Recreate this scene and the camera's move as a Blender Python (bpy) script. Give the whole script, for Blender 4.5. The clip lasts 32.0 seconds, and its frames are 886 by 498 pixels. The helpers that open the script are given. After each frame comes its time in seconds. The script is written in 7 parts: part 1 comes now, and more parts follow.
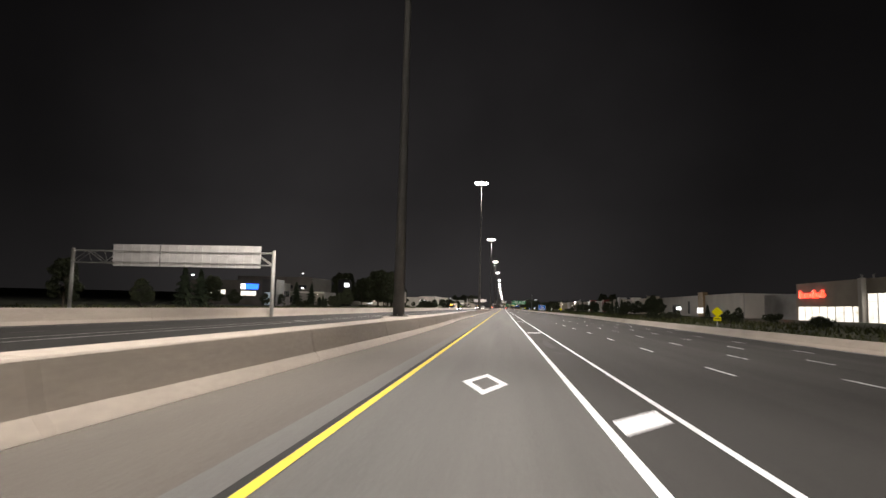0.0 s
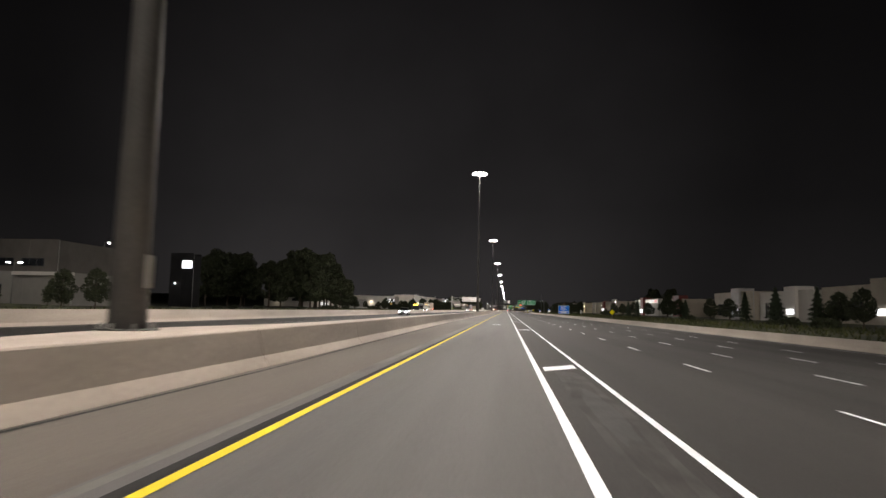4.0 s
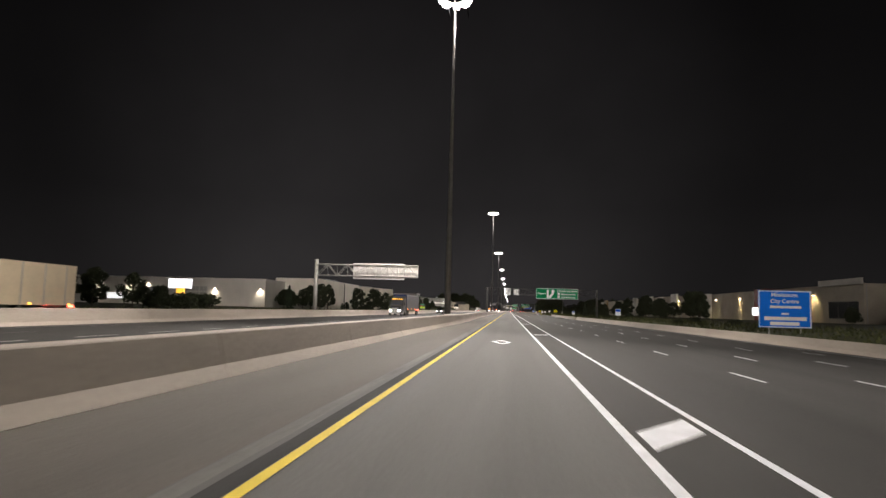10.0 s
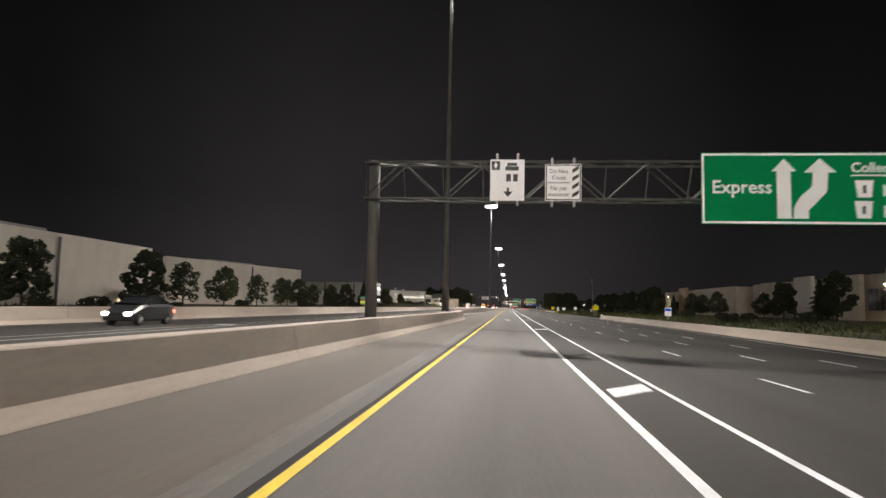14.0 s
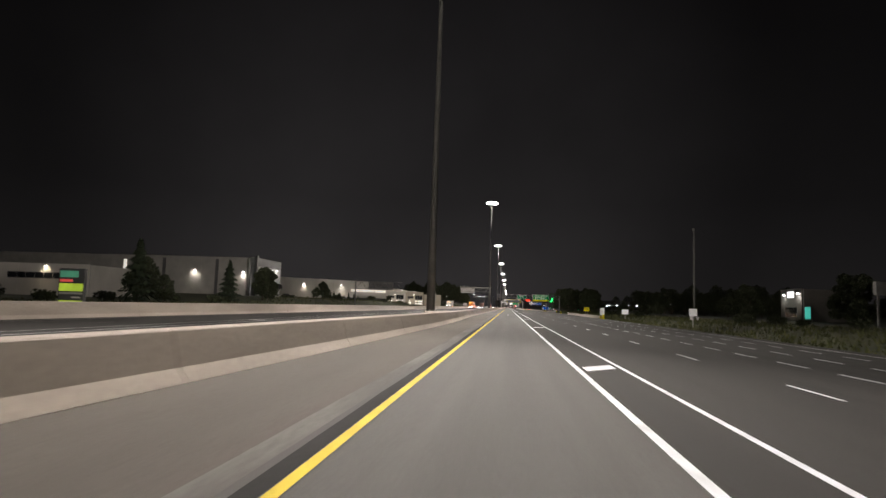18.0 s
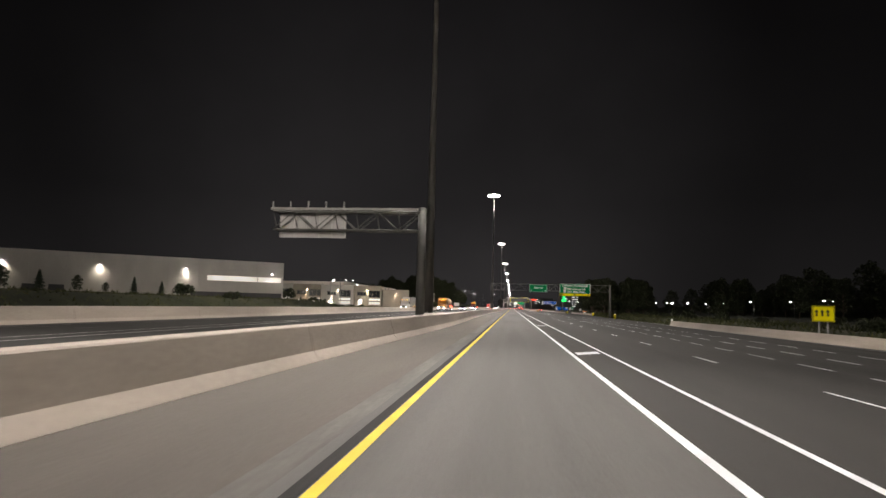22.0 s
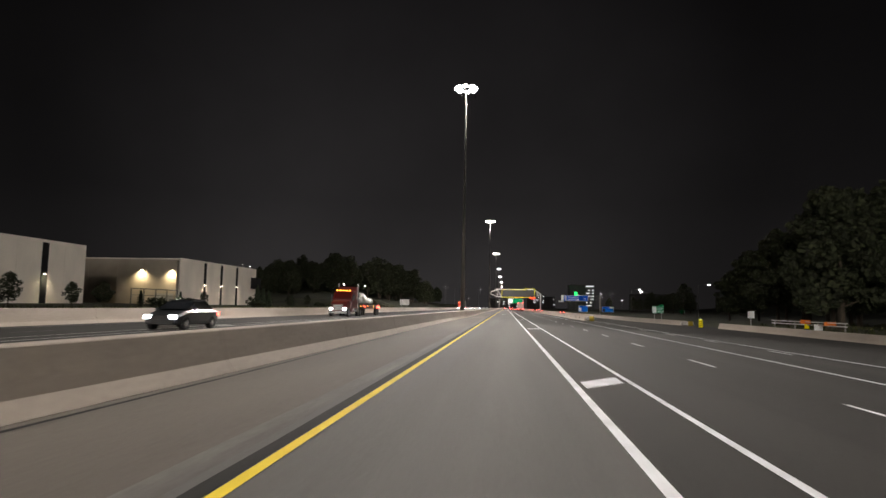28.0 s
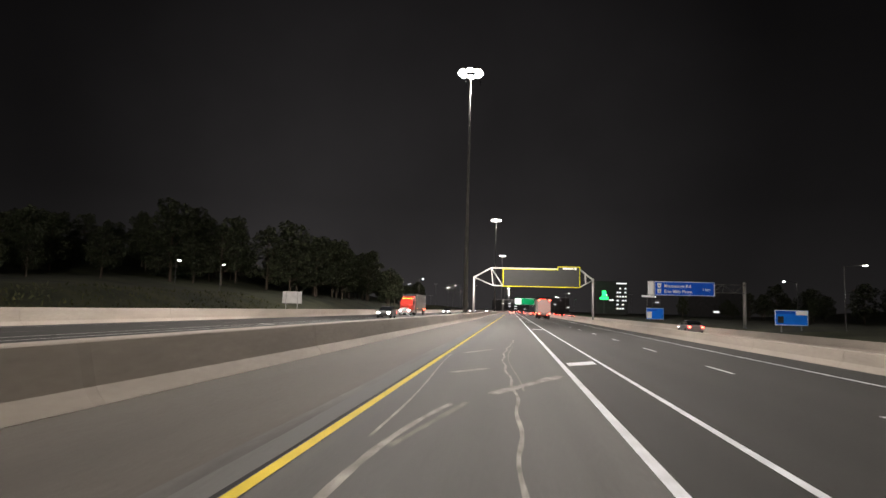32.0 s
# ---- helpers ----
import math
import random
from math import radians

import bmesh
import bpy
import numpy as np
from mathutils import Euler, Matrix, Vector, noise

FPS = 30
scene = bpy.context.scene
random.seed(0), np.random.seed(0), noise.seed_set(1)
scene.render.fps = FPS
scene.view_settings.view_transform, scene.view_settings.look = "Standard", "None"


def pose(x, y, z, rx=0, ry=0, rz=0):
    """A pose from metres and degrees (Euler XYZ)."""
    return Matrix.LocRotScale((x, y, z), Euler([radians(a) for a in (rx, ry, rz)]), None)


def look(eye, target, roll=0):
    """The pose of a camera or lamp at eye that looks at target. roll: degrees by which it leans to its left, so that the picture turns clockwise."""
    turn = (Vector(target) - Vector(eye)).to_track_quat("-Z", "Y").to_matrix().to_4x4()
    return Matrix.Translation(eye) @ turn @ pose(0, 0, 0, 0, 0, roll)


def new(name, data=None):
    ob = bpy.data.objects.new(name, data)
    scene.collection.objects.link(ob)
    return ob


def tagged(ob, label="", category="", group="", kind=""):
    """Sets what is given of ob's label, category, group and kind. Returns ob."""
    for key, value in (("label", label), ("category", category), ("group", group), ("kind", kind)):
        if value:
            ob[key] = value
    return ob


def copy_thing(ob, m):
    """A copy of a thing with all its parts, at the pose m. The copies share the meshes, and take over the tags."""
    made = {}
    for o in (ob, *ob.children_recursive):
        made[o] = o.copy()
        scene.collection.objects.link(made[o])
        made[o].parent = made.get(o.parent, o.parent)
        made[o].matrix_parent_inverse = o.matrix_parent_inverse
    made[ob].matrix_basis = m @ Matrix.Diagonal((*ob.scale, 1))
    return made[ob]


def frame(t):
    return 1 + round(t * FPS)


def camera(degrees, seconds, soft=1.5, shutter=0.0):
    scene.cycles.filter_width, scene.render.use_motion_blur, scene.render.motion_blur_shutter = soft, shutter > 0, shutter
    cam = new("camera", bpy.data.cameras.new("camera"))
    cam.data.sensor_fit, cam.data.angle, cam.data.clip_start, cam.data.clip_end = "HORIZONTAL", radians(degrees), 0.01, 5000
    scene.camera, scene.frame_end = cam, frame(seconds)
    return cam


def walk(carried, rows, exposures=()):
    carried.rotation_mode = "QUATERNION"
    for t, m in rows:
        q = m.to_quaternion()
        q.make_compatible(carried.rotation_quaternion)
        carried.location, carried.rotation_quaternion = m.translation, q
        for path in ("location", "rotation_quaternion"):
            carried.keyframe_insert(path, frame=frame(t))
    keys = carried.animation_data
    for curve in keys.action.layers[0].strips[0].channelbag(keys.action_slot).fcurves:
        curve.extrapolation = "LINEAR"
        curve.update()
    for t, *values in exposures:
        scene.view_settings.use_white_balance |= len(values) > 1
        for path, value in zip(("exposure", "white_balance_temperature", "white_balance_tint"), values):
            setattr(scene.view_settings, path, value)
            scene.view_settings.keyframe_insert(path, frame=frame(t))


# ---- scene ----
cam = camera(70.14, 32.0, 1.5, 0.18)
PATH = [
    (0.0, pose(1.957, 0.000, 1.466, 95.190, -1.392, 5.439)),
    (0.5, pose(1.942, 19.271, 1.444, 95.207, -1.285, 5.380)),
    (1.0, pose(1.950, 38.553, 1.412, 95.248, -1.210, 5.362)),
    (1.5, pose(1.976, 57.854, 1.390, 95.315, -1.175, 5.368)),
    (2.0, pose(2.037, 77.187, 1.376, 95.385, -1.174, 5.392)),
    (2.5, pose(2.166, 96.566, 1.366, 95.420, -1.190, 5.433)),
    (3.0, pose(2.319, 115.990, 1.366, 95.434, -1.223, 5.515)),
    (3.5, pose(2.463, 135.458, 1.366, 95.429, -1.258, 5.624)),
    (4.0, pose(2.569, 154.960, 1.366, 95.404, -1.278, 5.715)),
    (4.5, pose(2.600, 174.502, 1.366, 95.377, -1.297, 5.809)),
    (5.0, pose(2.572, 194.080, 1.366, 95.349, -1.315, 5.904)),
    (5.5, pose(2.497, 213.691, 1.366, 95.323, -1.332, 5.996)),
    (6.0, pose(2.391, 233.333, 1.366, 95.301, -1.350, 6.083)),
    (6.5, pose(2.267, 253.004, 1.366, 95.286, -1.369, 6.161)),
    (7.0, pose(2.139, 272.702, 1.370, 95.280, -1.388, 6.224)),
    (7.5, pose(2.024, 292.425, 1.384, 95.285, -1.397, 6.230)),
    (8.0, pose(1.928, 312.167, 1.396, 95.299, -1.401, 6.213)),
    (8.5, pose(1.865, 331.923, 1.384, 95.316, -1.401, 6.133)),
    (9.0, pose(1.840, 351.692, 1.370, 95.337, -1.406, 6.056)),
    (9.5, pose(1.867, 371.476, 1.366, 95.386, -1.441, 5.970)),
    (10.0, pose(1.918, 391.272, 1.366, 95.424, -1.474, 5.920)),
    (10.5, pose(1.964, 411.082, 1.366, 95.436, -1.514, 5.910)),
    (11.0, pose(1.973, 430.913, 1.366, 95.409, -1.545, 5.980)),
    (11.5, pose(1.911, 450.759, 1.366, 95.378, -1.554, 6.126)),
    (12.0, pose(1.819, 470.613, 1.366, 95.326, -1.524, 6.236)),
    (12.5, pose(1.735, 490.472, 1.366, 95.254, -1.453, 6.217)),
    (13.0, pose(1.686, 510.332, 1.366, 95.183, -1.358, 6.088)),
    (13.5, pose(1.692, 530.192, 1.366, 95.138, -1.284, 5.958)),
    (14.0, pose(1.719, 550.044, 1.366, 95.135, -1.264, 5.880)),
    (14.5, pose(1.749, 569.878, 1.366, 95.154, -1.277, 5.848)),
    (15.0, pose(1.766, 589.685, 1.366, 95.170, -1.298, 5.842)),
    (15.5, pose(1.770, 609.466, 1.366, 95.181, -1.332, 5.853)),
    (16.0, pose(1.761, 629.221, 1.366, 95.184, -1.384, 5.870)),
    (16.5, pose(1.739, 648.953, 1.366, 95.176, -1.463, 5.884)),
    (17.0, pose(1.704, 668.661, 1.366, 95.152, -1.575, 5.886)),
    (17.5, pose(1.655, 688.347, 1.366, 95.106, -1.733, 5.865)),
    (18.0, pose(1.604, 708.019, 1.366, 95.061, -1.901, 5.856)),
    (18.5, pose(1.565, 727.683, 1.366, 95.029, -2.040, 5.863)),
    (19.0, pose(1.549, 747.346, 1.366, 95.012, -2.097, 5.890)),
    (19.5, pose(1.573, 767.011, 1.366, 94.999, -1.999, 5.900)),
    (20.0, pose(1.607, 786.680, 1.366, 95.001, -1.819, 5.921)),
    (20.5, pose(1.624, 806.356, 1.366, 95.026, -1.624, 5.966)),
    (21.0, pose(1.600, 826.030, 1.366, 95.067, -1.461, 6.026)),
    (21.5, pose(1.512, 845.681, 1.366, 95.112, -1.390, 6.133)),
    (22.0, pose(1.399, 865.312, 1.366, 95.142, -1.376, 6.199)),
    (22.5, pose(1.291, 884.949, 1.366, 95.149, -1.393, 6.191)),
    (23.0, pose(1.224, 904.601, 1.366, 95.147, -1.435, 6.073)),
    (23.5, pose(1.228, 924.283, 1.366, 95.151, -1.503, 5.873)),
    (24.0, pose(1.275, 944.004, 1.366, 95.141, -1.565, 5.744)),
    (24.5, pose(1.345, 963.763, 1.366, 95.116, -1.596, 5.726)),
    (25.0, pose(1.429, 983.541, 1.366, 95.090, -1.571, 5.755)),
    (25.5, pose(1.515, 1003.306, 1.366, 95.078, -1.494, 5.792)),
    (26.0, pose(1.611, 1023.039, 1.366, 95.085, -1.395, 5.793)),
    (26.5, pose(1.712, 1042.743, 1.366, 95.104, -1.288, 5.772)),
    (27.0, pose(1.816, 1062.423, 1.366, 95.130, -1.189, 5.737)),
    (27.5, pose(1.919, 1082.081, 1.366, 95.157, -1.115, 5.699)),
    (28.0, pose(2.018, 1101.721, 1.366, 95.181, -1.084, 5.666)),
    (28.5, pose(2.111, 1121.347, 1.366, 95.210, -1.107, 5.604)),
    (29.0, pose(2.186, 1140.966, 1.366, 95.234, -1.172, 5.600)),
    (29.5, pose(2.230, 1160.581, 1.366, 95.259, -1.263, 5.670)),
    (30.0, pose(2.238, 1180.198, 1.366, 95.293, -1.362, 5.755)),
    (30.5, pose(2.201, 1199.821, 1.366, 95.329, -1.452, 5.840)),
    (31.0, pose(2.134, 1219.458, 1.366, 95.352, -1.501, 5.918)),
    (31.5, pose(2.048, 1239.115, 1.366, 95.360, -1.508, 6.049)),
    (32.0, pose(1.954, 1258.779, 1.366, 95.375, -1.498, 6.189)),
]
EXPOSURES = [(0.0, 0.25), (1.0, 0.1), (2.0, -0.15), (3.0, -0.05), (4.5, 0.1), (7.0, 0.12), (8.0, 0.0), (9.0, 0.0), (10.0, 0.12), (11.0, 0.25), (12.0, -0.1), (13.0, 0.25), (14.0, 0.25), (17.0, 0.15), (18.0, 0.0), (19.0, 0.0), (20.0, -0.2), (21.0, 0.22), (22.0, 0.0), (23.0, 0.05), (24.0, -0.15), (25.0, 0.0), (28.0, 0.06), (29.0, 0.0), (30.0, 0.08), (31.0, -0.1), (32.0, 0.28)]
walk(cam, PATH, EXPOSURES)
MAST_W = 205000

# ---------------- world and light ----------------
world = bpy.data.worlds.new("night_sky")
scene.world = world
world.use_nodes = True
_n, _l = world.node_tree.nodes, world.node_tree.links
_bg = _n["Background"]
_tc, _sep, _rmp = _n.new("ShaderNodeTexCoord"), _n.new("ShaderNodeSeparateXYZ"), _n.new("ShaderNodeValToRGB")
_cl, _mx = _n.new("ShaderNodeTexNoise"), _n.new("ShaderNodeMixRGB")
_l.new(_tc.outputs["Generated"], _sep.inputs[0])
_l.new(_sep.outputs["Z"], _rmp.inputs[0])
_rmp.color_ramp.elements[0].position, _rmp.color_ramp.elements[0].color = 0.0, (0.0168, 0.0155, 0.0157, 1)
_rmp.color_ramp.elements[1].position, _rmp.color_ramp.elements[1].color = 0.55, (0.0030, 0.0027, 0.0029, 1)
_mid = _rmp.color_ramp.elements.new(0.16)
_mid.color = (0.0088, 0.0081, 0.0083, 1)
_cl.inputs["Scale"].default_value, _cl.inputs["Detail"].default_value = 2.5, 5
_l.new(_tc.outputs["Generated"], _cl.inputs["Vector"])
_mx.blend_type, _mx.inputs[0].default_value = "OVERLAY", 0.55
_l.new(_rmp.outputs[0], _mx.inputs[1])
_l.new(_cl.outputs["Fac"], _mx.inputs[2])
_l.new(_mx.outputs[0], _bg.inputs[0])
# smooth brighter area in the sky ahead, standing in for haze round the lamps
_dot, _rng = _n.new("ShaderNodeVectorMath"), _n.new("ShaderNodeMapRange")
_dot.operation, _rng.interpolation_type = "DOT_PRODUCT", "SMOOTHSTEP"
_dot.inputs[1].default_value = (-0.151, 0.953, 0.262)
_l.new(_tc.outputs["Generated"], _dot.inputs[0])
_l.new(_dot.outputs["Value"], _rng.inputs["Value"])
for _k, _v in zip(("From Min", "From Max", "To Min", "To Max"), (0.86, 1.0, 0.64, 1.9)):
    _rng.inputs[_k].default_value = _v
_l.new(_rng.outputs[0], _bg.inputs[1])

MAST_X = -4.3
MAST_Y = [-113.0, 35.3, 165.9, 306.6, 455.7, 606.0, 756.3, 908.6, 1051.0, 1194.7, 1344.5, 1491.0, 1646.0]
MAST_FAR = [1796.0, 1948.0, 2100.0, 2254.0, 2408.0, 2560.0]
MAST_H = 34.4
LAMP = (1.0, 0.915, 0.83)


def spot(x, y, z, to, watts, cone, colour=LAMP, size=0.3, blend=1.0):
    d = bpy.data.lights.new("lamp_light", "SPOT")
    d.energy, d.spot_size, d.spot_blend, d.color, d.shadow_soft_size = watts, radians(cone), blend, colour, size
    o = new("lamp_light", d)
    o.matrix_world = look((x, y, z), to)
    return o


for _y in MAST_Y:
    for _s in (-1, 1):
        spot(MAST_X + 0.3, _y + 1.3 * _s, MAST_H - 0.9, (MAST_X - 11, _y + 84 * _s, 0), MAST_W, 93)
    spot(MAST_X + 0.6, _y + 1.3, MAST_H - 0.9, (MAST_X + 3, _y, 0), MAST_W * 0.29, 122)

# ---------------- materials ----------------


def mat(name, col, rough=0.7, metal=0.0, var=0.18, scale=0.6, fine=14.0, bump=0.15, stretch=(1, 1, 1), tint=None, spec=0.4, island=0.0):
    m = bpy.data.materials.new(name)
    m.use_nodes = True
    n, l = m.node_tree.nodes, m.node_tree.links
    b = n["Principled BSDF"]
    b.inputs["Roughness"].default_value, b.inputs["Metallic"].default_value = rough, metal
    b.inputs["Specular IOR Level"].default_value = spec
    g, mp = n.new("ShaderNodeNewGeometry"), n.new("ShaderNodeMapping")
    mp.inputs["Scale"].default_value = stretch
    l.new(g.outputs["Position"], mp.inputs["Vector"])
    a, f = n.new("ShaderNodeTexNoise"), n.new("ShaderNodeTexNoise")
    a.inputs["Scale"].default_value, a.inputs["Detail"].default_value = scale, 6
    f.inputs["Scale"].default_value, f.inputs["Detail"].default_value = fine, 3
    l.new(mp.outputs[0], a.inputs["Vector"])
    l.new(g.outputs["Position"], f.inputs["Vector"])
    r1, r2 = n.new("ShaderNodeMapRange"), n.new("ShaderNodeMapRange")
    for r, k in ((r1, var), (r2, var * 0.6)):
        r.inputs["From Min"].default_value, r.inputs["From Max"].default_value = 0.3, 0.7
        r.inputs["To Min"].default_value, r.inputs["To Max"].default_value = 1 - k, 1 + k
    l.new(a.outputs["Fac"], r1.inputs["Value"])
    l.new(f.outputs["Fac"], r2.inputs["Value"])
    mul = n.new("ShaderNodeMath")
    mul.operation = "MULTIPLY"
    l.new(r1.outputs[0], mul.inputs[0])
    l.new(r2.outputs[0], mul.inputs[1])
    last = mul.outputs[0]
    if island:
        r3, m3 = n.new("ShaderNodeMapRange"), n.new("ShaderNodeMath")
        m3.operation = "MULTIPLY"
        r3.inputs["To Min"].default_value, r3.inputs["To Max"].default_value = 1 - island, 1 + island
        l.new(g.outputs["Random Per Island"], r3.inputs["Value"])
        l.new(r3.outputs[0], m3.inputs[0])
        l.new(last, m3.inputs[1])
        last = m3.outputs[0]
    sc = n.new("ShaderNodeVectorMath")
    sc.operation = "SCALE"
    if tint:
        mx = n.new("ShaderNodeMixRGB")
        mx.inputs[1].default_value, mx.inputs[2].default_value = (*col, 1), (*tint, 1)
        l.new(a.outputs["Fac"], mx.inputs[0])
        l.new(mx.outputs[0], sc.inputs[0])
    else:
        sc.inputs[0].default_value = col
    l.new(last, sc.inputs["Scale"])
    l.new(sc.outputs[0], b.inputs["Base Color"])
    if bump:
        bp = n.new("ShaderNodeBump")
        bp.inputs["Strength"].default_value, bp.inputs["Distance"].default_value = bump, 0.02
        l.new(f.outputs["Fac"], bp.inputs["Height"])
        l.new(bp.outputs[0], b.inputs["Normal"])
    return m


def glow(name, col, power, var=0.0, scale=1.0):
    m = bpy.data.materials.new(name)
    m.use_nodes = True
    n, l = m.node_tree.nodes, m.node_tree.links
    b = n["Principled BSDF"]
    b.inputs["Base Color"].default_value = (*[c * 0.5 for c in col], 1)
    b.inputs["Emission Color"].default_value, b.inputs["Emission Strength"].default_value = (*col, 1), power
    if var:
        g, a, r = n.new("ShaderNodeNewGeometry"), n.new("ShaderNodeTexNoise"), n.new("ShaderNodeMapRange")
        a.inputs["Scale"].default_value, a.inputs["Detail"].default_value = scale, 4
        l.new(g.outputs["Position"], a.inputs["Vector"])
        r.inputs["From Min"].default_value, r.inputs["From Max"].default_value = 0.3, 0.7
        r.inputs["To Min"].default_value, r.inputs["To Max"].default_value = power * (1 - var), power * (1 + var)
        l.new(a.outputs["Fac"], r.inputs["Value"])
        l.new(r.outputs[0], b.inputs["Emission Strength"])
    return m


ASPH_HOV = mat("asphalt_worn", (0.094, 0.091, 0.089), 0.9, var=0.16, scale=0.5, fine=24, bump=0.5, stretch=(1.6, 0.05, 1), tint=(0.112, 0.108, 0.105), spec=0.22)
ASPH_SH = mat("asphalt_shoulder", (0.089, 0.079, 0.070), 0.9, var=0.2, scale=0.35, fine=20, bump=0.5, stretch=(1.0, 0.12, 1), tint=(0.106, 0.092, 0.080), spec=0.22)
# general lanes: weaker light towards the right is partly put into this dark colour
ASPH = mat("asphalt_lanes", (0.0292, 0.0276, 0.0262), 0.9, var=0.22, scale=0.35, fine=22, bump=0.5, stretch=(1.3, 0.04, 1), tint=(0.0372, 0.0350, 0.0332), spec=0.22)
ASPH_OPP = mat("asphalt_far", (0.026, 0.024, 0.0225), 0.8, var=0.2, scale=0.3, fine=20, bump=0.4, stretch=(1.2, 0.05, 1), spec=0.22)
SEAL = mat("dark_joint_seal", (0.022, 0.021, 0.021), 0.95, var=0.35, scale=0.8, fine=18, bump=0.3, stretch=(2, 0.25, 1), spec=0.15)
PATCH = mat("pale_milled_strip", (0.118, 0.111, 0.105), 0.92, var=0.3, scale=0.9, fine=16, bump=0.5, stretch=(2, 0.2, 1), spec=0.2)
SCRAPE_F = mat("faint_scrape", (0.19, 0.175, 0.16), 0.9, var=0.4, scale=2.2, fine=22, bump=0.3, spec=0.2)
SCRAPE = mat("pale_scrape", (0.30, 0.275, 0.25), 0.9, var=0.55, scale=2.2, fine=22, bump=0.3)
STAIN_F = mat("faint_stain", (0.050, 0.048, 0.046), 0.92, var=0.25, scale=1.2, fine=18, bump=0.3, spec=0.15)
STAIN_M = mat("dull_stain", (0.042, 0.040, 0.038), 0.92, var=0.3, scale=1.2, fine=18, bump=0.3, spec=0.15)
STAIN = mat("oil_stain", (0.030, 0.029, 0.028), 0.92, var=0.3, scale=1.2, fine=18, bump=0.3)
CONC = mat("barrier_concrete", (0.455, 0.392, 0.330), 0.85, var=0.17, scale=0.7, fine=11, bump=0.35, stretch=(1, 0.25, 1.6), tint=(0.365, 0.316, 0.270))
CONC_D = mat("stained_concrete", (0.27, 0.25, 0.225), 0.88, var=0.25, scale=0.8, fine=9, bump=0.4, tint=(0.20, 0.185, 0.165))
WHITE = mat("white_road_paint", (0.79, 0.812, 0.86), 0.85, var=0.15, scale=1.8, fine=26, bump=0.25)
DASHW = mat("worn_white_paint", (0.80, 0.815, 0.84), 0.85, var=0.25, scale=3.0, fine=26, bump=0.25)
DASH_OPP = mat("grey_white_paint", (0.42, 0.415, 0.405), 0.85, var=0.25, scale=3.0, fine=26, bump=0.25)
DASH_OLD = mat("rubbed_white_paint", (0.15, 0.148, 0.144), 0.85, var=0.3, scale=3.0, fine=26, bump=0.25)
YELLOW = mat("yellow_road_paint", (0.72, 0.53, 0.016), 0.85, var=0.13, scale=1.4, fine=24, bump=0.25)
STEEL = mat("galvanised_steel", (0.38, 0.37, 0.35), 0.55, 0.35, var=0.16, scale=1.4, fine=20, bump=0.1)
MASTPOLE = mat("dark_mast_steel", (0.088, 0.084, 0.079), 0.7, 0.1, var=0.2, scale=0.9, fine=14, bump=0.12)
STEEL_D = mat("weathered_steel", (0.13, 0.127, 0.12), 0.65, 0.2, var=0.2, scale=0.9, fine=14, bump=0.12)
ALU = mat("sign_back_aluminium", (0.55, 0.53, 0.52), 0.5, 0.2, var=0.12, scale=0.9, fine=9, bump=0.08)
GRASS = mat("rough_grass", (0.027, 0.037, 0.011), 0.95, var=0.45, scale=0.12, fine=3.5, bump=0.9, tint=(0.050, 0.050, 0.019))
BLADES = mat("grass_blades", (0.042, 0.055, 0.016), 0.9, var=0.3, scale=0.3, fine=4, bump=0, tint=(0.090, 0.088, 0.032), island=0.35)
LEAF = mat("leaves", (0.025, 0.032, 0.0135), 0.85, var=0.25, scale=0.5, fine=5, bump=0, tint=(0.035, 0.040, 0.0175), island=0.45)
LEAF_D = mat("dark_needles", (0.026, 0.040, 0.020), 0.85, var=0.25, scale=0.5, fine=5, bump=0, tint=(0.038, 0.050, 0.024), island=0.4)
BARK = mat("bark", (0.075, 0.058, 0.042), 0.9, var=0.3, scale=2.5, fine=20, bump=0.5, stretch=(3, 3, 0.6))
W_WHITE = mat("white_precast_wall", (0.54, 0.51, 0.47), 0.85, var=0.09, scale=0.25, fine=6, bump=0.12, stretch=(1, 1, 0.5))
# darker copy of the white wall for the long warehouse
W_HALL = mat("darkened_precast_wall", (0.40, 0.378, 0.345), 0.85, var=0.10, scale=0.25, fine=6, bump=0.12, stretch=(1, 1, 0.5))
# paler copy of the white wall, strong mast light put into its colour
W_BRIGHT = mat("brightened_precast_wall", (0.80, 0.735, 0.655), 0.85, var=0.09, scale=0.25, fine=6, bump=0.12, stretch=(1, 1, 0.5))
W_BEIGE = mat("beige_stucco", (0.37, 0.325, 0.268), 0.88, var=0.12, scale=0.3, fine=7, bump=0.15)
W_GREY = mat("grey_metal_cladding", (0.33, 0.32, 0.31), 0.7, var=0.12, scale=0.4, fine=8, bump=0.1)
# W_DUSK: wall colour lowered to stand in for walls left unlit
W_DUSK = mat("unlit_dark_wall", (0.098, 0.089, 0.080), 0.88, var=0.15, scale=0.4, fine=8, bump=0.15)
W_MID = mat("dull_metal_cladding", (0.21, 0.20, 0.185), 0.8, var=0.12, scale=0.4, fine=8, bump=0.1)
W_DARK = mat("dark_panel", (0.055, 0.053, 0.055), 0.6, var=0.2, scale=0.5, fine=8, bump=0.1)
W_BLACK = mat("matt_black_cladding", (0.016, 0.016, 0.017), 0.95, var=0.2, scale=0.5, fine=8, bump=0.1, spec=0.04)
W_MAROON = mat("maroon_panel", (0.16, 0.035, 0.03), 0.7, var=0.15, scale=0.7, fine=8, bump=0.1)
W_BROWN = mat("ochre_panel", (0.30, 0.205, 0.11), 0.75, var=0.15, scale=0.7, fine=8, bump=0.1)
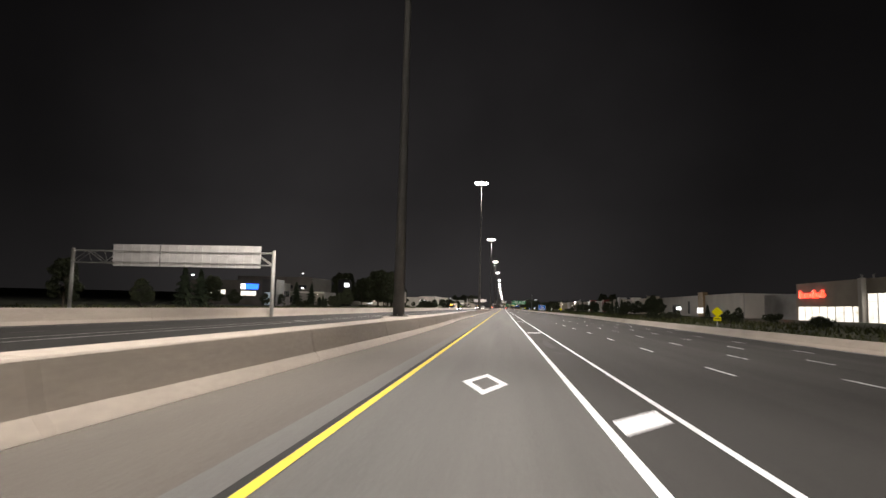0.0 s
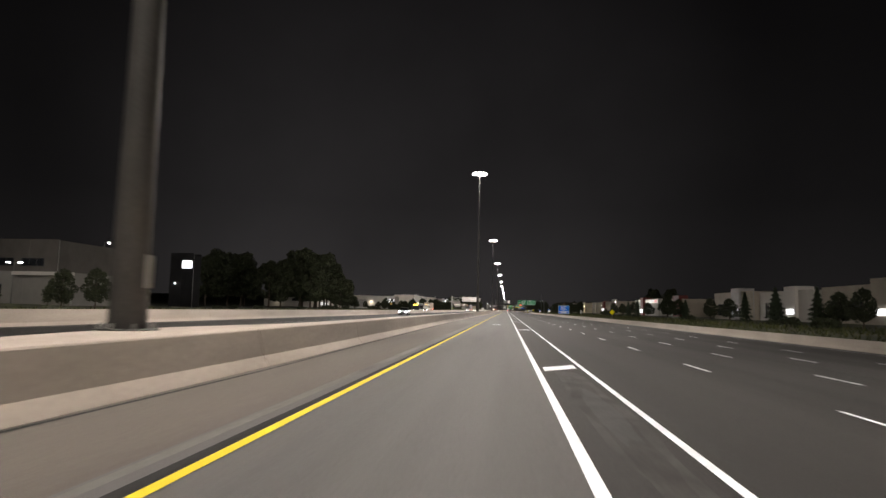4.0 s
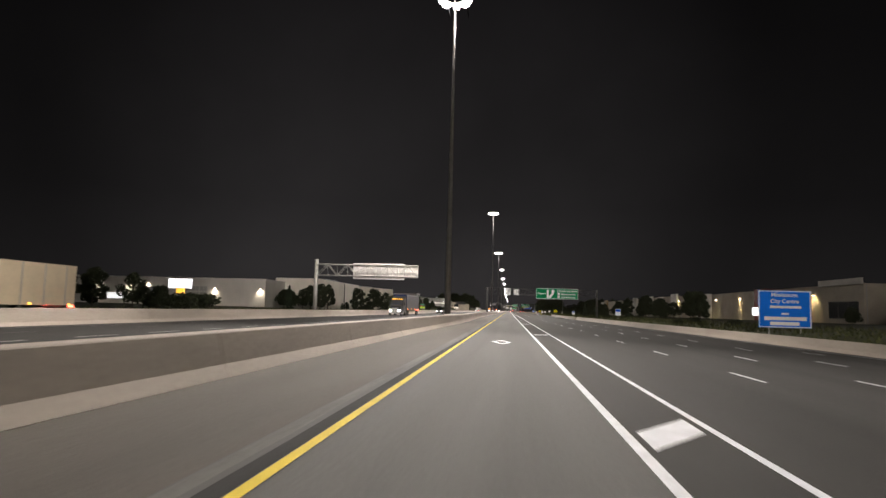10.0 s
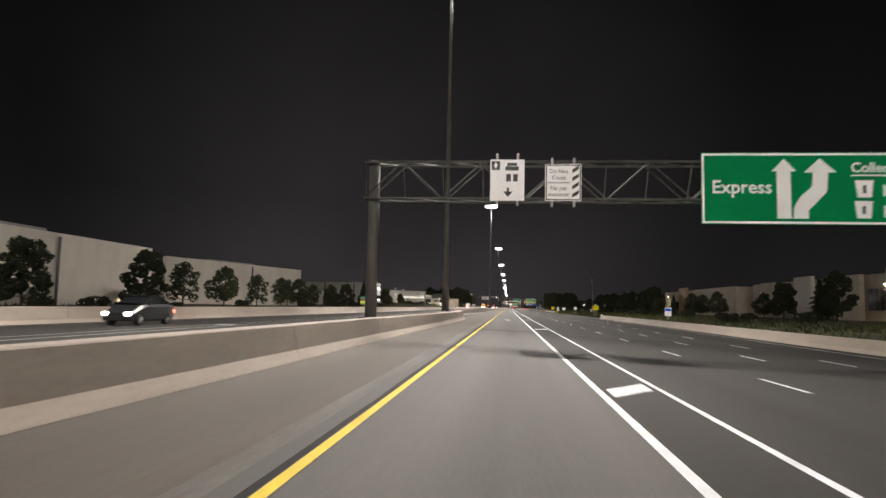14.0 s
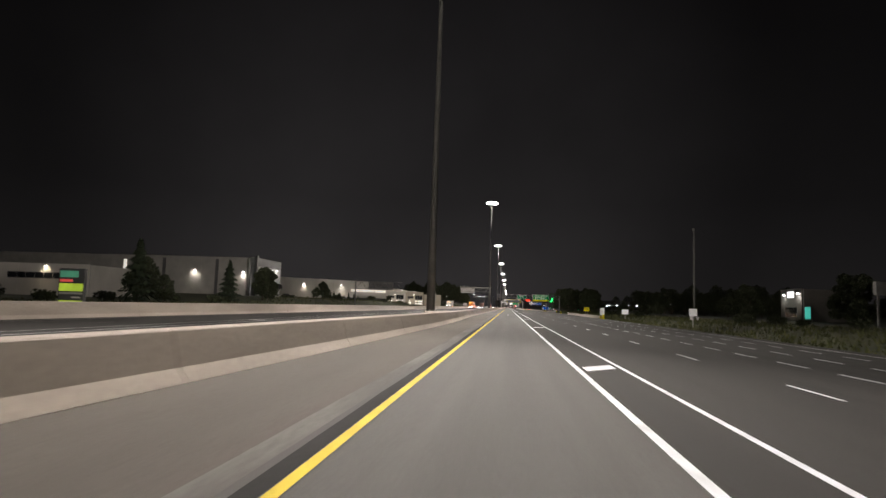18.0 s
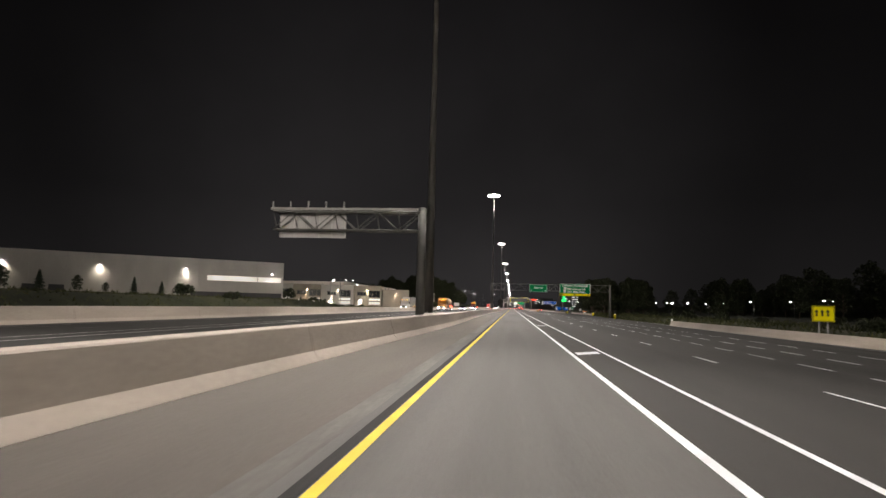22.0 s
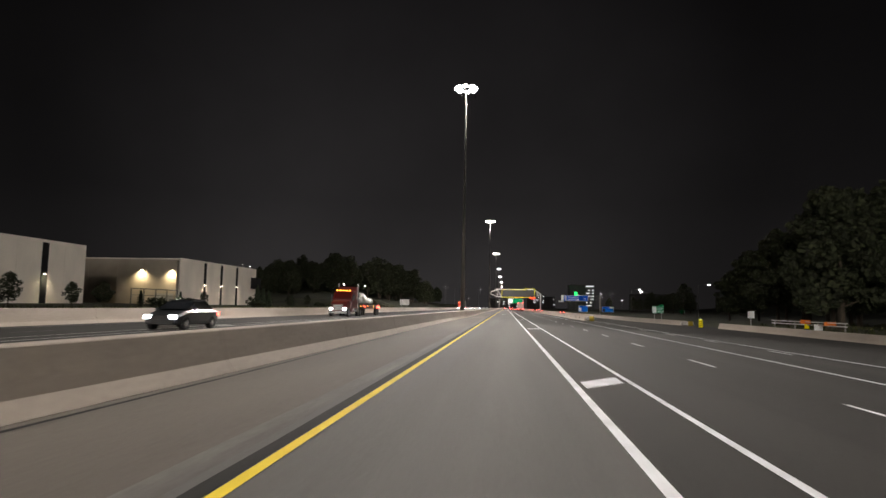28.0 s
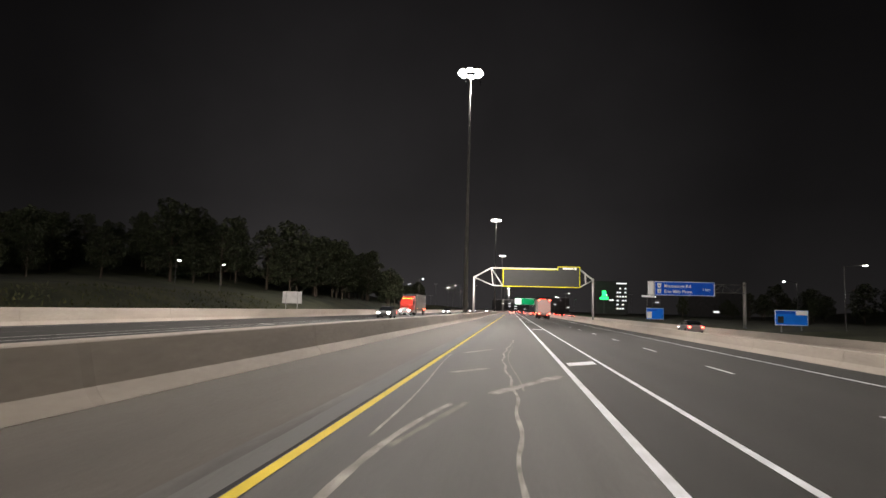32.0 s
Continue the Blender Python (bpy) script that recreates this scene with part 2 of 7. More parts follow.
ROOF = mat("roof_membrane", (0.12, 0.12, 0.12), 0.9, var=0.2, scale=0.4, fine=6, bump=0.2)
GLASS = mat("dark_glass", (0.018, 0.020, 0.024), 0.12, 0.0, var=0.2, scale=0.4, fine=3, bump=0, spec=0.6)
S_GREEN = mat("green_sign_sheeting", (0.0005, 0.215, 0.075), 0.7, var=0.06, scale=0.7, fine=9, bump=0.03, spec=0.08)
S_BLUE = mat("blue_sign_sheeting", (0.010, 0.115, 0.72), 0.7, var=0.08, scale=0.7, fine=9, bump=0.03, spec=0.08)
S_CYAN = mat("light_blue_panel", (0.012, 0.20, 0.88), 0.7, var=0.08, scale=0.7, fine=9, bump=0.03, spec=0.08)
S_YEL = mat("fluorescent_yellow_sheeting", (0.90, 0.80, 0.004), 0.7, var=0.06, scale=0.9, fine=9, bump=0.03, spec=0.08)
S_OCHRE = mat("faded_yellow_plastic", (0.34, 0.26, 0.03), 0.6, var=0.15, scale=0.9, fine=9, bump=0.05)
S_WHITE = mat("white_sign_sheeting", (0.92, 0.92, 0.93), 0.45, var=0.05, scale=0.9, fine=9, bump=0.03)
S_BLACK = mat("black_sheeting", (0.02, 0.02, 0.02), 0.5, var=0.1, scale=1, fine=9, bump=0.03)
S_ORANGE = mat("orange_sheeting", (0.85, 0.22, 0.03), 0.5, var=0.08, scale=1, fine=9, bump=0.03)
RUBBER = mat("tyre_rubber", (0.02, 0.02, 0.02), 0.85, var=0.2, scale=3, fine=20, bump=0.2)
PAINT = {k: mat(k + "_vehicle_paint", c, 0.3, 0.1, var=0.06, scale=0.8, fine=5, bump=0.02, spec=0.5) for k, c in dict(
    white=(0.62, 0.62, 0.60), black=(0.03, 0.032, 0.036), grey=(0.20, 0.205, 0.21), orange=(0.62, 0.26, 0.05), yellow=(0.70, 0.42, 0.05),
    red=(0.42, 0.03, 0.02), blue=(0.007, 0.012, 0.052), silver=(0.42, 0.42, 0.42), brick=(0.20, 0.115, 0.105), cream=(0.62, 0.51, 0.36), maroon=(0.10, 0.012, 0.011)).items()}
CHROME = mat("chrome", (0.6, 0.6, 0.6), 0.25, 0.9, var=0.1, scale=2, fine=9, bump=0)
TANK = mat("tank_shell", (0.62, 0.40, 0.23), 0.6, 0.0, var=0.1, scale=0.8, fine=5, bump=0.02)

G_MAST = glow("mast_lens", (1.0, 0.93, 0.86), 90)
G_HEAD = glow("headlight_lens", (1.0, 0.94, 0.84), 30)
G_HEADC = glow("cool_headlight_lens", (0.86, 0.93, 1.0), 45)
G_TAIL = glow("tail_lens", (1.0, 0.05, 0.03), 22)
G_AMBER = glow("amber_marker", (1.0, 0.42, 0.04), 7)
G_LAMP = glow("wall_lamp_lens", (1.0, 0.86, 0.60), 22)
G_LAMPW = glow("white_lamp_lens", (1.0, 0.97, 0.92), 40)
G_WIN = glow("lit_window", (1.0, 0.93, 0.82), 1.15, 0.35, 0.7)
G_WINW = glow("lit_cool_window", (0.98, 0.98, 1.0), 1.0, 0.4, 0.8)
G_STRIP = glow("lit_clerestory", (1.0, 0.93, 0.84), 0.62, 0.25, 0.3)
G_WSIGN = glow("lit_white_sign", (0.98, 0.98, 1.0), 2.2, 0.1, 0.6)
G_RSIGN = glow("lit_red_sign", (1.0, 0.045, 0.02), 4.0, 0.3, 1.5)
G_BSIGN = glow("lit_blue_sign", (0.03, 0.16, 0.95), 2.4, 0.2, 0.8)
G_GSIGN = glow("lit_green_sign", (0.02, 0.9, 0.16), 2.6)
G_YSIGN = glow("lit_lime_sign", (0.45, 0.62, 0.05), 0.6, 0.3, 0.8)

# ---------------- mesh helpers ----------------


class Build:
    """Gathers faces for one mesh."""

    def __init__(self):
        self.v, self.f, self.m = [], [], []

    def add(self, v, f, k=0):
        o = len(self.v)
        self.v += [tuple(p) for p in v]
        self.f += [tuple(i + o for i in q) for q in f]
        self.m += [k] * len(f)
        return self

    def box(self, x0, x1, y0, y1, z0, z1, k=0, top=None):
        i, j = top or (0.0, 0.0)
        v = [(x0, y0, z0), (x1, y0, z0), (x1, y1, z0), (x0, y1, z0), (x0 + i, y0 + j, z1), (x1 - i, y0 + j, z1), (x1 - i, y1 - j, z1), (x0 + i, y1 - j, z1)]
        return self.add(v, [(3, 2, 1, 0), (4, 5, 6, 7), (0, 1, 5, 4), (1, 2, 6, 5), (2, 3, 7, 6), (3, 0, 4, 7)], k)

    def tube(self, p, q, r0, r1=None, n=8, k=0, caps=True):
        p, q = Vector(p), Vector(q)
        r1 = r0 if r1 is None else r1
        a = (q - p).normalized()
        s = a.cross(Vector((0, 0, 1)) if abs(a.z) < 0.9 else Vector((1, 0, 0))).normalized()
        t = a.cross(s)
        v = []
        for c, r in ((p, r0), (q, r1)):
            for i in range(n):
                w = 2 * math.pi * (i + 0.5) / n
                v.append(c + (s * math.cos(w) + t * math.sin(w)) * r)
        f = [(i, (i + 1) % n, n + (i + 1) % n, n + i) for i in range(n)]
        if caps:
            f += [tuple(range(n))[::-1], tuple(range(n, 2 * n))]
        return self.add(v, f, k)

    def loft(self, rings, k=0, closed=True, caps=True):
        n = len(rings[0])
        v = [p for r in rings for p in r]
        f = []
        for i in range(len(rings) - 1):
            for j in range(n if closed else n - 1):
                a, b = i * n + j, i * n + (j + 1) % n
                f.append((a, b, b + n, a + n))
        if caps and closed:
            f += [tuple(range(n))[::-1], tuple(range((len(rings) - 1) * n, len(rings) * n))]
        return self.add(v, f, k)

    def mesh(self, name, *mats, smooth=False):
        me = bpy.data.meshes.new(name)
        me.from_pydata(self.v, [], self.f)
        for m in mats:
            me.materials.append(m)
        if len(mats) > 1:
            me.polygons.foreach_set("material_index", self.m)
        if smooth:
            me.polygons.foreach_set("use_smooth", [True] * len(self.f))
        me.update()
        return me


def part(name, b, material, parent, label="", smooth=False):
    me = b if isinstance(b, bpy.types.Mesh) else b.mesh(name, *(material if isinstance(material, (tuple, list)) else (material,)), smooth=smooth)
    ob = new(name, me)
    ob.parent = parent
    return tagged(ob, label)


def thing(name, label, category, at=(0, 0, 0), group="", kind="", rz=0.0):
    ob = new(name)
    ob.matrix_basis = pose(*at, 0, 0, rz)
    return tagged(ob, label, category, group, kind)


def bx(*a, **k):
    return Build().box(*a, **k)


def text(name, s, size, material, parent, at, facing=(90, 0, 0), align="LEFT", bold=0.0, label=""):
    cu = bpy.data.curves.new(name, "FONT")
    cu.body, cu.size, cu.align_x, cu.extrude, cu.offset = s, size, align, 0.006, bold
    cu.resolution_u = 3
    tmp = bpy.data.objects.new(name, cu)
    me = bpy.data.meshes.new_from_object(tmp)
    bpy.data.objects.remove(tmp)
    me.materials.clear()
    me.materials.append(material)
    ob = new(name, me)
    ob.parent = parent
    ob.matrix_basis = pose(*at, *facing)
    return tagged(ob, label)


def zr(x):
    """Our carriageway falls to the right; the other one falls to the left."""
    return -0.0325 * x if x > -3.4 else 0.11 - 0.0118 * (-x - 3.4)


def smooth(a, b, t):
    t = min(1.0, max(0.0, (t - a) / (b - a)))
    return t * t * (3 - 2 * t)


def lerp_pts(pts, y):
    for (y0, x0), (y1, x1) in zip(pts, pts[1:]):
        if y <= y1:
            return x0 + (x1 - x0) * max(0.0, (y - y0) / (y1 - y0))
    return pts[-1][1]


# ---------------- ground and roads ----------------
RIGHT_EDGE = [(-200, 24.5), (120, 26.0), (200, 27.0), (320, 25.6), (470, 23.0), (580, 20.9), (700, 23.5), (800, 25.0), (1000, 28.0), (1060, 29.0), (1120, 31.0), (1190, 34.0), (1230, 34.0), (1300, 34.0), (3000, 36.0)]


def ground_z(x, y):
    e = lerp_pts(RIGHT_EDGE, y)
    if x > e:
        d = x - e
        z = zr(e) - 0.10 + 0.75 * smooth(1, 9, d) + 0.65 * smooth(12, 40, d)
        z += 9.0 * smooth(60, 170, d) * smooth(900, 1050, y) * (1 - smooth(1500, 1700, y))
    elif x < -24.6:
        d = -24.6 - x
        z = -0.16 + 0.25 * smooth(22, 34, d) + 0.5 * smooth(30, 60, d)
        z += 1.9 * smooth(23.5, 29, d) * smooth(845, 880, y) * (1 - smooth(1040, 1075, y))
        z += 3.4 * smooth(20, 38, d) * smooth(1302, 1345, y) * (1 - smooth(1900, 2200, y)) + 17.0 * smooth(34, 120, d) * smooth(1330, 1440, y) * (1 - smooth(1560, 1900, y))
    else:
        z = zr(x) - 0.07
    return z + (0.10 * noise.noise((x * 0.08, y * 0.08, 0)) if (x > e + 3 or x < -46) else 0)


_xs = [-2600, -1400, -700, -400, -280, -210, -170, -140, -120, -104, -90, -80, -70, -62, -58, -55, -53, -51, -49.5, -48, -46, -42, -36, -30, -26, -24.7, -24.4, -3.4, 20, 21.5, 23, 24.5, 25, 25.5, 26, 27, 28, 29, 30, 32, 34, 36, 38, 41, 44, 48, 54, 60, 68, 78, 90, 105, 125, 150, 190, 250, 400, 700, 1400, 2600]
_ys = [-900, -300] + list(range(-150, 1761, 15)) + [1850, 2000, 2300, 2700, 3300, 4500]
_b = Build()
_b.v = [(x, y, ground_z(x, y)) for y in _ys for x in _xs]
_w = len(_xs)
_b.f = [(j * _w + i, j * _w + i + 1, (j + 1) * _w + i + 1, (j + 1) * _w + i) for j in range(len(_ys) - 1) for i in range(_w - 1)]
tagged(new("ground", _b.mesh("ground", GRASS, smooth=True)), "rough dark grass verge sloping away from the motorway", "ground", kind="structure")


def strip(name, xa, xb, y0, y1, dz, material, label, step=15.0, parent=None, kind="structure", cat="road"):
    """A sheet along the road between two lines of x."""
    fa = xa if callable(xa) else (lambda y: xa)
    fb = xb if callable(xb) else (lambda y: xb)
    b, n = Build(), max(1, int(round((y1 - y0) / step)))
    for i in range(n + 1):
        y = y0 + (y1 - y0) * i / n
        a, c = fa(y), fb(y)
        b.v += [(a, y, zr(a) + dz), (c, y, zr(c) + dz)]
    b.f = [(2 * i, 2 * i + 1, 2 * i + 3, 2 * i + 2) for i in range(n)]
    ob = new(name, b.mesh(name, material))
    if parent:
        ob.parent = parent
        return tagged(ob, label)
    return tagged(ob, label, cat, kind=kind)


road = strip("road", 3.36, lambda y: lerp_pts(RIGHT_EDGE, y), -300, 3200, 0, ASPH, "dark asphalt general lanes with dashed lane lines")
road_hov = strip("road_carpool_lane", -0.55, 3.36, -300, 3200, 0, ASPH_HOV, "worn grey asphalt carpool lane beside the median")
road_shoulder = strip("road_median_shoulder", -3.4, -0.55, -300, 3200, 0.0, ASPH_SH, "grey asphalt median shoulder")
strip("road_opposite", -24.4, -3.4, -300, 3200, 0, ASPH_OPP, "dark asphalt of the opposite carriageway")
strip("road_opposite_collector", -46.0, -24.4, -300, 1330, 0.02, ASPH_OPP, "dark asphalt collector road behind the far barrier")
# joint seal and milled strip along the yellow line
random.seed(11)
_wob = lambda s, k: (lambda y: k + 0.05 * noise.noise((y * 0.06, s, 0)) + 0.02 * noise.noise((y * 0.7, s, 3)))
SEAL_W = [(0, .12), (60, .07), (155, .12), (285, .10), (355, .30), (435, .10), (510, .09), (560, .10), (680, .22), (715, .2), (750, .14), (830, .1), (905, .12), (985, .2), (1100, .16), (1180, .2), (1215, .25), (1245, .05), (1700, .05)]
strip("joint_seal", lambda y: -0.075 - lerp_pts(SEAL_W, y) + 0.05 * noise.noise((y * 0.06, 1, 0)) + 0.02 * noise.noise((y * 0.7, 1, 3)), -0.075, -60, 1700, 0.005, SEAL, "black sealed joint beside the yellow line", 1.6, road_shoulder)
strip("milled_strip", _wob(2, -0.66), _wob(5, -0.36), 470, 1120, 0.006, PATCH, "pale milled strip", 1.6, road_shoulder)
strip("milled_strip", _wob(3, -0.52), _wob(6, -0.36), 60, 470, 0.006, PATCH, "pale milled strip", 1.6, road_shoulder)
strip("milled_strip", _wob(4, -0.58), _wob(7, -0.40), 1120, 1500, 0.006, PATCH, "pale milled strip", 1.6, road_shoulder)
def toe_line(y):
    bump = max(math.exp(-((y - m) / 24.0) ** 2) for m in MAST_Y)
    return -2.87 + 0.40 * bump + 0.30 * max(0.0, 1 - max(0, y) / 250)


for _y0, _y1, _o in ((55, 215, 0.11), (255, 352, 0.20), (1098, 1132, 0.10), (1165, 1215, 0.14)):
    strip("gutter_seam", lambda y: toe_line(y) + _o + 0.10 * noise.noise((y * 0.11, 4, 0)) + 0.03 * noise.noise((y * 0.9, 2, 5)), lambda y: toe_line(y) + _o + 0.075 + 0.10 * noise.noise((y * 0.11, 4, 0)), _y0, _y1, 0.0065, SEAL, "dark wavering gutter seam", 1.2, road_shoulder)
strip("concrete_patch", -2.78, -0.3, 1231.2, 1236.7, 0.007, PATCH, "pale square repair patch", 3, road_shoulder)
strip("concrete_patch", -2.78, -0.12, 1237.7, 1251.0, 0.007, PATCH, "pale square repair patch", 3, road_shoulder)
strip("saw_cut", -2.74, -0.12, 1236.75, 1237.65, 0.007, SEAL, "dark saw cut", 3, road_shoulder)
# narrow dark strip across all lanes beyond the gantry
strip("saw_cut", -0.6, 24.0, 588.0, 589.2, 0.004, STAIN, "dark line across the lanes", 3, road)


def blob(name, parent, x, y, rx, ry, dz, material, seed, label=""):
    n = 40
    v = []
    for i in range(n):
        w = 2 * math.pi * i / n
        k = 1.0 + 0.45 * noise.noise((1.6 * math.cos(w), 1.6 * math.sin(w), seed * 3.7)) + 0.12 * noise.noise((6 * math.cos(w), 6 * math.sin(w), seed))
        px, py = x + rx * k * math.cos(w), y + ry * k * math.sin(w)
        v.append((px, py, zr(px) + dz))
    b = Build()
    b.add([(x, y, zr(x) + dz)] + v, [(0, i + 1, (i + 1) % n + 1) for i in range(n)])
    return part(name, b, material, parent, label)


for i, (x, y, rx, ry) in enumerate([(4.0, 29, .35, 4.0), (4.05, 165, .35, 4), (4.1, 356.0, .38, 4.2), (4.0, 800, .3, 5), (4.1, 1186, .4, 6), (4.1, 1203, .35, 4), 
                                     (0.35, 651.5, .25, 1.6), (-0.9, 295, .3, 1.2), (6.2, 520, .5, 9), (4.1, 548, .3, 4)]):
    blob("faint_stain", road, x, y, rx * 1.15, ry * 1.6, 0.0035, STAIN_F, i + 0.3, "faint stain")
    blob("dull_stain", road, x, y, rx * 0.9, ry * 1.15, 0.0045, STAIN_M, i + 0.6, "dull oil stain")
    blob("oil_stain", road, x, y, rx * 0.6, ry * 0.7, 0.0055, STAIN, i, "dark oil stain")


def sweep(name, parent, pts, w, dz, material, label):
    """A curved mark on the road."""
    b = Build()
    for i, (x, y) in enumerate(pts):
        k = w * (0.6 + 0.8 * noise.noise((x * 3, y * 0.5, 7)) ** 2 + 0.3 * random.random())
        b.v += [(x - k, y, zr(x - k) + dz), (x + k, y, zr(x + k) + dz)]
    b.f = [(2 * i, 2 * i + 1, 2 * i + 3, 2 * i + 2) for i in range(len(pts) - 1)]
    return part(name, b, material, parent, label)


random.seed(5)
def run(y0, y1, fx, n):
    return [(fx(y0 + (y1 - y0) * i / n), y0 + (y1 - y0) * i / n) for i in range(n + 1)]


sweep("scrape_mark", road_hov, run(1262.9, 1268.2, lambda y: 0.60 + 0.02 * (y - 1263.3) ** 2, 22), 0.055, 0.006, SCRAPE, "pale curved scrape")
sweep("scrape_mark", road_hov, run(1265.2, 1268.5, lambda y: 0.76 + 0.165 * (y - 1265.2), 12), 0.05, 0.0065, SCRAPE_F, "faint curved scrape")
sweep("scrape_mark", road_hov, run(1265.6, 1278.0, lambda y: 0.47 - 0.30 * smooth(1267, 1278, y), 26), 0.022, 0.006, SCRAPE, "thin pale scrape")
sweep("scrape_mark", road_hov, run(1263.0, 1289.5, lambda y: 2.07 - 0.34 * smooth(1268, 1278, y) + 0.34 * smooth(1279, 1290, y) + 0.03 * math.sin(y * 2.1), 60), 0.035, 0.006, SCRAPE, "pale wavering scrape")
sweep("scrape_mark", road_hov, run(1270.3, 1284.0, lambda y: 2.19 - 0.32 * smooth(1270, 1278, y) + 0.18 * smooth(1279, 1286, y), 30), 0.022, 0.0065, SCRAPE_F, "faint wavering scrape")
sweep("scrape_mark", road_hov, run(1269.7, 1273.5, lambda y: 1.66 + 0.37 * (y - 1269.7), 14), 0.13, 0.007, SCRAPE, "pale cross scrape")
sweep("scrape_mark", road_hov, run(1272.7, 1274.2, lambda y: 0.68 + 0.48 * (y - 1272.7), 8), 0.11, 0.0065, SCRAPE, "short pale scrape")
sweep("scrape_mark", road_hov, run(1278.8, 1281.5, lambda y: 0.48 + 0.30 * (y - 1278.8), 8), 0.10, 0.0065, SCRAPE, "short pale scrape")

# painted lines
strip("yellow_edge_line", -0.058, 0.058, -60, 1900, 0.009, YELLOW, "solid yellow median line", 30, road_hov)
W1, W2 = 3.358, 4.616
strip("white_line", W1 - 0.07, W1 + 0.07, -60, 1900, 0.008, WHITE, "broad solid white line", 30, road_hov)
strip("white_line", W2 - 0.06, W2 + 0.06, -60, 1900, 0.008, WHITE, "solid white line", 30, road)
strip("edge_line", lambda y: lerp_pts(RIGHT_EDGE, y) - 2.5, lambda y: lerp_pts(RIGHT_EDGE, y) - 2.37, -60, 1000, 0.008, DASHW, "worn white edge line", 15, road)
strip("edge_line", lambda y: 11.1 + 0.5 * smooth(1060, 1190, y), lambda y: 11.23 + 0.5 * smooth(1060, 1190, y), 1016, 1900, 0.008, WHITE, "solid white line at the split", 15, road)
strip("edge_line", lambda y: 11.5 + 3.7 * smooth(1040, 1110, y) + .5 * smooth(1150, 1190, y), lambda y: 11.63 + 3.7 * smooth(1040, 1110, y) + .5 * smooth(1150, 1190, y), 1042, 1900, 0.008, WHITE, "solid white collector line", 15, road)


def flat(x0, x1, y0, y1, dz=0.008):
    return Build().add([(x0, y0, zr(x0) + dz), (x1, y0, zr(x1) + dz), (x1, y1, zr(x1) + dz), (x0, y1, zr(x0) + dz)], [(0, 1, 2, 3)])


LANES = ([(0, 8.42), (450, 8.36), (490, 8.17), (530, 7.90), (580, 7.88), (690, 8.28), (770, 8.2), (850, 8.0), (1000, 8.0), (1200, 8.2), (1900, 8.2)],
         [(0, 11.9), (460, 11.80), (498, 11.48), (534, 10.88), (585, 10.85), (690, 12.0), (770, 11.75), (850, 11.3), (1000, 11.5), (1900, 11.5)],
         [(0, 15.2), (460, 15.2), (497, 14.6), (540, 13.9), (590, 13.8), (690, 15.5), (780, 15.0), (850, 14.4), (1010, 14.5), (1900, 14.5)],
         [(0, 18.9), (330, 18.9), (690, 19.1), (780, 18.4), (1010, 17.6), (1900, 17.6)])
SHIFT = [(0, -0.2), (100, -0.6), (330, -1.2), (450, -0.4), (490, -0.6), (535, -1.2), (565, -0.9), (682, 0.6), (760, 0.7), (838, 0.3), (1003, 0.0), (1200, 1.0), (1900, 1.0)]
_one = flat(-0.065, 0.065, 0, 2.55).mesh("lane_dash", DASHW)
_far = Build()
_n_dash = 0


def dash(i, y):
    global _n_dash
    x = lerp_pts(LANES[i], y + 1.2)
    if x > lerp_pts(RIGHT_EDGE, y) - 3.2 or (i == 1 and y > 1014) or (i == 3 and 430 < y < 640):
        return
    if (i == 0 or (i == 1 and y < 1014 and int(y) % 3)) and -20 < y < 1300 and _n_dash < 290:
        o = new("lane_dash", _one)
        o.parent, o.location, o.rotation_euler = road, (x, y, zr(x)), (0, math.atan(0.0325), 0)
        _n_dash += 1
    else:
        f = flat(x - 0.065, x + 0.065, y, y + 2.55)
        _far.add(f.v, f.f)


for k in range(-4, 170):
    y = 9.05 + 9.75 * k
    y += lerp_pts(SHIFT, y)
    dash(0, y)
    for i in (1, 2, 3):
        if y < 634 or (y < 1195 and i == 2 and y > 1040):
            dash(i, y - 1.3 * (1 - smooth(250, 430, y)))
for k in range(87):
    y = 639.66 + 4.567 * k
    for i in (1, 2, 3):
        dash(i, y)
tagged(part("lane_dashes", _far, DASHW, road, "worn white dashes of the outer lanes"), kind="stuff")
# slanted cross bars of the buffer
for k in range(-1, 52):
    y = 9.32 + 32.516 * k - (1.5 if k == 4 else 0)
    b = Build()
    xa, xb = W1 + 0.17, W2 - 0.17
    b.add([(xa, y - 1.0, zr(xa) + .008), (xb, y + 0.35, zr(xb) + .008), (xb, y + 1.42, zr(xb) + .008), (xa, y + 0.02, zr(xa) + .008)], [(0, 1, 2, 3)])
    part("buffer_bar", b, WHITE, road_hov)
# diamonds
for y in (12.9, 216.5, 420.0, 621.0, 818.4, 1024.6, 1226.7, 1430.0):
    b, x, hw, hl, t = Build(), 1.62, 0.46, 1.75, 0.62
    o_ = [(x, y - hl), (x + hw, y), (x, y + hl), (x - hw, y)]
    i_ = [(x, y - hl * t), (x + hw * t, y), (x, y + hl * t), (x - hw * t, y)]
    b.add([(p, q, zr(p) + .008) for p, q in o_ + i_], [(i, (i + 1) % 4, 4 + (i + 1) % 4, 4 + i) for i in range(4)])
    part("diamond_mark", b, WHITE, road_hov, "white painted carpool diamond")
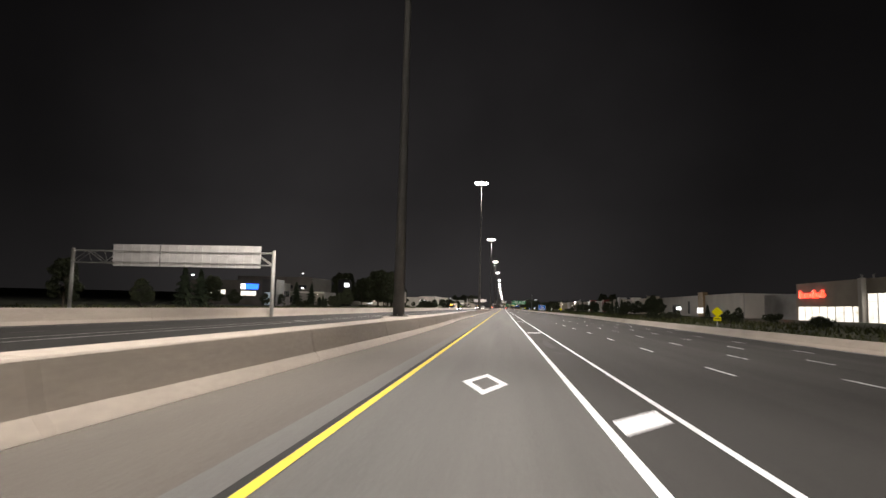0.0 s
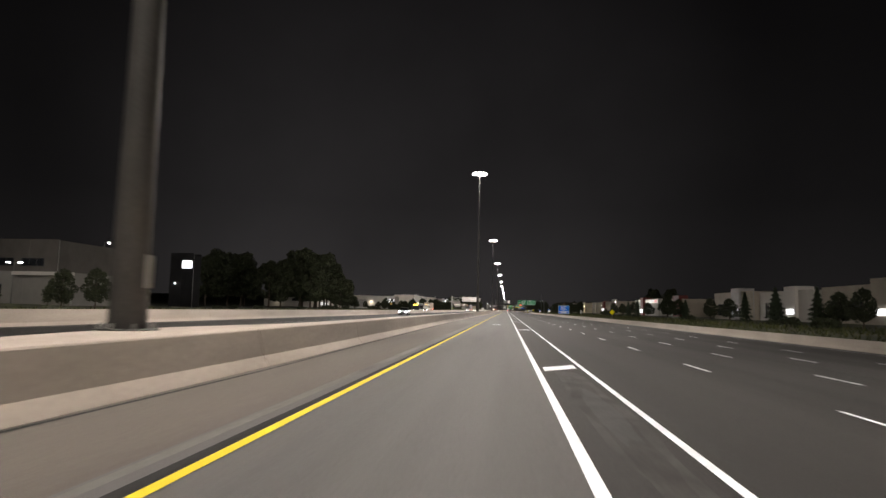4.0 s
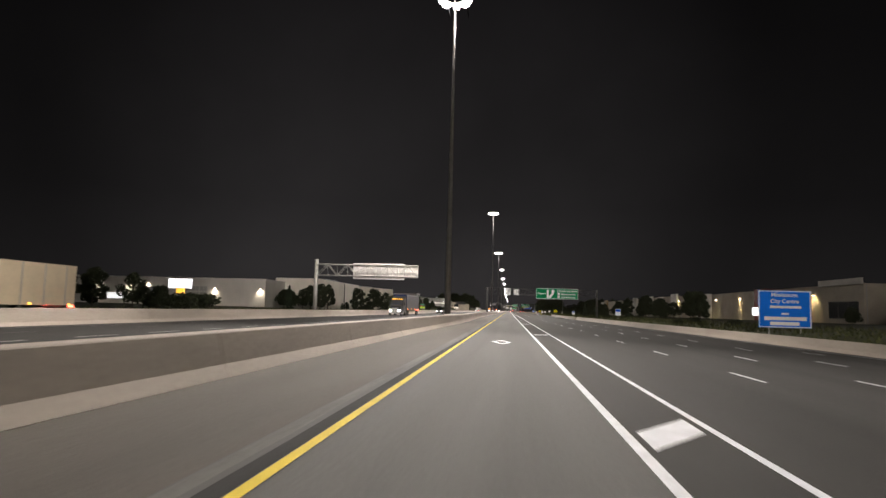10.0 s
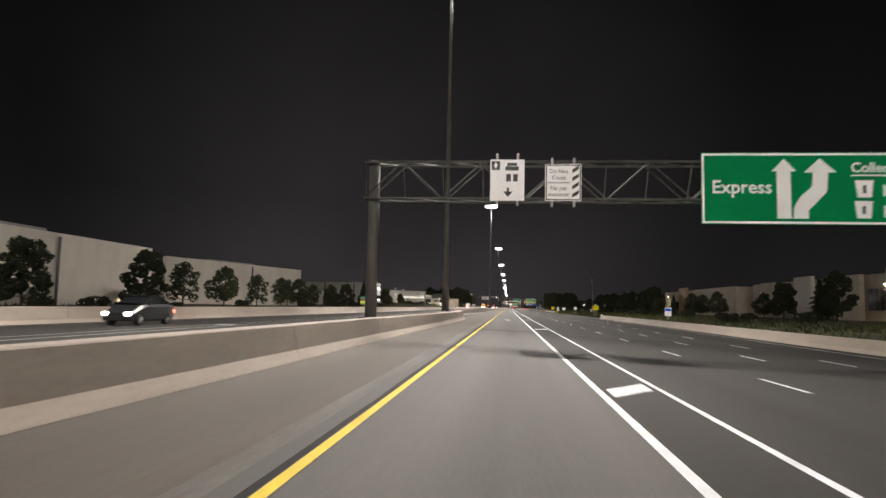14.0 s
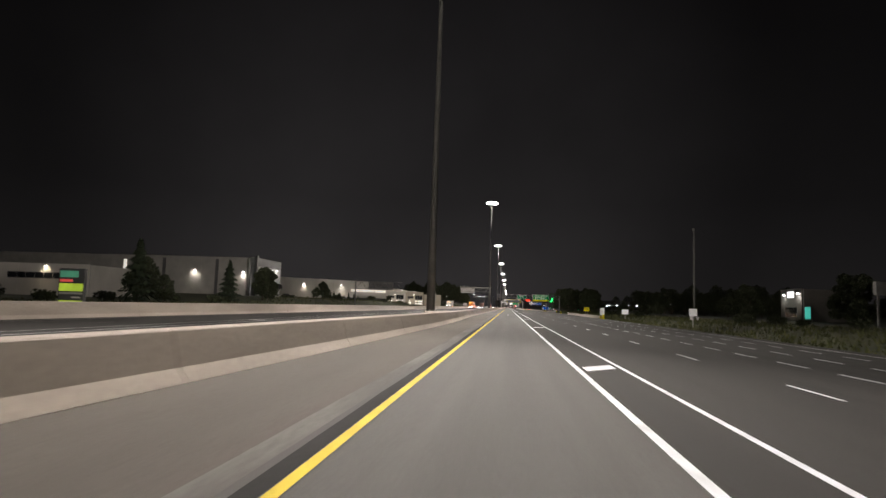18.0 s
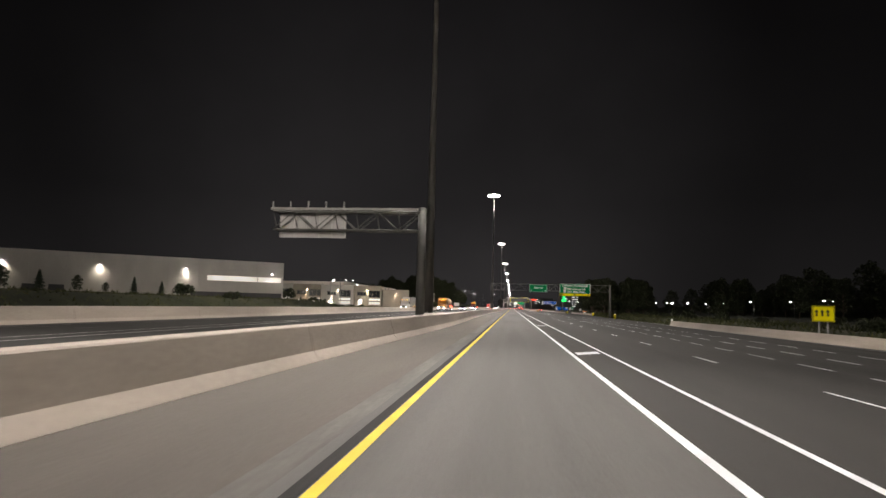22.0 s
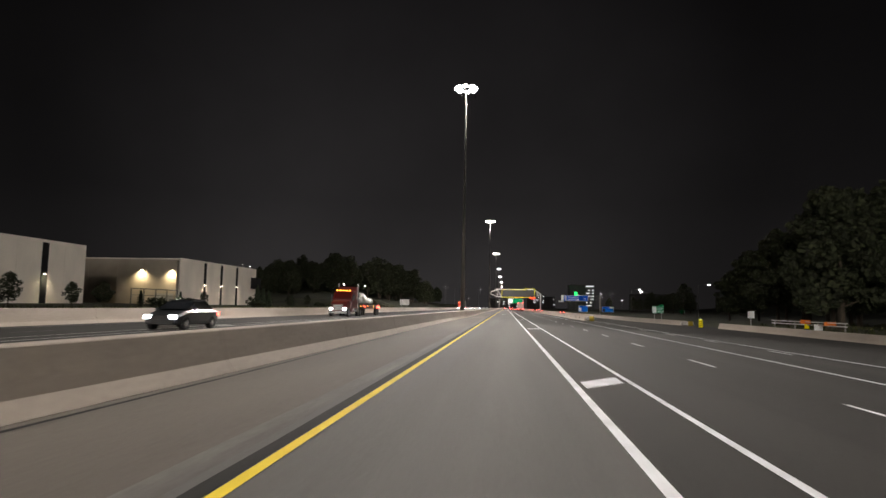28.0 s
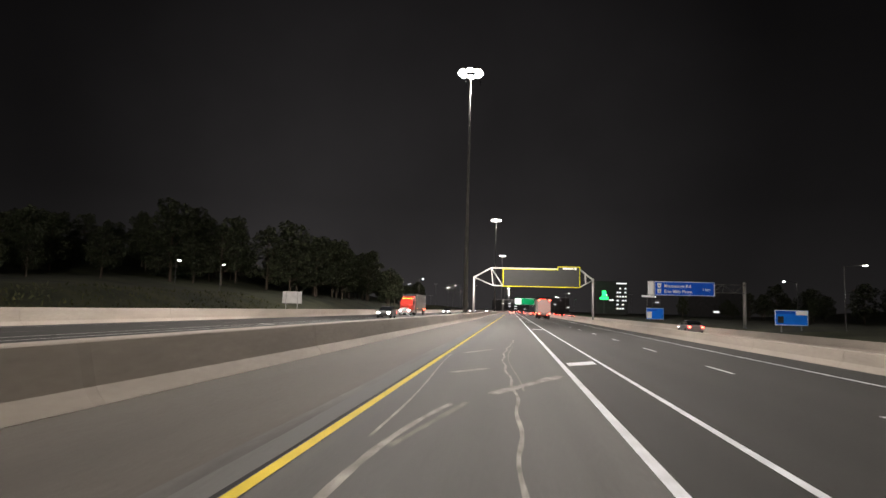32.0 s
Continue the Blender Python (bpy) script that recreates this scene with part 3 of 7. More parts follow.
# opposite carriageway paint
opp = thing("opposite_markings", "worn white lines of the opposite carriageway", "road marking", kind="structure")
_bar = Build().add([(-.5, 0, .016), (.5, 0, .016), (.5, 1, .016), (-.5, 1, .016)], [(0, 1, 2, 3)]).mesh("buffer_bar", DASH_OPP)
_short = Build().add([(-.06, 0, .010), (.06, 0, .010), (.06, 2.5, .010), (-.06, 2.5, .010)], [(0, 1, 2, 3)]).mesh("lane_dash", DASH_OPP)
for a, c in ((-80, 225), (520, 1900)):
    strip("white_line", -13.92, -13.78, a, c, 0.008, DASH_OPP, "", 30, opp)
    strip("white_line", -15.42, -15.30, a, c, 0.008, DASH_OPP, "", 30, opp)
    for k in range(int((c - a) / 32.5)):
        o = new("buffer_bar", _bar)
        o.parent, o.location = opp, (-14.6, a + 32.5 * k, zr(-14.6))
strip("white_line", -13.92, -13.72, 440, 520, 0.008, DASH_OPP, "", 30, opp)
for k in range(44):
    o = new("lane_dash", _short)
    o.parent, o.location = opp, (-13.81, 228.7 + 4.85 * k, zr(-13.81))
b = Build()
for k in range(190):
    y = 5.0 + 9.75 * k
    for x in (-18.4, -21.0):
        f = flat(x - .05, x + .05, y, y + 2.35)
        b.add(f.v, f.f)
tagged(part("lane_dashes", b, DASH_OLD, opp), kind="stuff")
strip("edge_line", -22.6, -22.48, -80, 1900, 0.008, DASH_OPP, "", 30, opp)

# ---------------- barriers ----------------


def mast_bump(y):
    return max(math.exp(-((y - m) / 24.0) ** 2) for m in MAST_Y)


def recess(y):
    return 1.75 * smooth(612, 634, y) * (1 - smooth(652, 735, y))


def toe_in(y):
    return -2.87 + 0.40 * mast_bump(y) + 0.30 * max(0.0, 1 - max(0, y) / 250) - 0.06 * smooth(900, 1000, y) - recess(y)


def toe_out(y):
    return -3.74 - 1.21 * max(math.exp(-((y - m) / 4.5) ** 2) for m in MAST_Y) - recess(y)


def barrier(name, label, fin, fout, ys, h=0.775, side=1, gaps=()):
    """Concrete safety barrier in cast sections; fin and fout give the two toes."""
    t = thing(name, label, "barrier", kind="structure")
    prof = [(0.0, 0.0), (0.0, 0.008), (0.15, 0.215), (0.275, h - 0.03), (0.305, h)]
    for y0, y1 in zip(ys, ys[1:]):
        rings = []
        n = max(1, int(round((y1 - y0) / 2.25)))
        for i in range(n + 1):
            y = y0 + (y1 - y0) * i / n
            if i == 0:
                y += 0.012
            if i == n:
                y -= 0.012
            a, c = fin(y), fout(y)
            s = 1 if a > c else -1
            za, zc = zr(a), zr(c)
            ring = [(a - s * d, y, za + z) for d, z in prof] + [(c + s * d, y, zc + z if z < h - .05 else za + z) for d, z in prof[::-1]]
            rings.append(ring)
        b = Build().loft(rings)
        part("barrier_section", b, CONC, t)
    return t


def steps(a, b, d=9.0):
    n = max(1, int(round((b - a) / d)))
    return [a + (b - a) * i / n for i in range(n + 1)]


barrier("median_barrier", "pale cast concrete median barrier widening round the masts", toe_in, toe_out, steps(-120, 1500, 9.0) + steps(1500, 2600, 40)[1:])
barrier("far_barrier", "pale concrete barrier of the opposite carriageway", lambda y: -23.9, lambda y: -24.75, steps(-120, 1500, 15) + steps(1500, 2600, 50)[1:], 0.96)
RB = lambda y: lerp_pts([(-200, 23.6), (40, 23.9), (120, 25.0), (200, 25.8), (314, 24.8), (390, 22.8), (468, 22.0), (544, 20.5), (590, 20.2), (628, 21.2), (700, 22.0)], y)
barrier("roadside_barrier", "pale concrete roadside barrier below a grass bank", RB, lambda y: RB(y) + 0.72, steps(-120, 569, 9), 0.74)
barrier("roadside_barrier", "pale concrete roadside barrier ending in a taper", RB, lambda y: RB(y) + 0.72, steps(573, 694, 9), 0.74)
barrier("roadside_barrier", "short pale concrete barrier beside the ramp", lambda y: 25.2, lambda y: 25.9, steps(880, 965, 9), 0.74)
GB = lambda y: lerp_pts([(1190, 14.6), (1215, 13.9), (1290, 14.2), (2600, 14.2)], y)
barrier("gore_barrier", "pale concrete barrier between express and collector lanes", GB, lambda y: GB(y) + 0.9, steps(1203.4, 1500, 9) + steps(1500, 2600, 50)[1:], 0.65)
CB = lambda y: lerp_pts([(1150, 32.0), (1200, 30.2), (1228, 26.2), (1290, 24.6), (2600, 24.6)], y)
barrier("collector_barrier", "pale concrete barrier along the collector lanes", CB, lambda y: CB(y) + 0.75, steps(1204.5, 1500, 9) + steps(1500, 2600, 50)[1:], 0.76)
barrier("ramp_barrier", "pale concrete barrier on the ramp side", lambda y: 31.5, lambda y: 32.2, steps(1110, 1194, 9), 0.74)

# ---------------- high masts ----------------


def high_mast():
    t = thing("high_mast", "tall tapered steel light mast with a ring of bright luminaires", "light mast", group="median light masts")
    b = Build()
    rings = []
    for z, r in ((0.75, 0.33), (8, 0.265), (18, 0.195), (26, 0.145), (MAST_H + 0.2, 0.11)):
        rings.append([(r * math.cos(2 * math.pi * i / 12), r * math.sin(2 * math.pi * i / 12), z) for i in range(12)])
    b.loft(rings)
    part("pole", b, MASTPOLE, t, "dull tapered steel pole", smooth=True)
    b = Build().tube((0, 0, 0.0), (0, 0, 0.70), 0.52, 0.52, 12)
    part("footing", b, CONC_D, t, "stained concrete footing")
    b = Build().tube((0, 0, 0.70), (0, 0, 0.76), 0.56, 0.56, 12)
    part("base_plate", b, STEEL_D, t)
    for i in range(8):
        w = 2 * math.pi * i / 8
        part("anchor_bolt", Build().tube((0.47 * math.cos(w), 0.47 * math.sin(w), 0.76), (0.47 * math.cos(w), 0.47 * math.sin(w), 0.86), 0.03, n=6), STEEL, t)
    part("hand_hole_cover", bx(0.33, 0.375, -0.12, 0.12, 1.5, 2.1), STEEL, t)
    n, ring = 24, []
    b = Build()
    for i in range(n):
        w0, w1 = 2 * math.pi * i / n, 2 * math.pi * (i + 1) / n
        b.tube((1.05 * math.cos(w0), 1.05 * math.sin(w0), MAST_H - 0.15), (1.05 * math.cos(w1), 1.05 * math.sin(w1), MAST_H - 0.15), 0.05, n=5)
    for i in range(4):
        w = math.pi * i / 2
        b.tube((0.1 * math.cos(w), 0.1 * math.sin(w), MAST_H), (1.05 * math.cos(w), 1.05 * math.sin(w), MAST_H - 0.15), 0.04, n=5)
    part("head_ring", b, STEEL, t)
    # added plates, hardly visible, keep mast light off tall trees at both sides
    for sx in (-0.72, 1.30):
        part("glare_shield", bx(sx - 0.012, sx + 0.012, -2.3, 2.3, MAST_H - 1.19, MAST_H - 0.72), W_BLACK, t, "added black plate that cuts sideways mast light")
    part("cap", Build().tube((0, 0, MAST_H + 0.2), (0, 0, MAST_H + 0.55), 0.22, 0.06, 10), STEEL, t)
    lens = Build().box(-0.36, 0.36, -0.30, 0.30, -0.30, -0.05, top=(-0.04, -0.04)).mesh("lens", G_MAST)
    body = Build().box(-0.42, 0.42, -0.36, 0.36, -0.05, 0.16, top=(0.16, 0.14)).mesh("luminaire", STEEL)
    for i in range(8):
        w = 2 * math.pi * i / 8
        o = part("luminaire", body, STEEL, t)
        o.matrix_basis = pose(1.35 * math.cos(w), 1.35 * math.sin(w), MAST_H - 0.1, 0, 0, math.degrees(w))
        p = part("lens", lens, G_MAST, o, "glowing white lens")
    return t


mast = high_mast()
mast.matrix_basis = pose(MAST_X, MAST_Y[0], 0.12)
for _y in MAST_Y[1:] + MAST_FAR:
    copy_thing(mast, pose(MAST_X + (0.45 if 600 < _y < 612 else 0.4 if _y < 100 else 0), _y, 0.12))

# ---------------- gantries and signs ----------------


def truss(t, x0, x1, y, z0, z1, depth=0.9, bays=8, r=0.06, flat_ends=True, m=None):
    m = m or STEEL
    for yy in (y - depth / 2, y + depth / 2):
        for zz in (z0, z1):
            part("chord", Build().tube((x0, yy, zz), (x1, yy, zz), r, n=8), m, t)
    for i in range(bays):
        xa, xb = x0 + (x1 - x0) * i / bays, x0 + (x1 - x0) * (i + 1) / bays
        up = i % 2 == 0
        for yy in (y - depth / 2, y + depth / 2):
            part("diagonal", Build().tube((xa, yy, z0 if up else z1), (xb, yy, z1 if up else z0), r * 0.55, n=6), m, t)
        for zz in (z0, z1):
            part("brace", Build().tube((xa, y - depth / 2, zz), (xb, y + depth / 2, zz), r * 0.5, n=6), m, t)
        part("strut", Build().tube((xa, y - depth / 2, z1), (xa, y + depth / 2, z0), r * 0.5, n=6), m, t)


def post(t, x, y, z0, z1, r=0.24, m=None):
    part("post", Build().tube((x, y, z0), (x, y, z1), r, r * 0.92, 14), m or STEEL, t, smooth=True)
    part("base_plate", bx(x - r * 1.7, x + r * 1.7, y - r * 1.7, y + r * 1.7, z0, z0 + 0.06), STEEL_D, t)
    part("post_cap", Build().tube((x, y, z1), (x, y, z1 + 0.09), r * 1.08, r * 0.6, 14), STEEL_D, t)


def panel(name, label, cat, x0, x1, y, z0, z1, face, border=None, back=True, group=""):
    """A flat sign panel that faces the driver; its base corner is its origin."""
    t = thing(name, label, cat, (x0, y, z0), group)
    w, h = x1 - x0, z1 - z0
    part("sheet", bx(0, w, 0, 0.035, 0, h), face, t)
    if border:
        e, k = 0.09 if w > 3 else 0.045, -0.004
        for a in ((0.03, w - 0.03, 0.03, 0.03 + e), (0.03, w - 0.03, h - 0.03 - e, h - 0.03), (0.03, 0.03 + e, 0.03 + e, h - 0.03 - e), (w - 0.03 - e, w - 0.03, 0.03 + e, h - 0.03 - e)):
            part("border", bx(a[0], a[1], k, 0, a[2], a[3]), border, t)
    if back:
        for i in range(max(2, int(w / 1.6))):
            xx = w * (i + 0.5) / max(2, int(w / 1.6))
            part("stiffener", bx(xx - 0.04, xx + 0.04, 0.035, 0.10, 0.05, h - 0.05), STEEL, t)
    return t


def bars(t, rows, material, y=-0.006):
    for x0, x1, z0, z1 in rows:
        part("lettering_bar", bx(x0, x1, y, 0, z0, z1), material, t)


def arrow_down(t, x, z, s, material):
    b = Build()
    pts = [(x - .12 * s, z + s), (x + .12 * s, z + s), (x + .12 * s, z + .55 * s), (x + .5 * s, z + .62 * s), (x, z), (x - .5 * s, z + .62 * s), (x - .12 * s, z + .55 * s)]
    b.add([(p, -0.006, q) for p, q in pts] + [(p, 0, q) for p, q in pts], [tuple(range(7))] + [(i, (i + 1) % 7, 7 + (i + 1) % 7, 7 + i) for i in range(7)])
    part("arrow", b, material, t)


def poly_mark(t, pts, material, name="arrow", y=-0.006):
    n = len(pts)
    b = Build().add([(p, y, q) for p, q in pts] + [(p, 0.0, q) for p, q in pts], [tuple(range(n))] + [(i, (i + 1) % n, n + (i + 1) % n, n + i) for i in range(n)])
    part(name, b, material, t)


def shield(t, x, z, w, h, material):
    poly_mark(t, [(x, z + h), (x + 0.12 * w, z), (x + 0.88 * w, z), (x + w, z + h)], material, "route_marker")
    part("lettering_bar", bx(x + .42 * w, x + .58 * w, -0.009, -0.006, z + .25 * h, z + .7 * h), S_BLACK, t)


# STEEL_X: steel copy with the truss's dim lighting put into its colour
STEEL_X = mat("dimmed_gantry_steel", (0.075, 0.073, 0.069), 0.65, 0.2, var=0.2, scale=0.9, fine=14, bump=0.12)
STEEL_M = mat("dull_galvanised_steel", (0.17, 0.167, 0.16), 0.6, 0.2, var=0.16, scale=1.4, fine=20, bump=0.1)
# gantry of the collector road, seen from behind
g = thing("sign_gantry", "steel sign gantry over the collector road, seen from behind", "gantry")
truss(g, -46.2, -23.1, 66.5, 5.4, 6.75, 0.8, 12)
for x in (-46.3, -23.0):
    post(g, x, 66.5, zr(-24) - 0.1, 7.0, 0.21)
for x0, x1 in ((-41.0, -35.7), (-35.5, -24.2)):
    s = thing("overhead_sign", "back of a large overhead sign with aluminium stiffeners", "road sign", (x0, 66.0, 5.05), "gantry sign backs")
    part("sheet", bx(0, x1 - x0, -0.24, -0.2, 0, 2.4), ALU, s)
    n = int((x1 - x0) / 0.9)
    for i in range(n + 1):
        xx = (x1 - x0) * i / n
        part("stiffener", bx(xx - 0.03, xx + 0.03, -0.32, -0.24, 0.02, 2.38), ALU, s)
    for zz in (0.4, 1.6):
        part("wind_beam", bx(0, x1 - x0, -0.40, -0.32, zz, zz + 0.09), STEEL, s)

# gantry over our lanes before the split
YA = 577.5
g = thing("sign_gantry", "steel truss gantry spanning the express lanes", "gantry")
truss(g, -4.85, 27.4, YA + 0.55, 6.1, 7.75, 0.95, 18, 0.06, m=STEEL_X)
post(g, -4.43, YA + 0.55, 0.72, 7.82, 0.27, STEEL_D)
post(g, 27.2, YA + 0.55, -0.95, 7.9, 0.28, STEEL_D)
s = panel("overhead_sign", "large green overhead sign with a white border, split arrows and destinations", "road sign", 9.8, 21.8, YA - 0.05, 5.05, 8.1, S_GREEN, S_WHITE)
text("lettering", "Express", 0.78, S_WHITE, s, (0.42, -0.004, 1.32), bold=0.012)
text("lettering", "Collectors / Collectrices", 0.57, S_WHITE, s, (6.0, -0.004, 2.22), bold=0.012)
part("underline", bx(6.0, 11.6, -0.006, 0, 2.05, 2.11), S_WHITE, s)
text("lettering", "Mississauga Rd.", 0.66, S_WHITE, s, (7.2, -0.004, 1.22), bold=0.014)
text("lettering", "Erin Mills Pkwy.", 0.66, S_WHITE, s, (7.2, -0.004, 0.35), bold=0.014)
shield(s, 6.15, 1.15, 0.72, 0.72, S_WHITE)
shield(s, 6.1, 0.28, 0.72, 0.72, S_WHITE)
poly_mark(s, [(3.05, 0.25), (3.05, 2.25), (2.85, 2.25), (3.35, 2.78), (3.85, 2.25), (3.62, 2.25), (3.62, 0.25)], S_WHITE)
poly_mark(s, [(3.68, 0.25), (3.72, 0.75), (4.0, 1.2), (4.45, 1.6), (4.5, 2.2), (4.15, 2.2), (4.78, 2.8), (5.45, 2.2), (5.1, 2.2), (5.05, 1.4), (4.55, 0.85), (4.3, 0.6), (4.3, 0.25)], S_WHITE)
s = panel("overhead_sign", "white overhead carpool lane sign with black symbols", "road sign", 0.86, 2.35, YA - 0.05, 6.0, 7.82, S_WHITE, None)
part("corner_field", bx(0.06, 0.42, -0.006, 0, 1.36, 1.76), S_BLACK, s)
poly_mark(s, [(0.24, 1.40), (0.33, 1.56), (0.24, 1.72), (0.15, 1.56)], S_WHITE, "diamond", -0.010)
part("car_symbol", bx(0.66, 1.24, -0.006, 0, 1.34, 1.52), S_BLACK, s)
part("car_symbol", bx(0.74, 1.16, -0.006, 0, 1.54, 1.68), S_BLACK, s)
part("figure_bar", bx(0.70, 0.90, -0.006, 0, 0.85, 1.18), S_BLACK, s)
part("figure_bar", bx(1.0, 1.20, -0.006, 0, 0.85, 1.18), S_BLACK, s)
arrow_down(s, 0.78, 0.16, 0.42, S_BLACK)
for x in (0.3, 1.2):
    part("hanger", bx(x - 0.05, x + 0.05, 0.035, 0.14, -0.2, 2.1), STEEL, s)
s = panel("overhead_sign", "white overhead do not cross sign with black diagonal stripes", "road sign", 3.25, 4.8, YA - 0.05, 6.0, 7.62, S_WHITE, S_BLACK)
for i, (w_, z_) in enumerate((("Do Not", 1.22), ("Cross", 0.94), ("Ne pas", 0.48), ("traverser", 0.2))):
    text("lettering", w_, 0.25, S_BLACK, s, (0.58, -0.004, z_), align="CENTER")
part("divider", bx(0.12, 1.05, -0.006, 0, 0.78, 0.81), S_BLACK, s)
for i in range(4):
    z_ = 0.14 + 0.36 * i
    poly_mark(s, [(1.16, z_), (1.16, z_ + 0.16), (1.44, z_ + 0.34), (1.44, z_ + 0.18)], S_BLACK, "stripe")
for x in (0.3, 1.25):
    part("hanger", bx(x - 0.05, x + 0.05, 0.035, 0.14, -0.25, 1.9), STEEL, s)

# cantilever over the opposite lanes
YB = 478.0
g = thing("sign_gantry", "pale steel cantilever gantry over the opposite lanes", "gantry")
truss(g, -25.0, -10.7, YB, 5.65, 7.2, 0.8, 10, 0.07)
post(g, -25.2, YB, -0.15, 7.9, 0.30)
for x0, x1, z0, z1 in ((-19.95, -12.72, 5.25, 7.5), (-12.6, -10.8, 5.54, 7.25)):
    s = thing("overhead_sign", "back of an overhead sign with aluminium ribs", "road sign", (x0, YB + 0.42, z0), "gantry sign backs")
    part("sheet", bx(0, x1 - x0, 0.10, 0.14, 0, z1 - z0), ALU, s)
    n = int((x1 - x0) / 0.75)
    for i in range(n + 1):
        xx = (x1 - x0) * i / n
        part("stiffener", bx(xx - 0.03, xx + 0.03, 0.02, 0.10, 0.02, z1 - z0 - 0.02), ALU, s)

# cantilever over the collector road, seen from behind
g = thing("sign_gantry", "dark steel cantilever gantry over the collector road, seen from behind", "gantry")
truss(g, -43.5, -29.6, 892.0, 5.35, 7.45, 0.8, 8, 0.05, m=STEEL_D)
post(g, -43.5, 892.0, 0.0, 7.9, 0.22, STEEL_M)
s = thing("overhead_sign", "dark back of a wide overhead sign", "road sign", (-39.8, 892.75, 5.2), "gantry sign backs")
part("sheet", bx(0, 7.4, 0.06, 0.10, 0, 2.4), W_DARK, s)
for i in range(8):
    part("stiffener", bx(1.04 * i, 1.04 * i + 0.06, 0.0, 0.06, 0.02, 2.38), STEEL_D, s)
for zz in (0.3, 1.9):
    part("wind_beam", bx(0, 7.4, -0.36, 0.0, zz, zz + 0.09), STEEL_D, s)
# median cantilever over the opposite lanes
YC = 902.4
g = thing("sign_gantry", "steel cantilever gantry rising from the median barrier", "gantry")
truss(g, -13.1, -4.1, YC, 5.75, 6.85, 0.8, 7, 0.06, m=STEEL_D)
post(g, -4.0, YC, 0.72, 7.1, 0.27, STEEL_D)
part("catwalk_rail", bx(-13.2, -4.2, YC - 0.6, YC - 0.5, 6.92, 7.06), STEEL, g)
for i in range(5):
    part("rail_post", bx(-13.1 + 1.1 * i, -13.04 + 1.1 * i, YC - 0.58, YC - 0.52, 7.06, 7.44), STEEL, g)
s = thing("overhead_sign", "grey back of an overhead sign on a cantilever", "road sign", (-13.0, YC + 0.5, 5.35))
part("sheet", bx(0, 4.2, 0, 0.05, 0, 1.5), ALU, s)
for i in range(6):
    part("stiffener", bx(0.08 + 0.8 * i, 0.14 + 0.8 * i, -0.08, 0, 0.02, 1.48), ALU, s)

# express and collectors gantry
YG = 1043.5
g = thing("sign_gantry", "long steel truss gantry with express and collectors signs", "gantry")
truss(g, -4.6, 28.2, YG + 0.55, 6.2, 8.0, 0.95, 20, 0.047, m=STEEL_M)
post(g, -4.2, YG + 0.55, 0.72, 8.2, 0.22, MASTPOLE)
post(g, 28.3, YG + 0.55, -1.05, 8.0, 0.30, STEEL_M)
s = panel("overhead_sign", "green express sign with a white border and two arrows", "road sign", 6.2, 11.1, YG - 0.05, 5.8, 7.9, S_GREEN, S_WHITE)
text("lettering", "Express", 0.78, S_WHITE, s, (2.5, -0.004, 1.0), align="CENTER", bold=0.014)
arrow_down(s, 0.5, 0.16, 0.5, S_WHITE)
arrow_down(s, 4.4, 0.16, 0.5, S_WHITE)
s = panel("overhead_sign", "green collectors sign with a yellow exit strip below", "road sign", 14.55, 22.9, YG - 0.05, 4.95, 8.28, S_GREEN, S_WHITE)
part("exit_strip", bx(0.0, 8.35, -0.012, -0.005, 0.0, 0.66), S_YEL, s, "yellow strip with black arrows")
for x in (0.45, 4.1, 7.75):
    b = Build()
    q_ = [(x - .06, .60), (x + .06, .60), (x + .06, .36), (x + .3, .44), (x, .08), (x - .3, .44), (x - .06, .36)]
    poly_mark(s, q_, S_BLACK, "arrow", -0.018)
text("lettering", "Collectors / Collectrices", 0.70, S_WHITE, s, (4.2, -0.004, 2.62), align="CENTER", bold=0.014)
part("underline", bx(0.75, 7.65, -0.006, 0, 2.46, 2.52), S_WHITE, s)
text("lettering", "Mississauga Rd.", 0.80, S_WHITE, s, (2.15, -0.004, 1.65), bold=0.016)
text("lettering", "Erin Mills Pkwy.", 0.80, S_WHITE, s, (2.15, -0.004, 0.86), bold=0.016)
shield(s, 1.15, 1.58, 0.72, 0.74, S_WHITE)
shield(s, 1.0, 0.78, 0.72, 0.74, S_WHITE)

# message board gantry
YD = 1378.0
g = thing("message_board_gantry", "white tubular gantry with sloped shoulders carrying a message board", "gantry")
for x, z0 in ((-5.2, 0.72), (16.85, -0.6)):
    post(g, x, YD, z0, 7.5, 0.20, ALU)
for yy in (YD - 0.5, YD + 0.5):
    for p, q in (((-5.2, 7.4), (-2.0, 9.2)), ((-2.0, 9.2), (14.4, 9.2)), ((14.4, 9.2), (16.85, 7.3)), ((-5.2, 7.4), (-1.6, 5.9)), ((-1.6, 5.9), (14.4, 5.9)), ((14.4, 5.9), (16.85, 7.3)), ((-2.0, 9.2), (-1.6, 5.9)), ((-2.0, 9.2), (0.2, 5.9)), ((15.4, 8.4), (15.5, 6.5))):
        part("tube", Build().tube((p[0], yy, p[1]), (q[0], yy, q[1]), 0.10, n=8), ALU, g)
s = thing("message_board", "blank black electronic message board with a yellow outline", "sign", (0.2, YD - 0.75, 5.75))
part("cabinet", Build().box(0, 14.2, 0, 0.9, 0, 3.35).box(10.2, 14.2, 0, 0.9, 3.35, 3.9), S_BLACK, s)
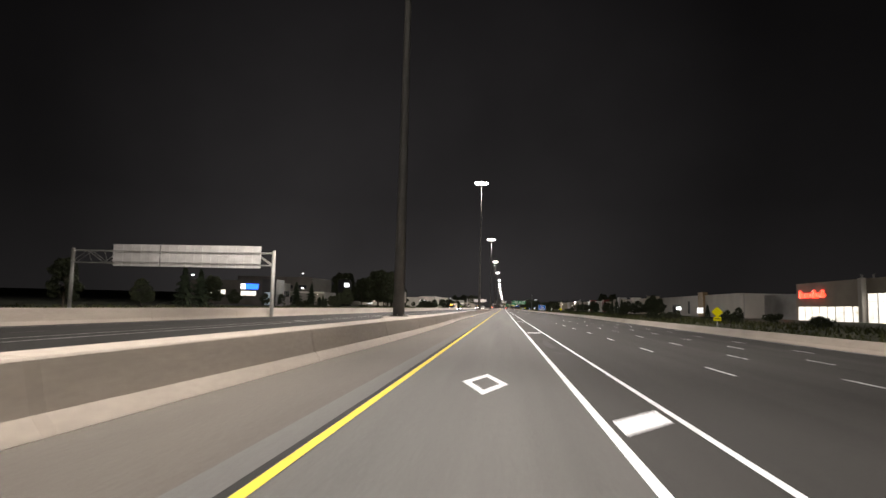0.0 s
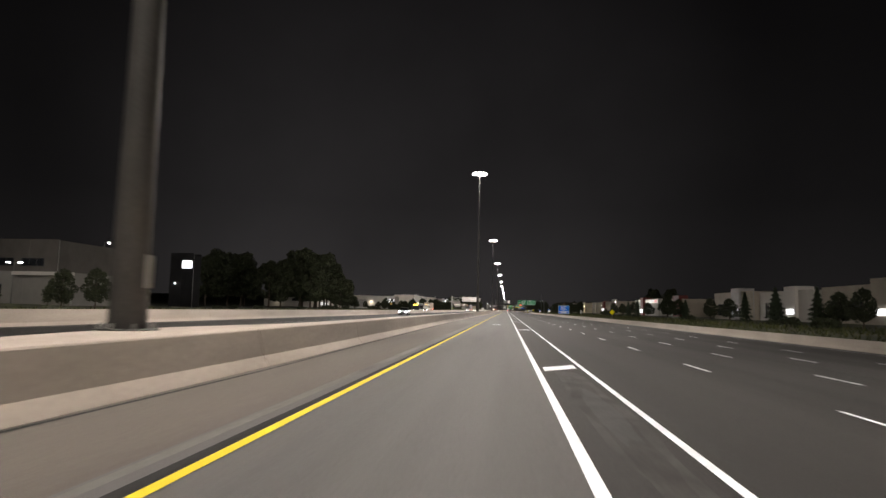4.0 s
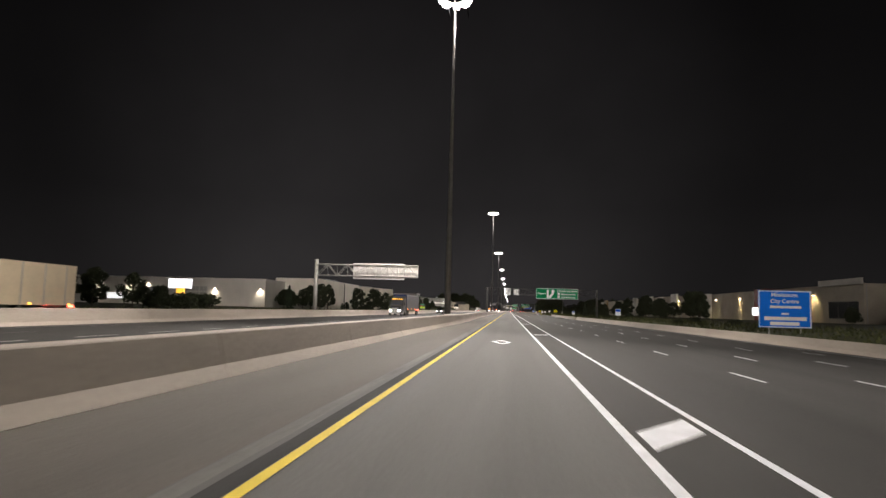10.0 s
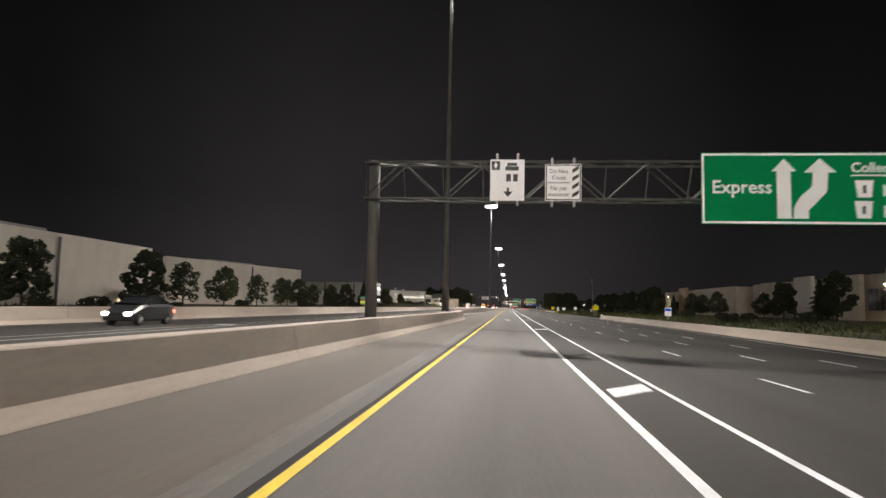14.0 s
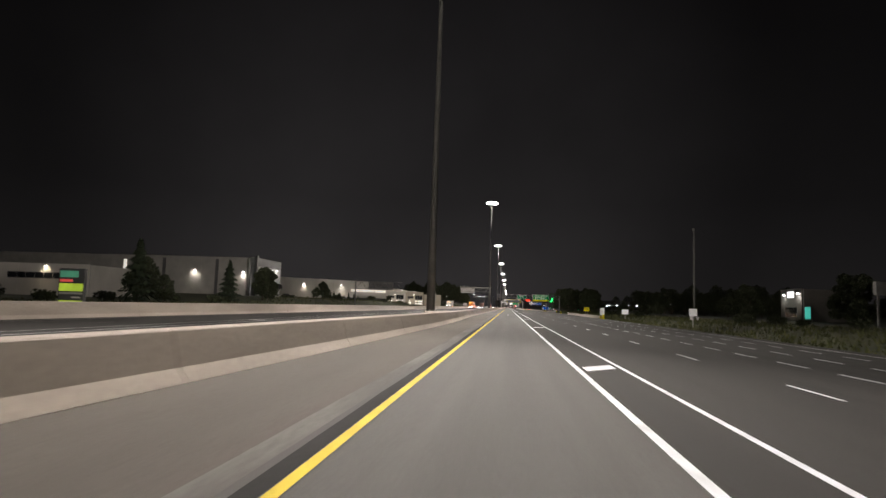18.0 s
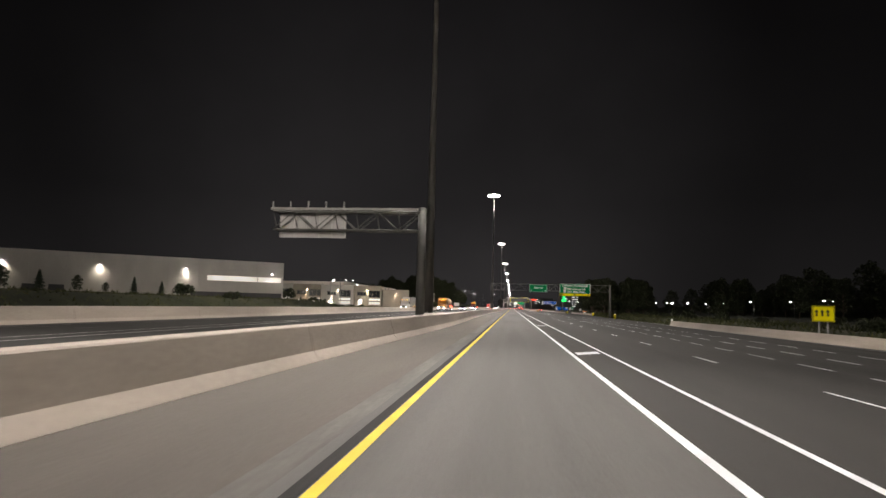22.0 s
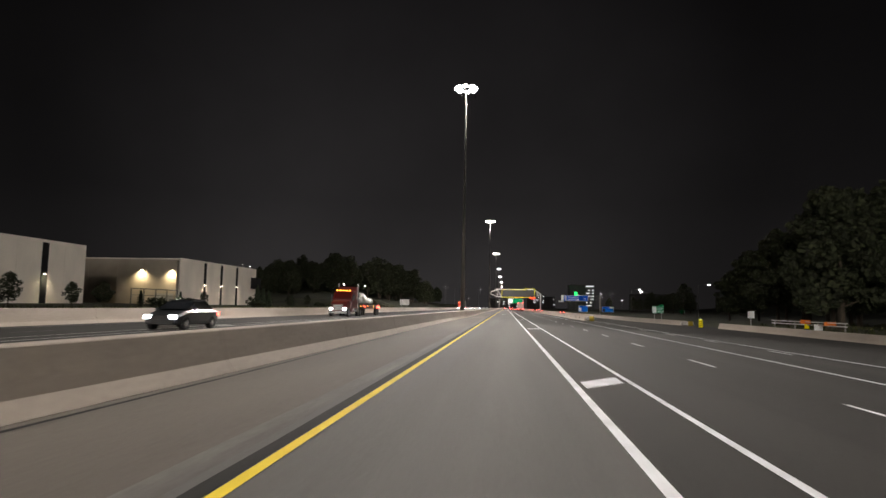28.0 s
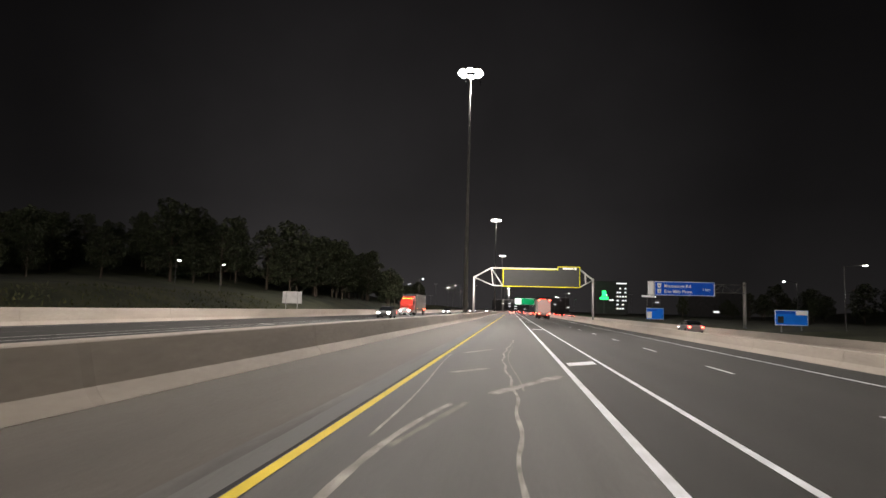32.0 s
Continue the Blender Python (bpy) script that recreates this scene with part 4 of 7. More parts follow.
for a in ((0, 14.2, 0, .12), (0, .12, .12, 3.35), (14.08, 14.2, .12, 3.9), (0, 10.2, 3.23, 3.35), (10.08, 10.2, 3.35, 3.9), (10.2, 14.08, 3.78, 3.9)):
    part("yellow_border", bx(a[0], a[1], -0.03, 0, a[2], a[3]), S_YEL, s, "bright yellow edging")
bars(s, [(11.0, 13.0, 3.38, 3.66)], S_WHITE)
part("badge", Build().tube((13.35, -0.02, 3.52), (13.35, 0, 3.52), 0.24, n=12), S_WHITE, s)

# blue destination sign on the collector side
g = thing("sign_gantry", "steel cantilever with a blue destination sign beyond the collector barrier", "gantry")
truss(g, 25.5, 41.0, 1370.5, 5.2, 6.6, 0.8, 9, 0.06, m=STEEL_D)
post(g, 41.0, 1370.5, -1.1, 7.0, 0.30)
s = panel("overhead_sign", "blue overhead destination sign with a white border", "road sign", 26.1, 36.0, 1369.9, 4.55, 6.95, S_BLUE, S_WHITE)
text("lettering", "Mississauga Rd.", 0.74, S_WHITE, s, (1.6, -0.004, 1.38), bold=0.014)
text("lettering", "Erin Mills Pkwy.", 0.74, S_WHITE, s, (1.6, -0.004, 0.45), bold=0.014)
text("lettering", "1 km", 0.6, S_WHITE, s, (7.9, -0.004, 0.9), bold=0.01)
shield(s, 0.45, 1.3, 0.7, 0.75, S_WHITE)
shield(s, 0.45, 0.35, 0.7, 0.75, S_WHITE)
panel("overhead_sign", "narrow blank white panel beside the blue sign", "road sign", 25.0, 26.0, 1369.9, 4.6, 6.95, S_WHITE, None)
panel("overhead_sign", "small white plate under the blue sign", "road sign", 23.95, 26.1, 1369.8, 4.15, 4.5, S_WHITE, None)


def ground_sign(name, label, cat, x0, x1, y, z0, z1, face, border, legs=(0.2, 0.8), group="", square=True):
    t = panel(name, label, cat, x0, x1, y, z0, z1, face, border, back=False, group=group)
    w = x1 - x0
    for k in legs:
        gz = ground_z(x0 + k * w, y)
        part("leg", bx(k * w - 0.05, k * w + 0.05, 0.04, 0.14, gz - z0 - 0.3, (z1 - z0) * 0.9), STEEL, t)
    return t


# lighter blue than the other sheeting stands in for headlights thrown back
s = ground_sign("guide_sign", "blue roadside guide sign with pale lettering and a white edge", "road sign", 26.9, 31.95, 458, 0.35, 4.08, S_CYAN, S_WHITE)
text("lettering", "Mississauga", 0.56, S_WHITE, s, (2.52, -0.004, 3.12), align="CENTER", bold=0.012)
text("lettering", "City Centre", 0.56, S_WHITE, s, (2.52, -0.004, 2.48), align="CENTER", bold=0.012)
bars(s, [(1.1, 4.1, 1.95, 2.2), (2.2, 2.9, 1.3, 1.5), (0.55, 4.6, 0.75, 1.1), (1.1, 3.9, 0.25, 0.6)], S_WHITE)
s = ground_sign("guide_sign", "wide roadside guide sign in blue and white panels", "road sign", 39.3, 43.85, 1354, 0.2, 2.4, S_CYAN, S_WHITE, group="blue service signs")
part("field", bx(0.15, 2.8, -0.005, 0, 1.65, 2.1), S_BLUE, s)
part("field", bx(2.9, 4.4, -0.005, 0, 1.5, 2.1), S_WHITE, s)
part("field", bx(0.4, 1.2, -0.005, 0, 0.35, 1.3), S_BLACK, s)
s = ground_sign("guide_sign", "blue roadside service sign with white and pale fields", "road sign", 41.0, 45.95, 1449, -0.2, 3.08, S_CYAN, S_WHITE, group="blue service signs")
part("field", bx(0.2, 3.0, -0.005, 0, 2.35, 2.9), S_BLUE, s)
part("field", bx(0.2, 1.5, -0.005, 0, 0.3, 2.2), S_WHITE, s)
s = ground_sign("guide_sign", "green and white roadside guide sign with a raised tab", "road sign", 35.8, 38.4, 1252.8, 0.65, 2.35, S_GREEN, S_WHITE)
part("field", bx(0.05, 0.95, -0.006, 0, 0.08, 1.5), S_WHITE, s)
part("raised_tab", bx(1.5, 2.55, 0, 0.035, 1.7, 2.05), S_GREEN, s)
bars(s, [(1.1, 2.4, 1.15, 1.3), (1.1, 2.4, 0.75, 0.9), (1.1, 2.4, 0.3, 0.45)], S_WHITE)
s = ground_sign("guide_sign", "narrow green and white roadside board", "road sign", 72.2, 74.0, 1367, -0.4, 3.2, S_GREEN, S_WHITE)
for x0, x1, y, z0, z1, lab in ((26.1, 27.85, 738, 1.08, 2.36, "yellow warning board with three black arrows"), (26.65, 28.45, 922, 0.8, 2.12, "yellow warning board with black arrows")):
    s = ground_sign("warning_sign", lab, "road sign", x0, x1, y, z0, z1, S_YEL, S_BLACK, (0.3, 0.7), "yellow warning boards")
    for i in range(3):
        poly_mark(s, [(0.28 + .45 * i, .45), (0.42 + .45 * i, .45), (0.42 + .45 * i, .78), (0.52 + .45 * i, .78), (0.35 + .45 * i, 1.02), (0.18 + .45 * i, .78), (0.28 + .45 * i, .78)], S_BLACK)


def diamond_sign(x, y, z, r, tab, label):
    t = thing("warning_sign", label, "road sign", (x, y, z), "yellow diamond signs")
    b = Build().add([(0, 0, -r), (r, 0, 0), (0, 0, r), (-r, 0, 0), (0, .03, -r), (r, .03, 0), (0, .03, r), (-r, .03, 0)],
                    [(0, 1, 2, 3), (7, 6, 5, 4), (0, 4, 5, 1), (1, 5, 6, 2), (2, 6, 7, 3), (3, 7, 4, 0)])
    part("sheet", b, S_YEL, t)
    if tab:
        part("tab", bx(-0.5, 0.5, 0, 0.03, -r - 0.42, -r + 0.12), S_YEL, t)
        part("lettering_bar", bx(-0.35, 0.35, -0.005, 0, -r - 0.22, -r - 0.1), S_BLACK, t)
    gz = ground_z(x, y) - z
    part("leg", bx(-0.05, 0.05, 0.03, 0.13, gz - 0.3, r * 0.6), STEEL, t)
    return t


diamond_sign(30.93, 89.4, 1.6, 0.76, True, "yellow diamond warning sign with a tab on a steel post")
diamond_sign(31.6, 333.7, 1.42, 0.76, False, "yellow diamond warning sign on a steel post")
for x0, x1, y, z0, z1, lab in ((27.2, 28.4, 888.6, 0.0, 1.98, "tall white roadside plate on two legs"), (27.2, 28.65, 854.6, 0.6, 1.68, "white square roadside plate"),
                               (28.2, 29.5, 552, 0.85, 2.45, "white roadside plate with a blue field"), (28.4, 29.5, 662, 0.43, 1.87, "white roadside plate with a pale blue field"), (60.2, 60.95, 381.0, -0.1, 1.1, "small white lit plate"),
                               (27.15, 28.25, 801.0, 0.95, 2.0, "plain white roadside plate on a post"), (35.6, 36.5, 1194, 0.5, 1.5, "small white route plate on a post")):
    s = ground_sign("roadside_plate", lab, "road sign", x0, x1, y, z0, z1, S_WHITE, None, (0.5,), "white roadside plates")
    if "blue" in lab:
        part("field", bx(0.06, x1 - x0 - 0.06, -0.005, 0, (z1 - z0) * 0.6, (z1 - z0) * 0.93), S_BLUE, s)
# stacked small plates
s = thing("route_marker", "stacked small white route plates on one post", "road sign", (34.2, 430, 0))
part("leg", bx(-0.04, 0.04, 0.04, 0.1, -1.2, 2.0), STEEL, s)
for z0 in (0.62, 1.42):
    part("plate", Build().tube((0, 0.0, z0 + 0.32), (0, 0.04, z0 + 0.32), 0.36, n=8), S_WHITE, s)
# back of a sign on the far bank
s = thing("overhead_sign", "back of a white roadside sign on two posts", "sign", (-46.2, 1388, 1.6))
part("sheet", bx(0, 4.2, 0, 0.05, 0, 2.5), ALU, s)
for x in (0.8, 3.3):
    part("leg", bx(x - 0.08, x + 0.08, -0.12, 0, ground_z(-44, 1388) - 2.0, 2.3), STEEL, s)

# narrow sign on the median, seen from behind
s = thing("roadside_plate", "grey back of a narrow upright sign behind the median barrier", "road sign", (-4.48, 396.2, 1.75), "median sign backs")
part("sheet", bx(-0.41, 0.41, 0, 0.03, 0, 1.47), STEEL_M, s)
for z0 in (0.3, 1.1):
    part("stiffener", bx(-0.36, 0.36, -0.05, 0, z0, z0 + 0.06), STEEL_D, s)
part("leg", bx(-0.05, 0.05, 0.03, 0.11, zr(-4.48) - 1.8, 1.3), STEEL, s)

# crash cushions and markers


def drum_marker(x, y, z, label="yellow striped crash marker at a barrier end"):
    t = thing("crash_marker", label, "marker", (x, y, z), "yellow markers")
    part("body", Build().tube((0, 0, 0), (0, 0, 1.15), 0.29, 0.27, 14), S_YEL, t, smooth=True)
    for zz in (0.25, 0.55, 0.85):
        part("band", Build().tube((0, 0, zz), (0, 0, zz + 0.1), 0.295, 0.295, 14), S_OCHRE, t)
    part("top", Build().tube((0, 0, 1.15), (0, 0, 1.28), 0.27, 0.1, 14), S_WHITE, t)
    return t


for x, y in ((26.65, 879.0), (28.5, 1036.8), (31.6, 1106.5), (29.9, 1196.2)):
    drum_marker(x, y, ground_z(x, y) + 0.04)


def cushion(x, y, label):
    t = thing("crash_cushion", label, "crash cushion", (x, y, zr(x)), "crash cushions")
    part("nose", Build().tube((0, -0.75, 0.08), (0, -0.75, 0.76), 0.36, 0.36, 14), S_OCHRE, t, "faded yellow rounded nose", smooth=True)
    for i in range(4):
        for sx in (-0.42, 0.38):
            for zz in (0.24, 0.42, 0.60):
                part("fender_rail", bx(sx, sx + 0.05, -0.8 + 1.0 * i, 0.25 + 1.0 * i, zz, zz + 0.11), ALU, t)
        part("bay", bx(-0.36, 0.36, -0.6 + 1.0 * i, 0.1 + 1.0 * i, 0.05, 0.70), STEEL_D, t)


cushion(14.9, 1199.9, "steel crash cushion with a yellow nose at the gore")
cushion(25.5, 875.5, "steel crash cushion before a barrier end")
cushion(29.5, 1200.6, "steel crash cushion with a yellow nose at the collector barrier")
# barrier-end reflectors
for x, y in ((22.3, 693.3), (25.5, 964.6), (31.8, 1111.0)):
    t = thing("barrier_reflector", "small white reflector on a barrier end", "reflector", (x, y, zr(x) + 0.74), "barrier reflectors")
    part("lens", Build().tube((0, -0.03, 0.14), (0, 0.03, 0.14), 0.13, n=10), S_WHITE, t)
    part("stem", bx(-0.02, 0.02, -0.02, 0.02, 0, 0.14), STEEL, t)
# closure rail by the ramp trees
t = thing("closure_rail", "low steel rail with orange and white plates behind the barrier", "rail", (0, 0, 0))
for zz in (0.0, 0.32):
    part("rail", bx(36.0, 36.08, 1169, 1187, zz, zz + 0.10), ALU, t)
for i in range(4):
    part("rail_post", bx(36.08, 36.16, 1169.5 + 5.6 * i, 1169.6 + 5.6 * i, -1.0, 0.46), STEEL, t)
part("orange_plate", bx(35.5, 36.6, 1177.9, 1177.95, 0.15, 0.6), S_ORANGE, t)
part("yellow_plate", bx(35.8, 36.3, 1177.6, 1177.65, -0.4, 0.12), S_YEL, t)
part("white_plate", bx(35.6, 36.5, 1174.9, 1174.95, -0.5, 0.15), S_WHITE, t)
part("orange_plate", bx(35.7, 36.9, 1172.9, 1172.95, 0.05, 0.45), S_ORANGE, t)

# ---------------- street lamps ----------------


def street_lamp(x, y, h, arm, label, double=False, watts=600, head=G_LAMPW, w=None):
    gz = ground_z(x, y)
    t = thing("street_lamp", label, "street lamp", (x, y, gz), "street lamps")
    part("pole", Build().tube((0, 0, -0.2), (0, 0, h - gz), 0.09, 0.055, 8), STEEL_D, t, smooth=True)
    for a in ((arm, -arm) if double else (arm,)):
        part("arm", Build().tube((0, 0, h - gz - 0.15), (a, 0, h - gz + 0.12), 0.04, n=6), STEEL_D, t)
        s_ = 1 if a > 0 else -1
        hd = part("lamp_head", bx(min(a, a + s_ * .6), max(a, a + s_ * .6), -0.16, 0.16, h - gz + 0.08, h - gz + 0.24), STEEL, t)
        part("lens", bx(min(a, a + s_ * .55), max(a, a + s_ * .55), -0.15, 0.15, h - gz - 0.04, h - gz + 0.08), head, hd, "glowing lens")
    if watts:
        spot(x + (0 if double else arm * 1.1), y, h - 0.25, (x + arm, y - 4, gz), watts, 140, (1, .95, .88), 0.15)


street_lamp(49.7, 1265, 7.9, 2.4, "roadside lamp with a curved arm", watts=0)
street_lamp(51.8, 1360, 9.4, 2.7, "tall roadside lamp with an angled arm", watts=0)
street_lamp(71.8, 1423, 10.1, -2.8, "tall roadside lamp with an angled arm", watts=0)
street_lamp(52.6, 449.5, 6.2, -0.5, "bright car park floodlight on a pole", watts=9000, head=G_MAST)
street_lamp(-82.9, 256.7, 7.7, 0.9, "twin headed car park lamp", True, watts=0)
street_lamp(-97.8, 303, 15.9, 0.9, "tall single lamp behind the dark offices", watts=0)
street_lamp(-76, 150, 7.7, 0.9, "twin headed car park lamp", True, watts=0)
for x, y, h in ((75.2, 1041, 4.5), (71.6, 1059, 4.6), (71.0, 1079.5, 4.3), (70.4, 1098, 4.2), (72.8, 1130, 4.7), (67.6, 1134.5, 4.5), (72.5, 1153, 4.9), (76, 1178, 5.2), (78, 1210, 5.4)):
    street_lamp(x, y, h, -0.6, "slim path lamp with a short arm before dark trees", watts=130)
street_lamp(81.3, 1036, 4.9, 0.7, "bright twin headed path lamp before dark trees", True, watts=0)
for x, y, h in ((-100.9, 1119, 10.1), (-63.5, 1087, 9.5), (-64.4, 1126, 9.3)):
    street_lamp(x, y, h, 0.7, "car park lamp above the business units", watts=0)
for x, y, h in ((-40, 1543, 14.3), (-66, 1635, 16.2), (-34.4, 1650, 15.7), (-22, 1660, 16.2), (-40, 1800, 11), (90, 1650, 15.4), (27, 1560, 10), (28, 1650, 10), (60, 1540, 10), (75, 1600, 10), (38, 1760, 10), (-120, 1385, 16), (-150, 1450, 23), (-175, 1520, 26)):
    street_lamp(x, y, h, 1.2, "distant street lamp beside the motorway", watts=0)
for x, y, h in ((-102, 1900, 25), (-76, 1905, 26), (-62, 1895, 22.5), (-50, 1900, 19), (-147, 1930, 17), (-114, 1880, 12), (-88, 1960, 15), (-130, 2000, 20), (88, 1910, 15), (119, 1900, 20), (150, 1930, 13), (104, 1960, 24), (176, 1880, 17), (58, 1840, 12)):
    street_lamp(x, y, h, 0.8, "distant tall twin lamp on a dark rise", True, watts=0)
for x, y, h in ((-76, 1398, 10.8), (-66, 1400, 10.2)):
    street_lamp(x, y, h, 0.5, "slim lamp among the trees of the hill", watts=0)
# camera pole and cabinets
t = thing("camera_pole", "tall grey pole with a small camera and a ground cabinet", "pole", (39.6, 842.7, ground_z(39.6, 842.7)))
part("pole", Build().tube((0, 0, -0.2), (0, 0, 19.0), 0.22, 0.13, 12), STEEL_D, t, smooth=True)
part("camera_housing", bx(-0.35, 0.0, -0.2, 0.2, 18.4, 19.0), STEEL_D, t)
part("cabinet", bx(-0.75, -0.2, -0.3, 0.3, 0, 1.5), ALU, t)
part("cabinet", bx(0.5, 0.9, -0.3, 0.3, 0, 0.7), ALU, t)
t = thing("utility_pole", "slim steel pole before the warehouse", "pole", (-45.5, 1035, 0.1))
part("pole", Build().tube((0, 0, -0.2), (0, 0, 8.0), 0.12, 0.09, 10), STEEL_D, t)
t = thing("equipment_box", "grey roadside equipment box on two posts", "cabinet", (51.6, 798, ground_z(51.6, 798)))
part("box", bx(-1.3, 1.3, -0.4, 0.4, 4.4, 6.2), STEEL_D, t)
for x in (-0.9, 0.9):
    part("leg", bx(x - 0.12, x + 0.12, -0.12, 0.12, -0.2, 4.4), STEEL_D, t)

# scuffs on the gore barrier
for y, w_, hh, m_ in ((1209.5, 0.9, 0.34, STAIN), (1213.8, 1.6, 0.3, CONC_D), (1222, 1.1, 0.25, CONC_D), (1236, 0.8, 0.3, STAIN_M)):
    t = thing("barrier_scuff", "dark tyre scuff on the barrier face", "scuff mark", (GB(y), y, zr(GB(y)) + 0.02), "barrier scuffs")
    v = [(0.145 + 0.15 * (z - 0.19) / 0.46, dy, z) for z, dy in ((0.22, -w_ * .4), (0.22, w_ * .4), (0.22 + hh * .5, w_ * .5), (0.22 + hh, w_ * .3), (0.22 + hh, -w_ * .3), (0.22 + hh * .5, -w_ * .5))]
    part("mark", Build().add([(p[0] - 0.03, p[1], p[2]) for p in v] + v, [(5, 4, 3, 2, 1, 0)] + [(i, (i + 1) % 6, 6 + (i + 1) % 6, 6 + i) for i in range(6)]), m_, t)

# ---------------- buildings ----------------


def building(name, label, at, rz, w, d, h, wall, panel_w=7.5, z0=None, cap=None, cat="building"):
    """Local x runs along the front, local y into the building, z up."""
    z0 = ground_z(at[0], at[1]) - 0.4 if z0 is None else z0
    t = thing(name, label, cat, (at[0], at[1], z0), rz=rz)
    h = h - z0
    n = max(1, int(round(w / panel_w)))
    for i in range(n):
        a, c = w * i / n + (0.015 if i else 0), w * (i + 1) / n - (0.015 if i < n - 1 else 0)
        part("wall_panel", bx(a, c, 0, 0.3, 0, h), wall, t)
    part("wall_core", bx(0.02, w - 0.02, 0.3, 0.5, 0, h - 0.02), W_GREY, t)
    part("side_wall", bx(0, 0.3, 0.5, d, 0, h), wall, t)
    part("side_wall", bx(w - 0.3, w, 0.5, d, 0, h), wall, t)
    part("back_wall", bx(0.3, w - 0.3, d - 0.3, d, 0, h), wall, t)
    part("roof", bx(0.3, w - 0.3, 0.5, d - 0.3, h - 0.5, h - 0.3), ROOF, t)
    part("coping", bx(-0.04, w + 0.04, -0.05, 0.34, h, h + 0.10), cap or wall, t)
    t["z0"] = z0
    return t


def window(t, x0, x1, z0, z1, material, bays=3, frame=None, rows=1, name="window"):
    """A framed window on the front; z over the world's zero."""
    z0, z1 = z0 - t["z0"], z1 - t["z0"]
    f = part(name, Build().box(x0, x1, -0.02, 0.0, z0, z0 + 0.08).box(x0, x1, -0.02, 0, z1 - 0.08, z1).box(x0, x0 + 0.08, -0.02, 0, z0 + .08, z1 - .08).box(x1 - .08, x1, -0.02, 0, z0 + .08, z1 - .08), frame or W_DARK, t)
    for j in range(rows):
        for i in range(bays):
            a, c = x0 + .08 + (x1 - x0 - .16) * i / bays, x0 + .08 + (x1 - x0 - .16) * (i + 1) / bays
            e, g_ = z0 + .08 + (z1 - z0 - .16) * j / rows, z0 + .08 + (z1 - z0 - .16) * (j + 1) / rows
            part("pane", bx(a + .03, c - .03, -0.012, -0.002, e + .03, g_ - .03), material, f)


def block(t, name, x0, x1, z0, z1, proud, material, label=""):
    return part(name, bx(x0, x1, -proud, -0.001, z0 - t["z0"], z1 - t["z0"]), material, t, label)


def wall_lamp(t, x, z, watts=500, lens=None, colour=(1.0, 0.80, 0.52), size=0.34):
    zz = z - t["z0"]
    hd = part("wall_lamp", bx(x - size / 2, x + size / 2, -0.34, 0, zz, zz + 0.28, top=(0.05, 0.0)), STEEL_D, t, "wall mounted floodlight")
    part("lens", bx(x - size / 2 + .02, x + size / 2 - .02, -0.36, -0.05, zz - 0.10, zz), lens or G_LAMP, hd, "glowing lens")
    if watts:
        p = t.matrix_basis @ Vector((x, -0.75, zz - 0.12))
        q = t.matrix_basis @ Vector((x, 0.35, zz - 3.0))
        spot(p.x, p.y, p.z, q, watts, 135, colour, 0.12)


def rooftop(t, x0, x1, y0, y1, h, material=None):
    top = max(c[2] for c in t.children[0].bound_box)
    part("rooftop_unit", bx(x0, x1, y0, y1, top - 0.3, top + h), material or W_GREY, t)


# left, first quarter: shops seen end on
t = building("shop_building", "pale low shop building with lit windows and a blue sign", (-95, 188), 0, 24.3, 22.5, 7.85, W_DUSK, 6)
for i in range(4):
    part("side_window", bx(24.3, 24.33, 5.0 + 4.2 * i, 8.9 + 4.2 * i, 3.4 - t["z0"], 5.2 - t["z0"]), GLASS, t)
window(t, 2.4, 11.6, 3.5, 5.05, G_WIN, 6)
window(t, 16.3, 21.3, 3.2, 4.8, G_WIN, 3)
block(t, "lit_sign", 17.9, 21.9, 5.3, 6.9, 0.25, G_BSIGN, "glowing blue and white sign")
block(t, "lit_sign_end", 16.4, 17.8, 5.3, 6.9, 0.25, G_WSIGN, "glowing white sign end")
part("entry_tower", bx(23.6, 28.0, -1.2, 6, 0, 8.4 - t["z0"]), W_DARK, t, "dark entry tower")
part("entry_glass", bx(24.4, 27.4, -1.24, -1.2, 0.4, 4.4 - t["z0"]), glow("dim_entry_glass", (0.70, 0.86, 1.0), 0.16, 0.3, 0.7), t, "dimly lit glazed entry")
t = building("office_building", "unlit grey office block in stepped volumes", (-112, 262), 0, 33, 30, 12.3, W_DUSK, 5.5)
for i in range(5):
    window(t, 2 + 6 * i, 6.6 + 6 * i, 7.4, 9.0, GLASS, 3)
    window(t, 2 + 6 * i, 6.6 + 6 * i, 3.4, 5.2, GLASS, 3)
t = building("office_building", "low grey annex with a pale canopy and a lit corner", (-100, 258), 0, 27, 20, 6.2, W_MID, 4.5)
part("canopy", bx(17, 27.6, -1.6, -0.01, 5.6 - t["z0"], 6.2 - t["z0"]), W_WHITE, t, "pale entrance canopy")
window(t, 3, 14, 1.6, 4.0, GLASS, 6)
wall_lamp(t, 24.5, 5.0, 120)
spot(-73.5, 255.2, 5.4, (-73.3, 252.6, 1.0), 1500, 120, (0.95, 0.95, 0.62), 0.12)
# near-black colour keeps the mast-facing side wall as dark as if unlit
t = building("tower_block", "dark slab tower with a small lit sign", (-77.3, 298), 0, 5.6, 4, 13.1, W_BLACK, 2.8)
block(t, "lit_sign", 3.0, 5.4, 9.6, 11.4, 0.2, G_WSIGN, "small lit white sign")
wall_lamp(t, 1.5, 6.0, 0, G_LAMPW)
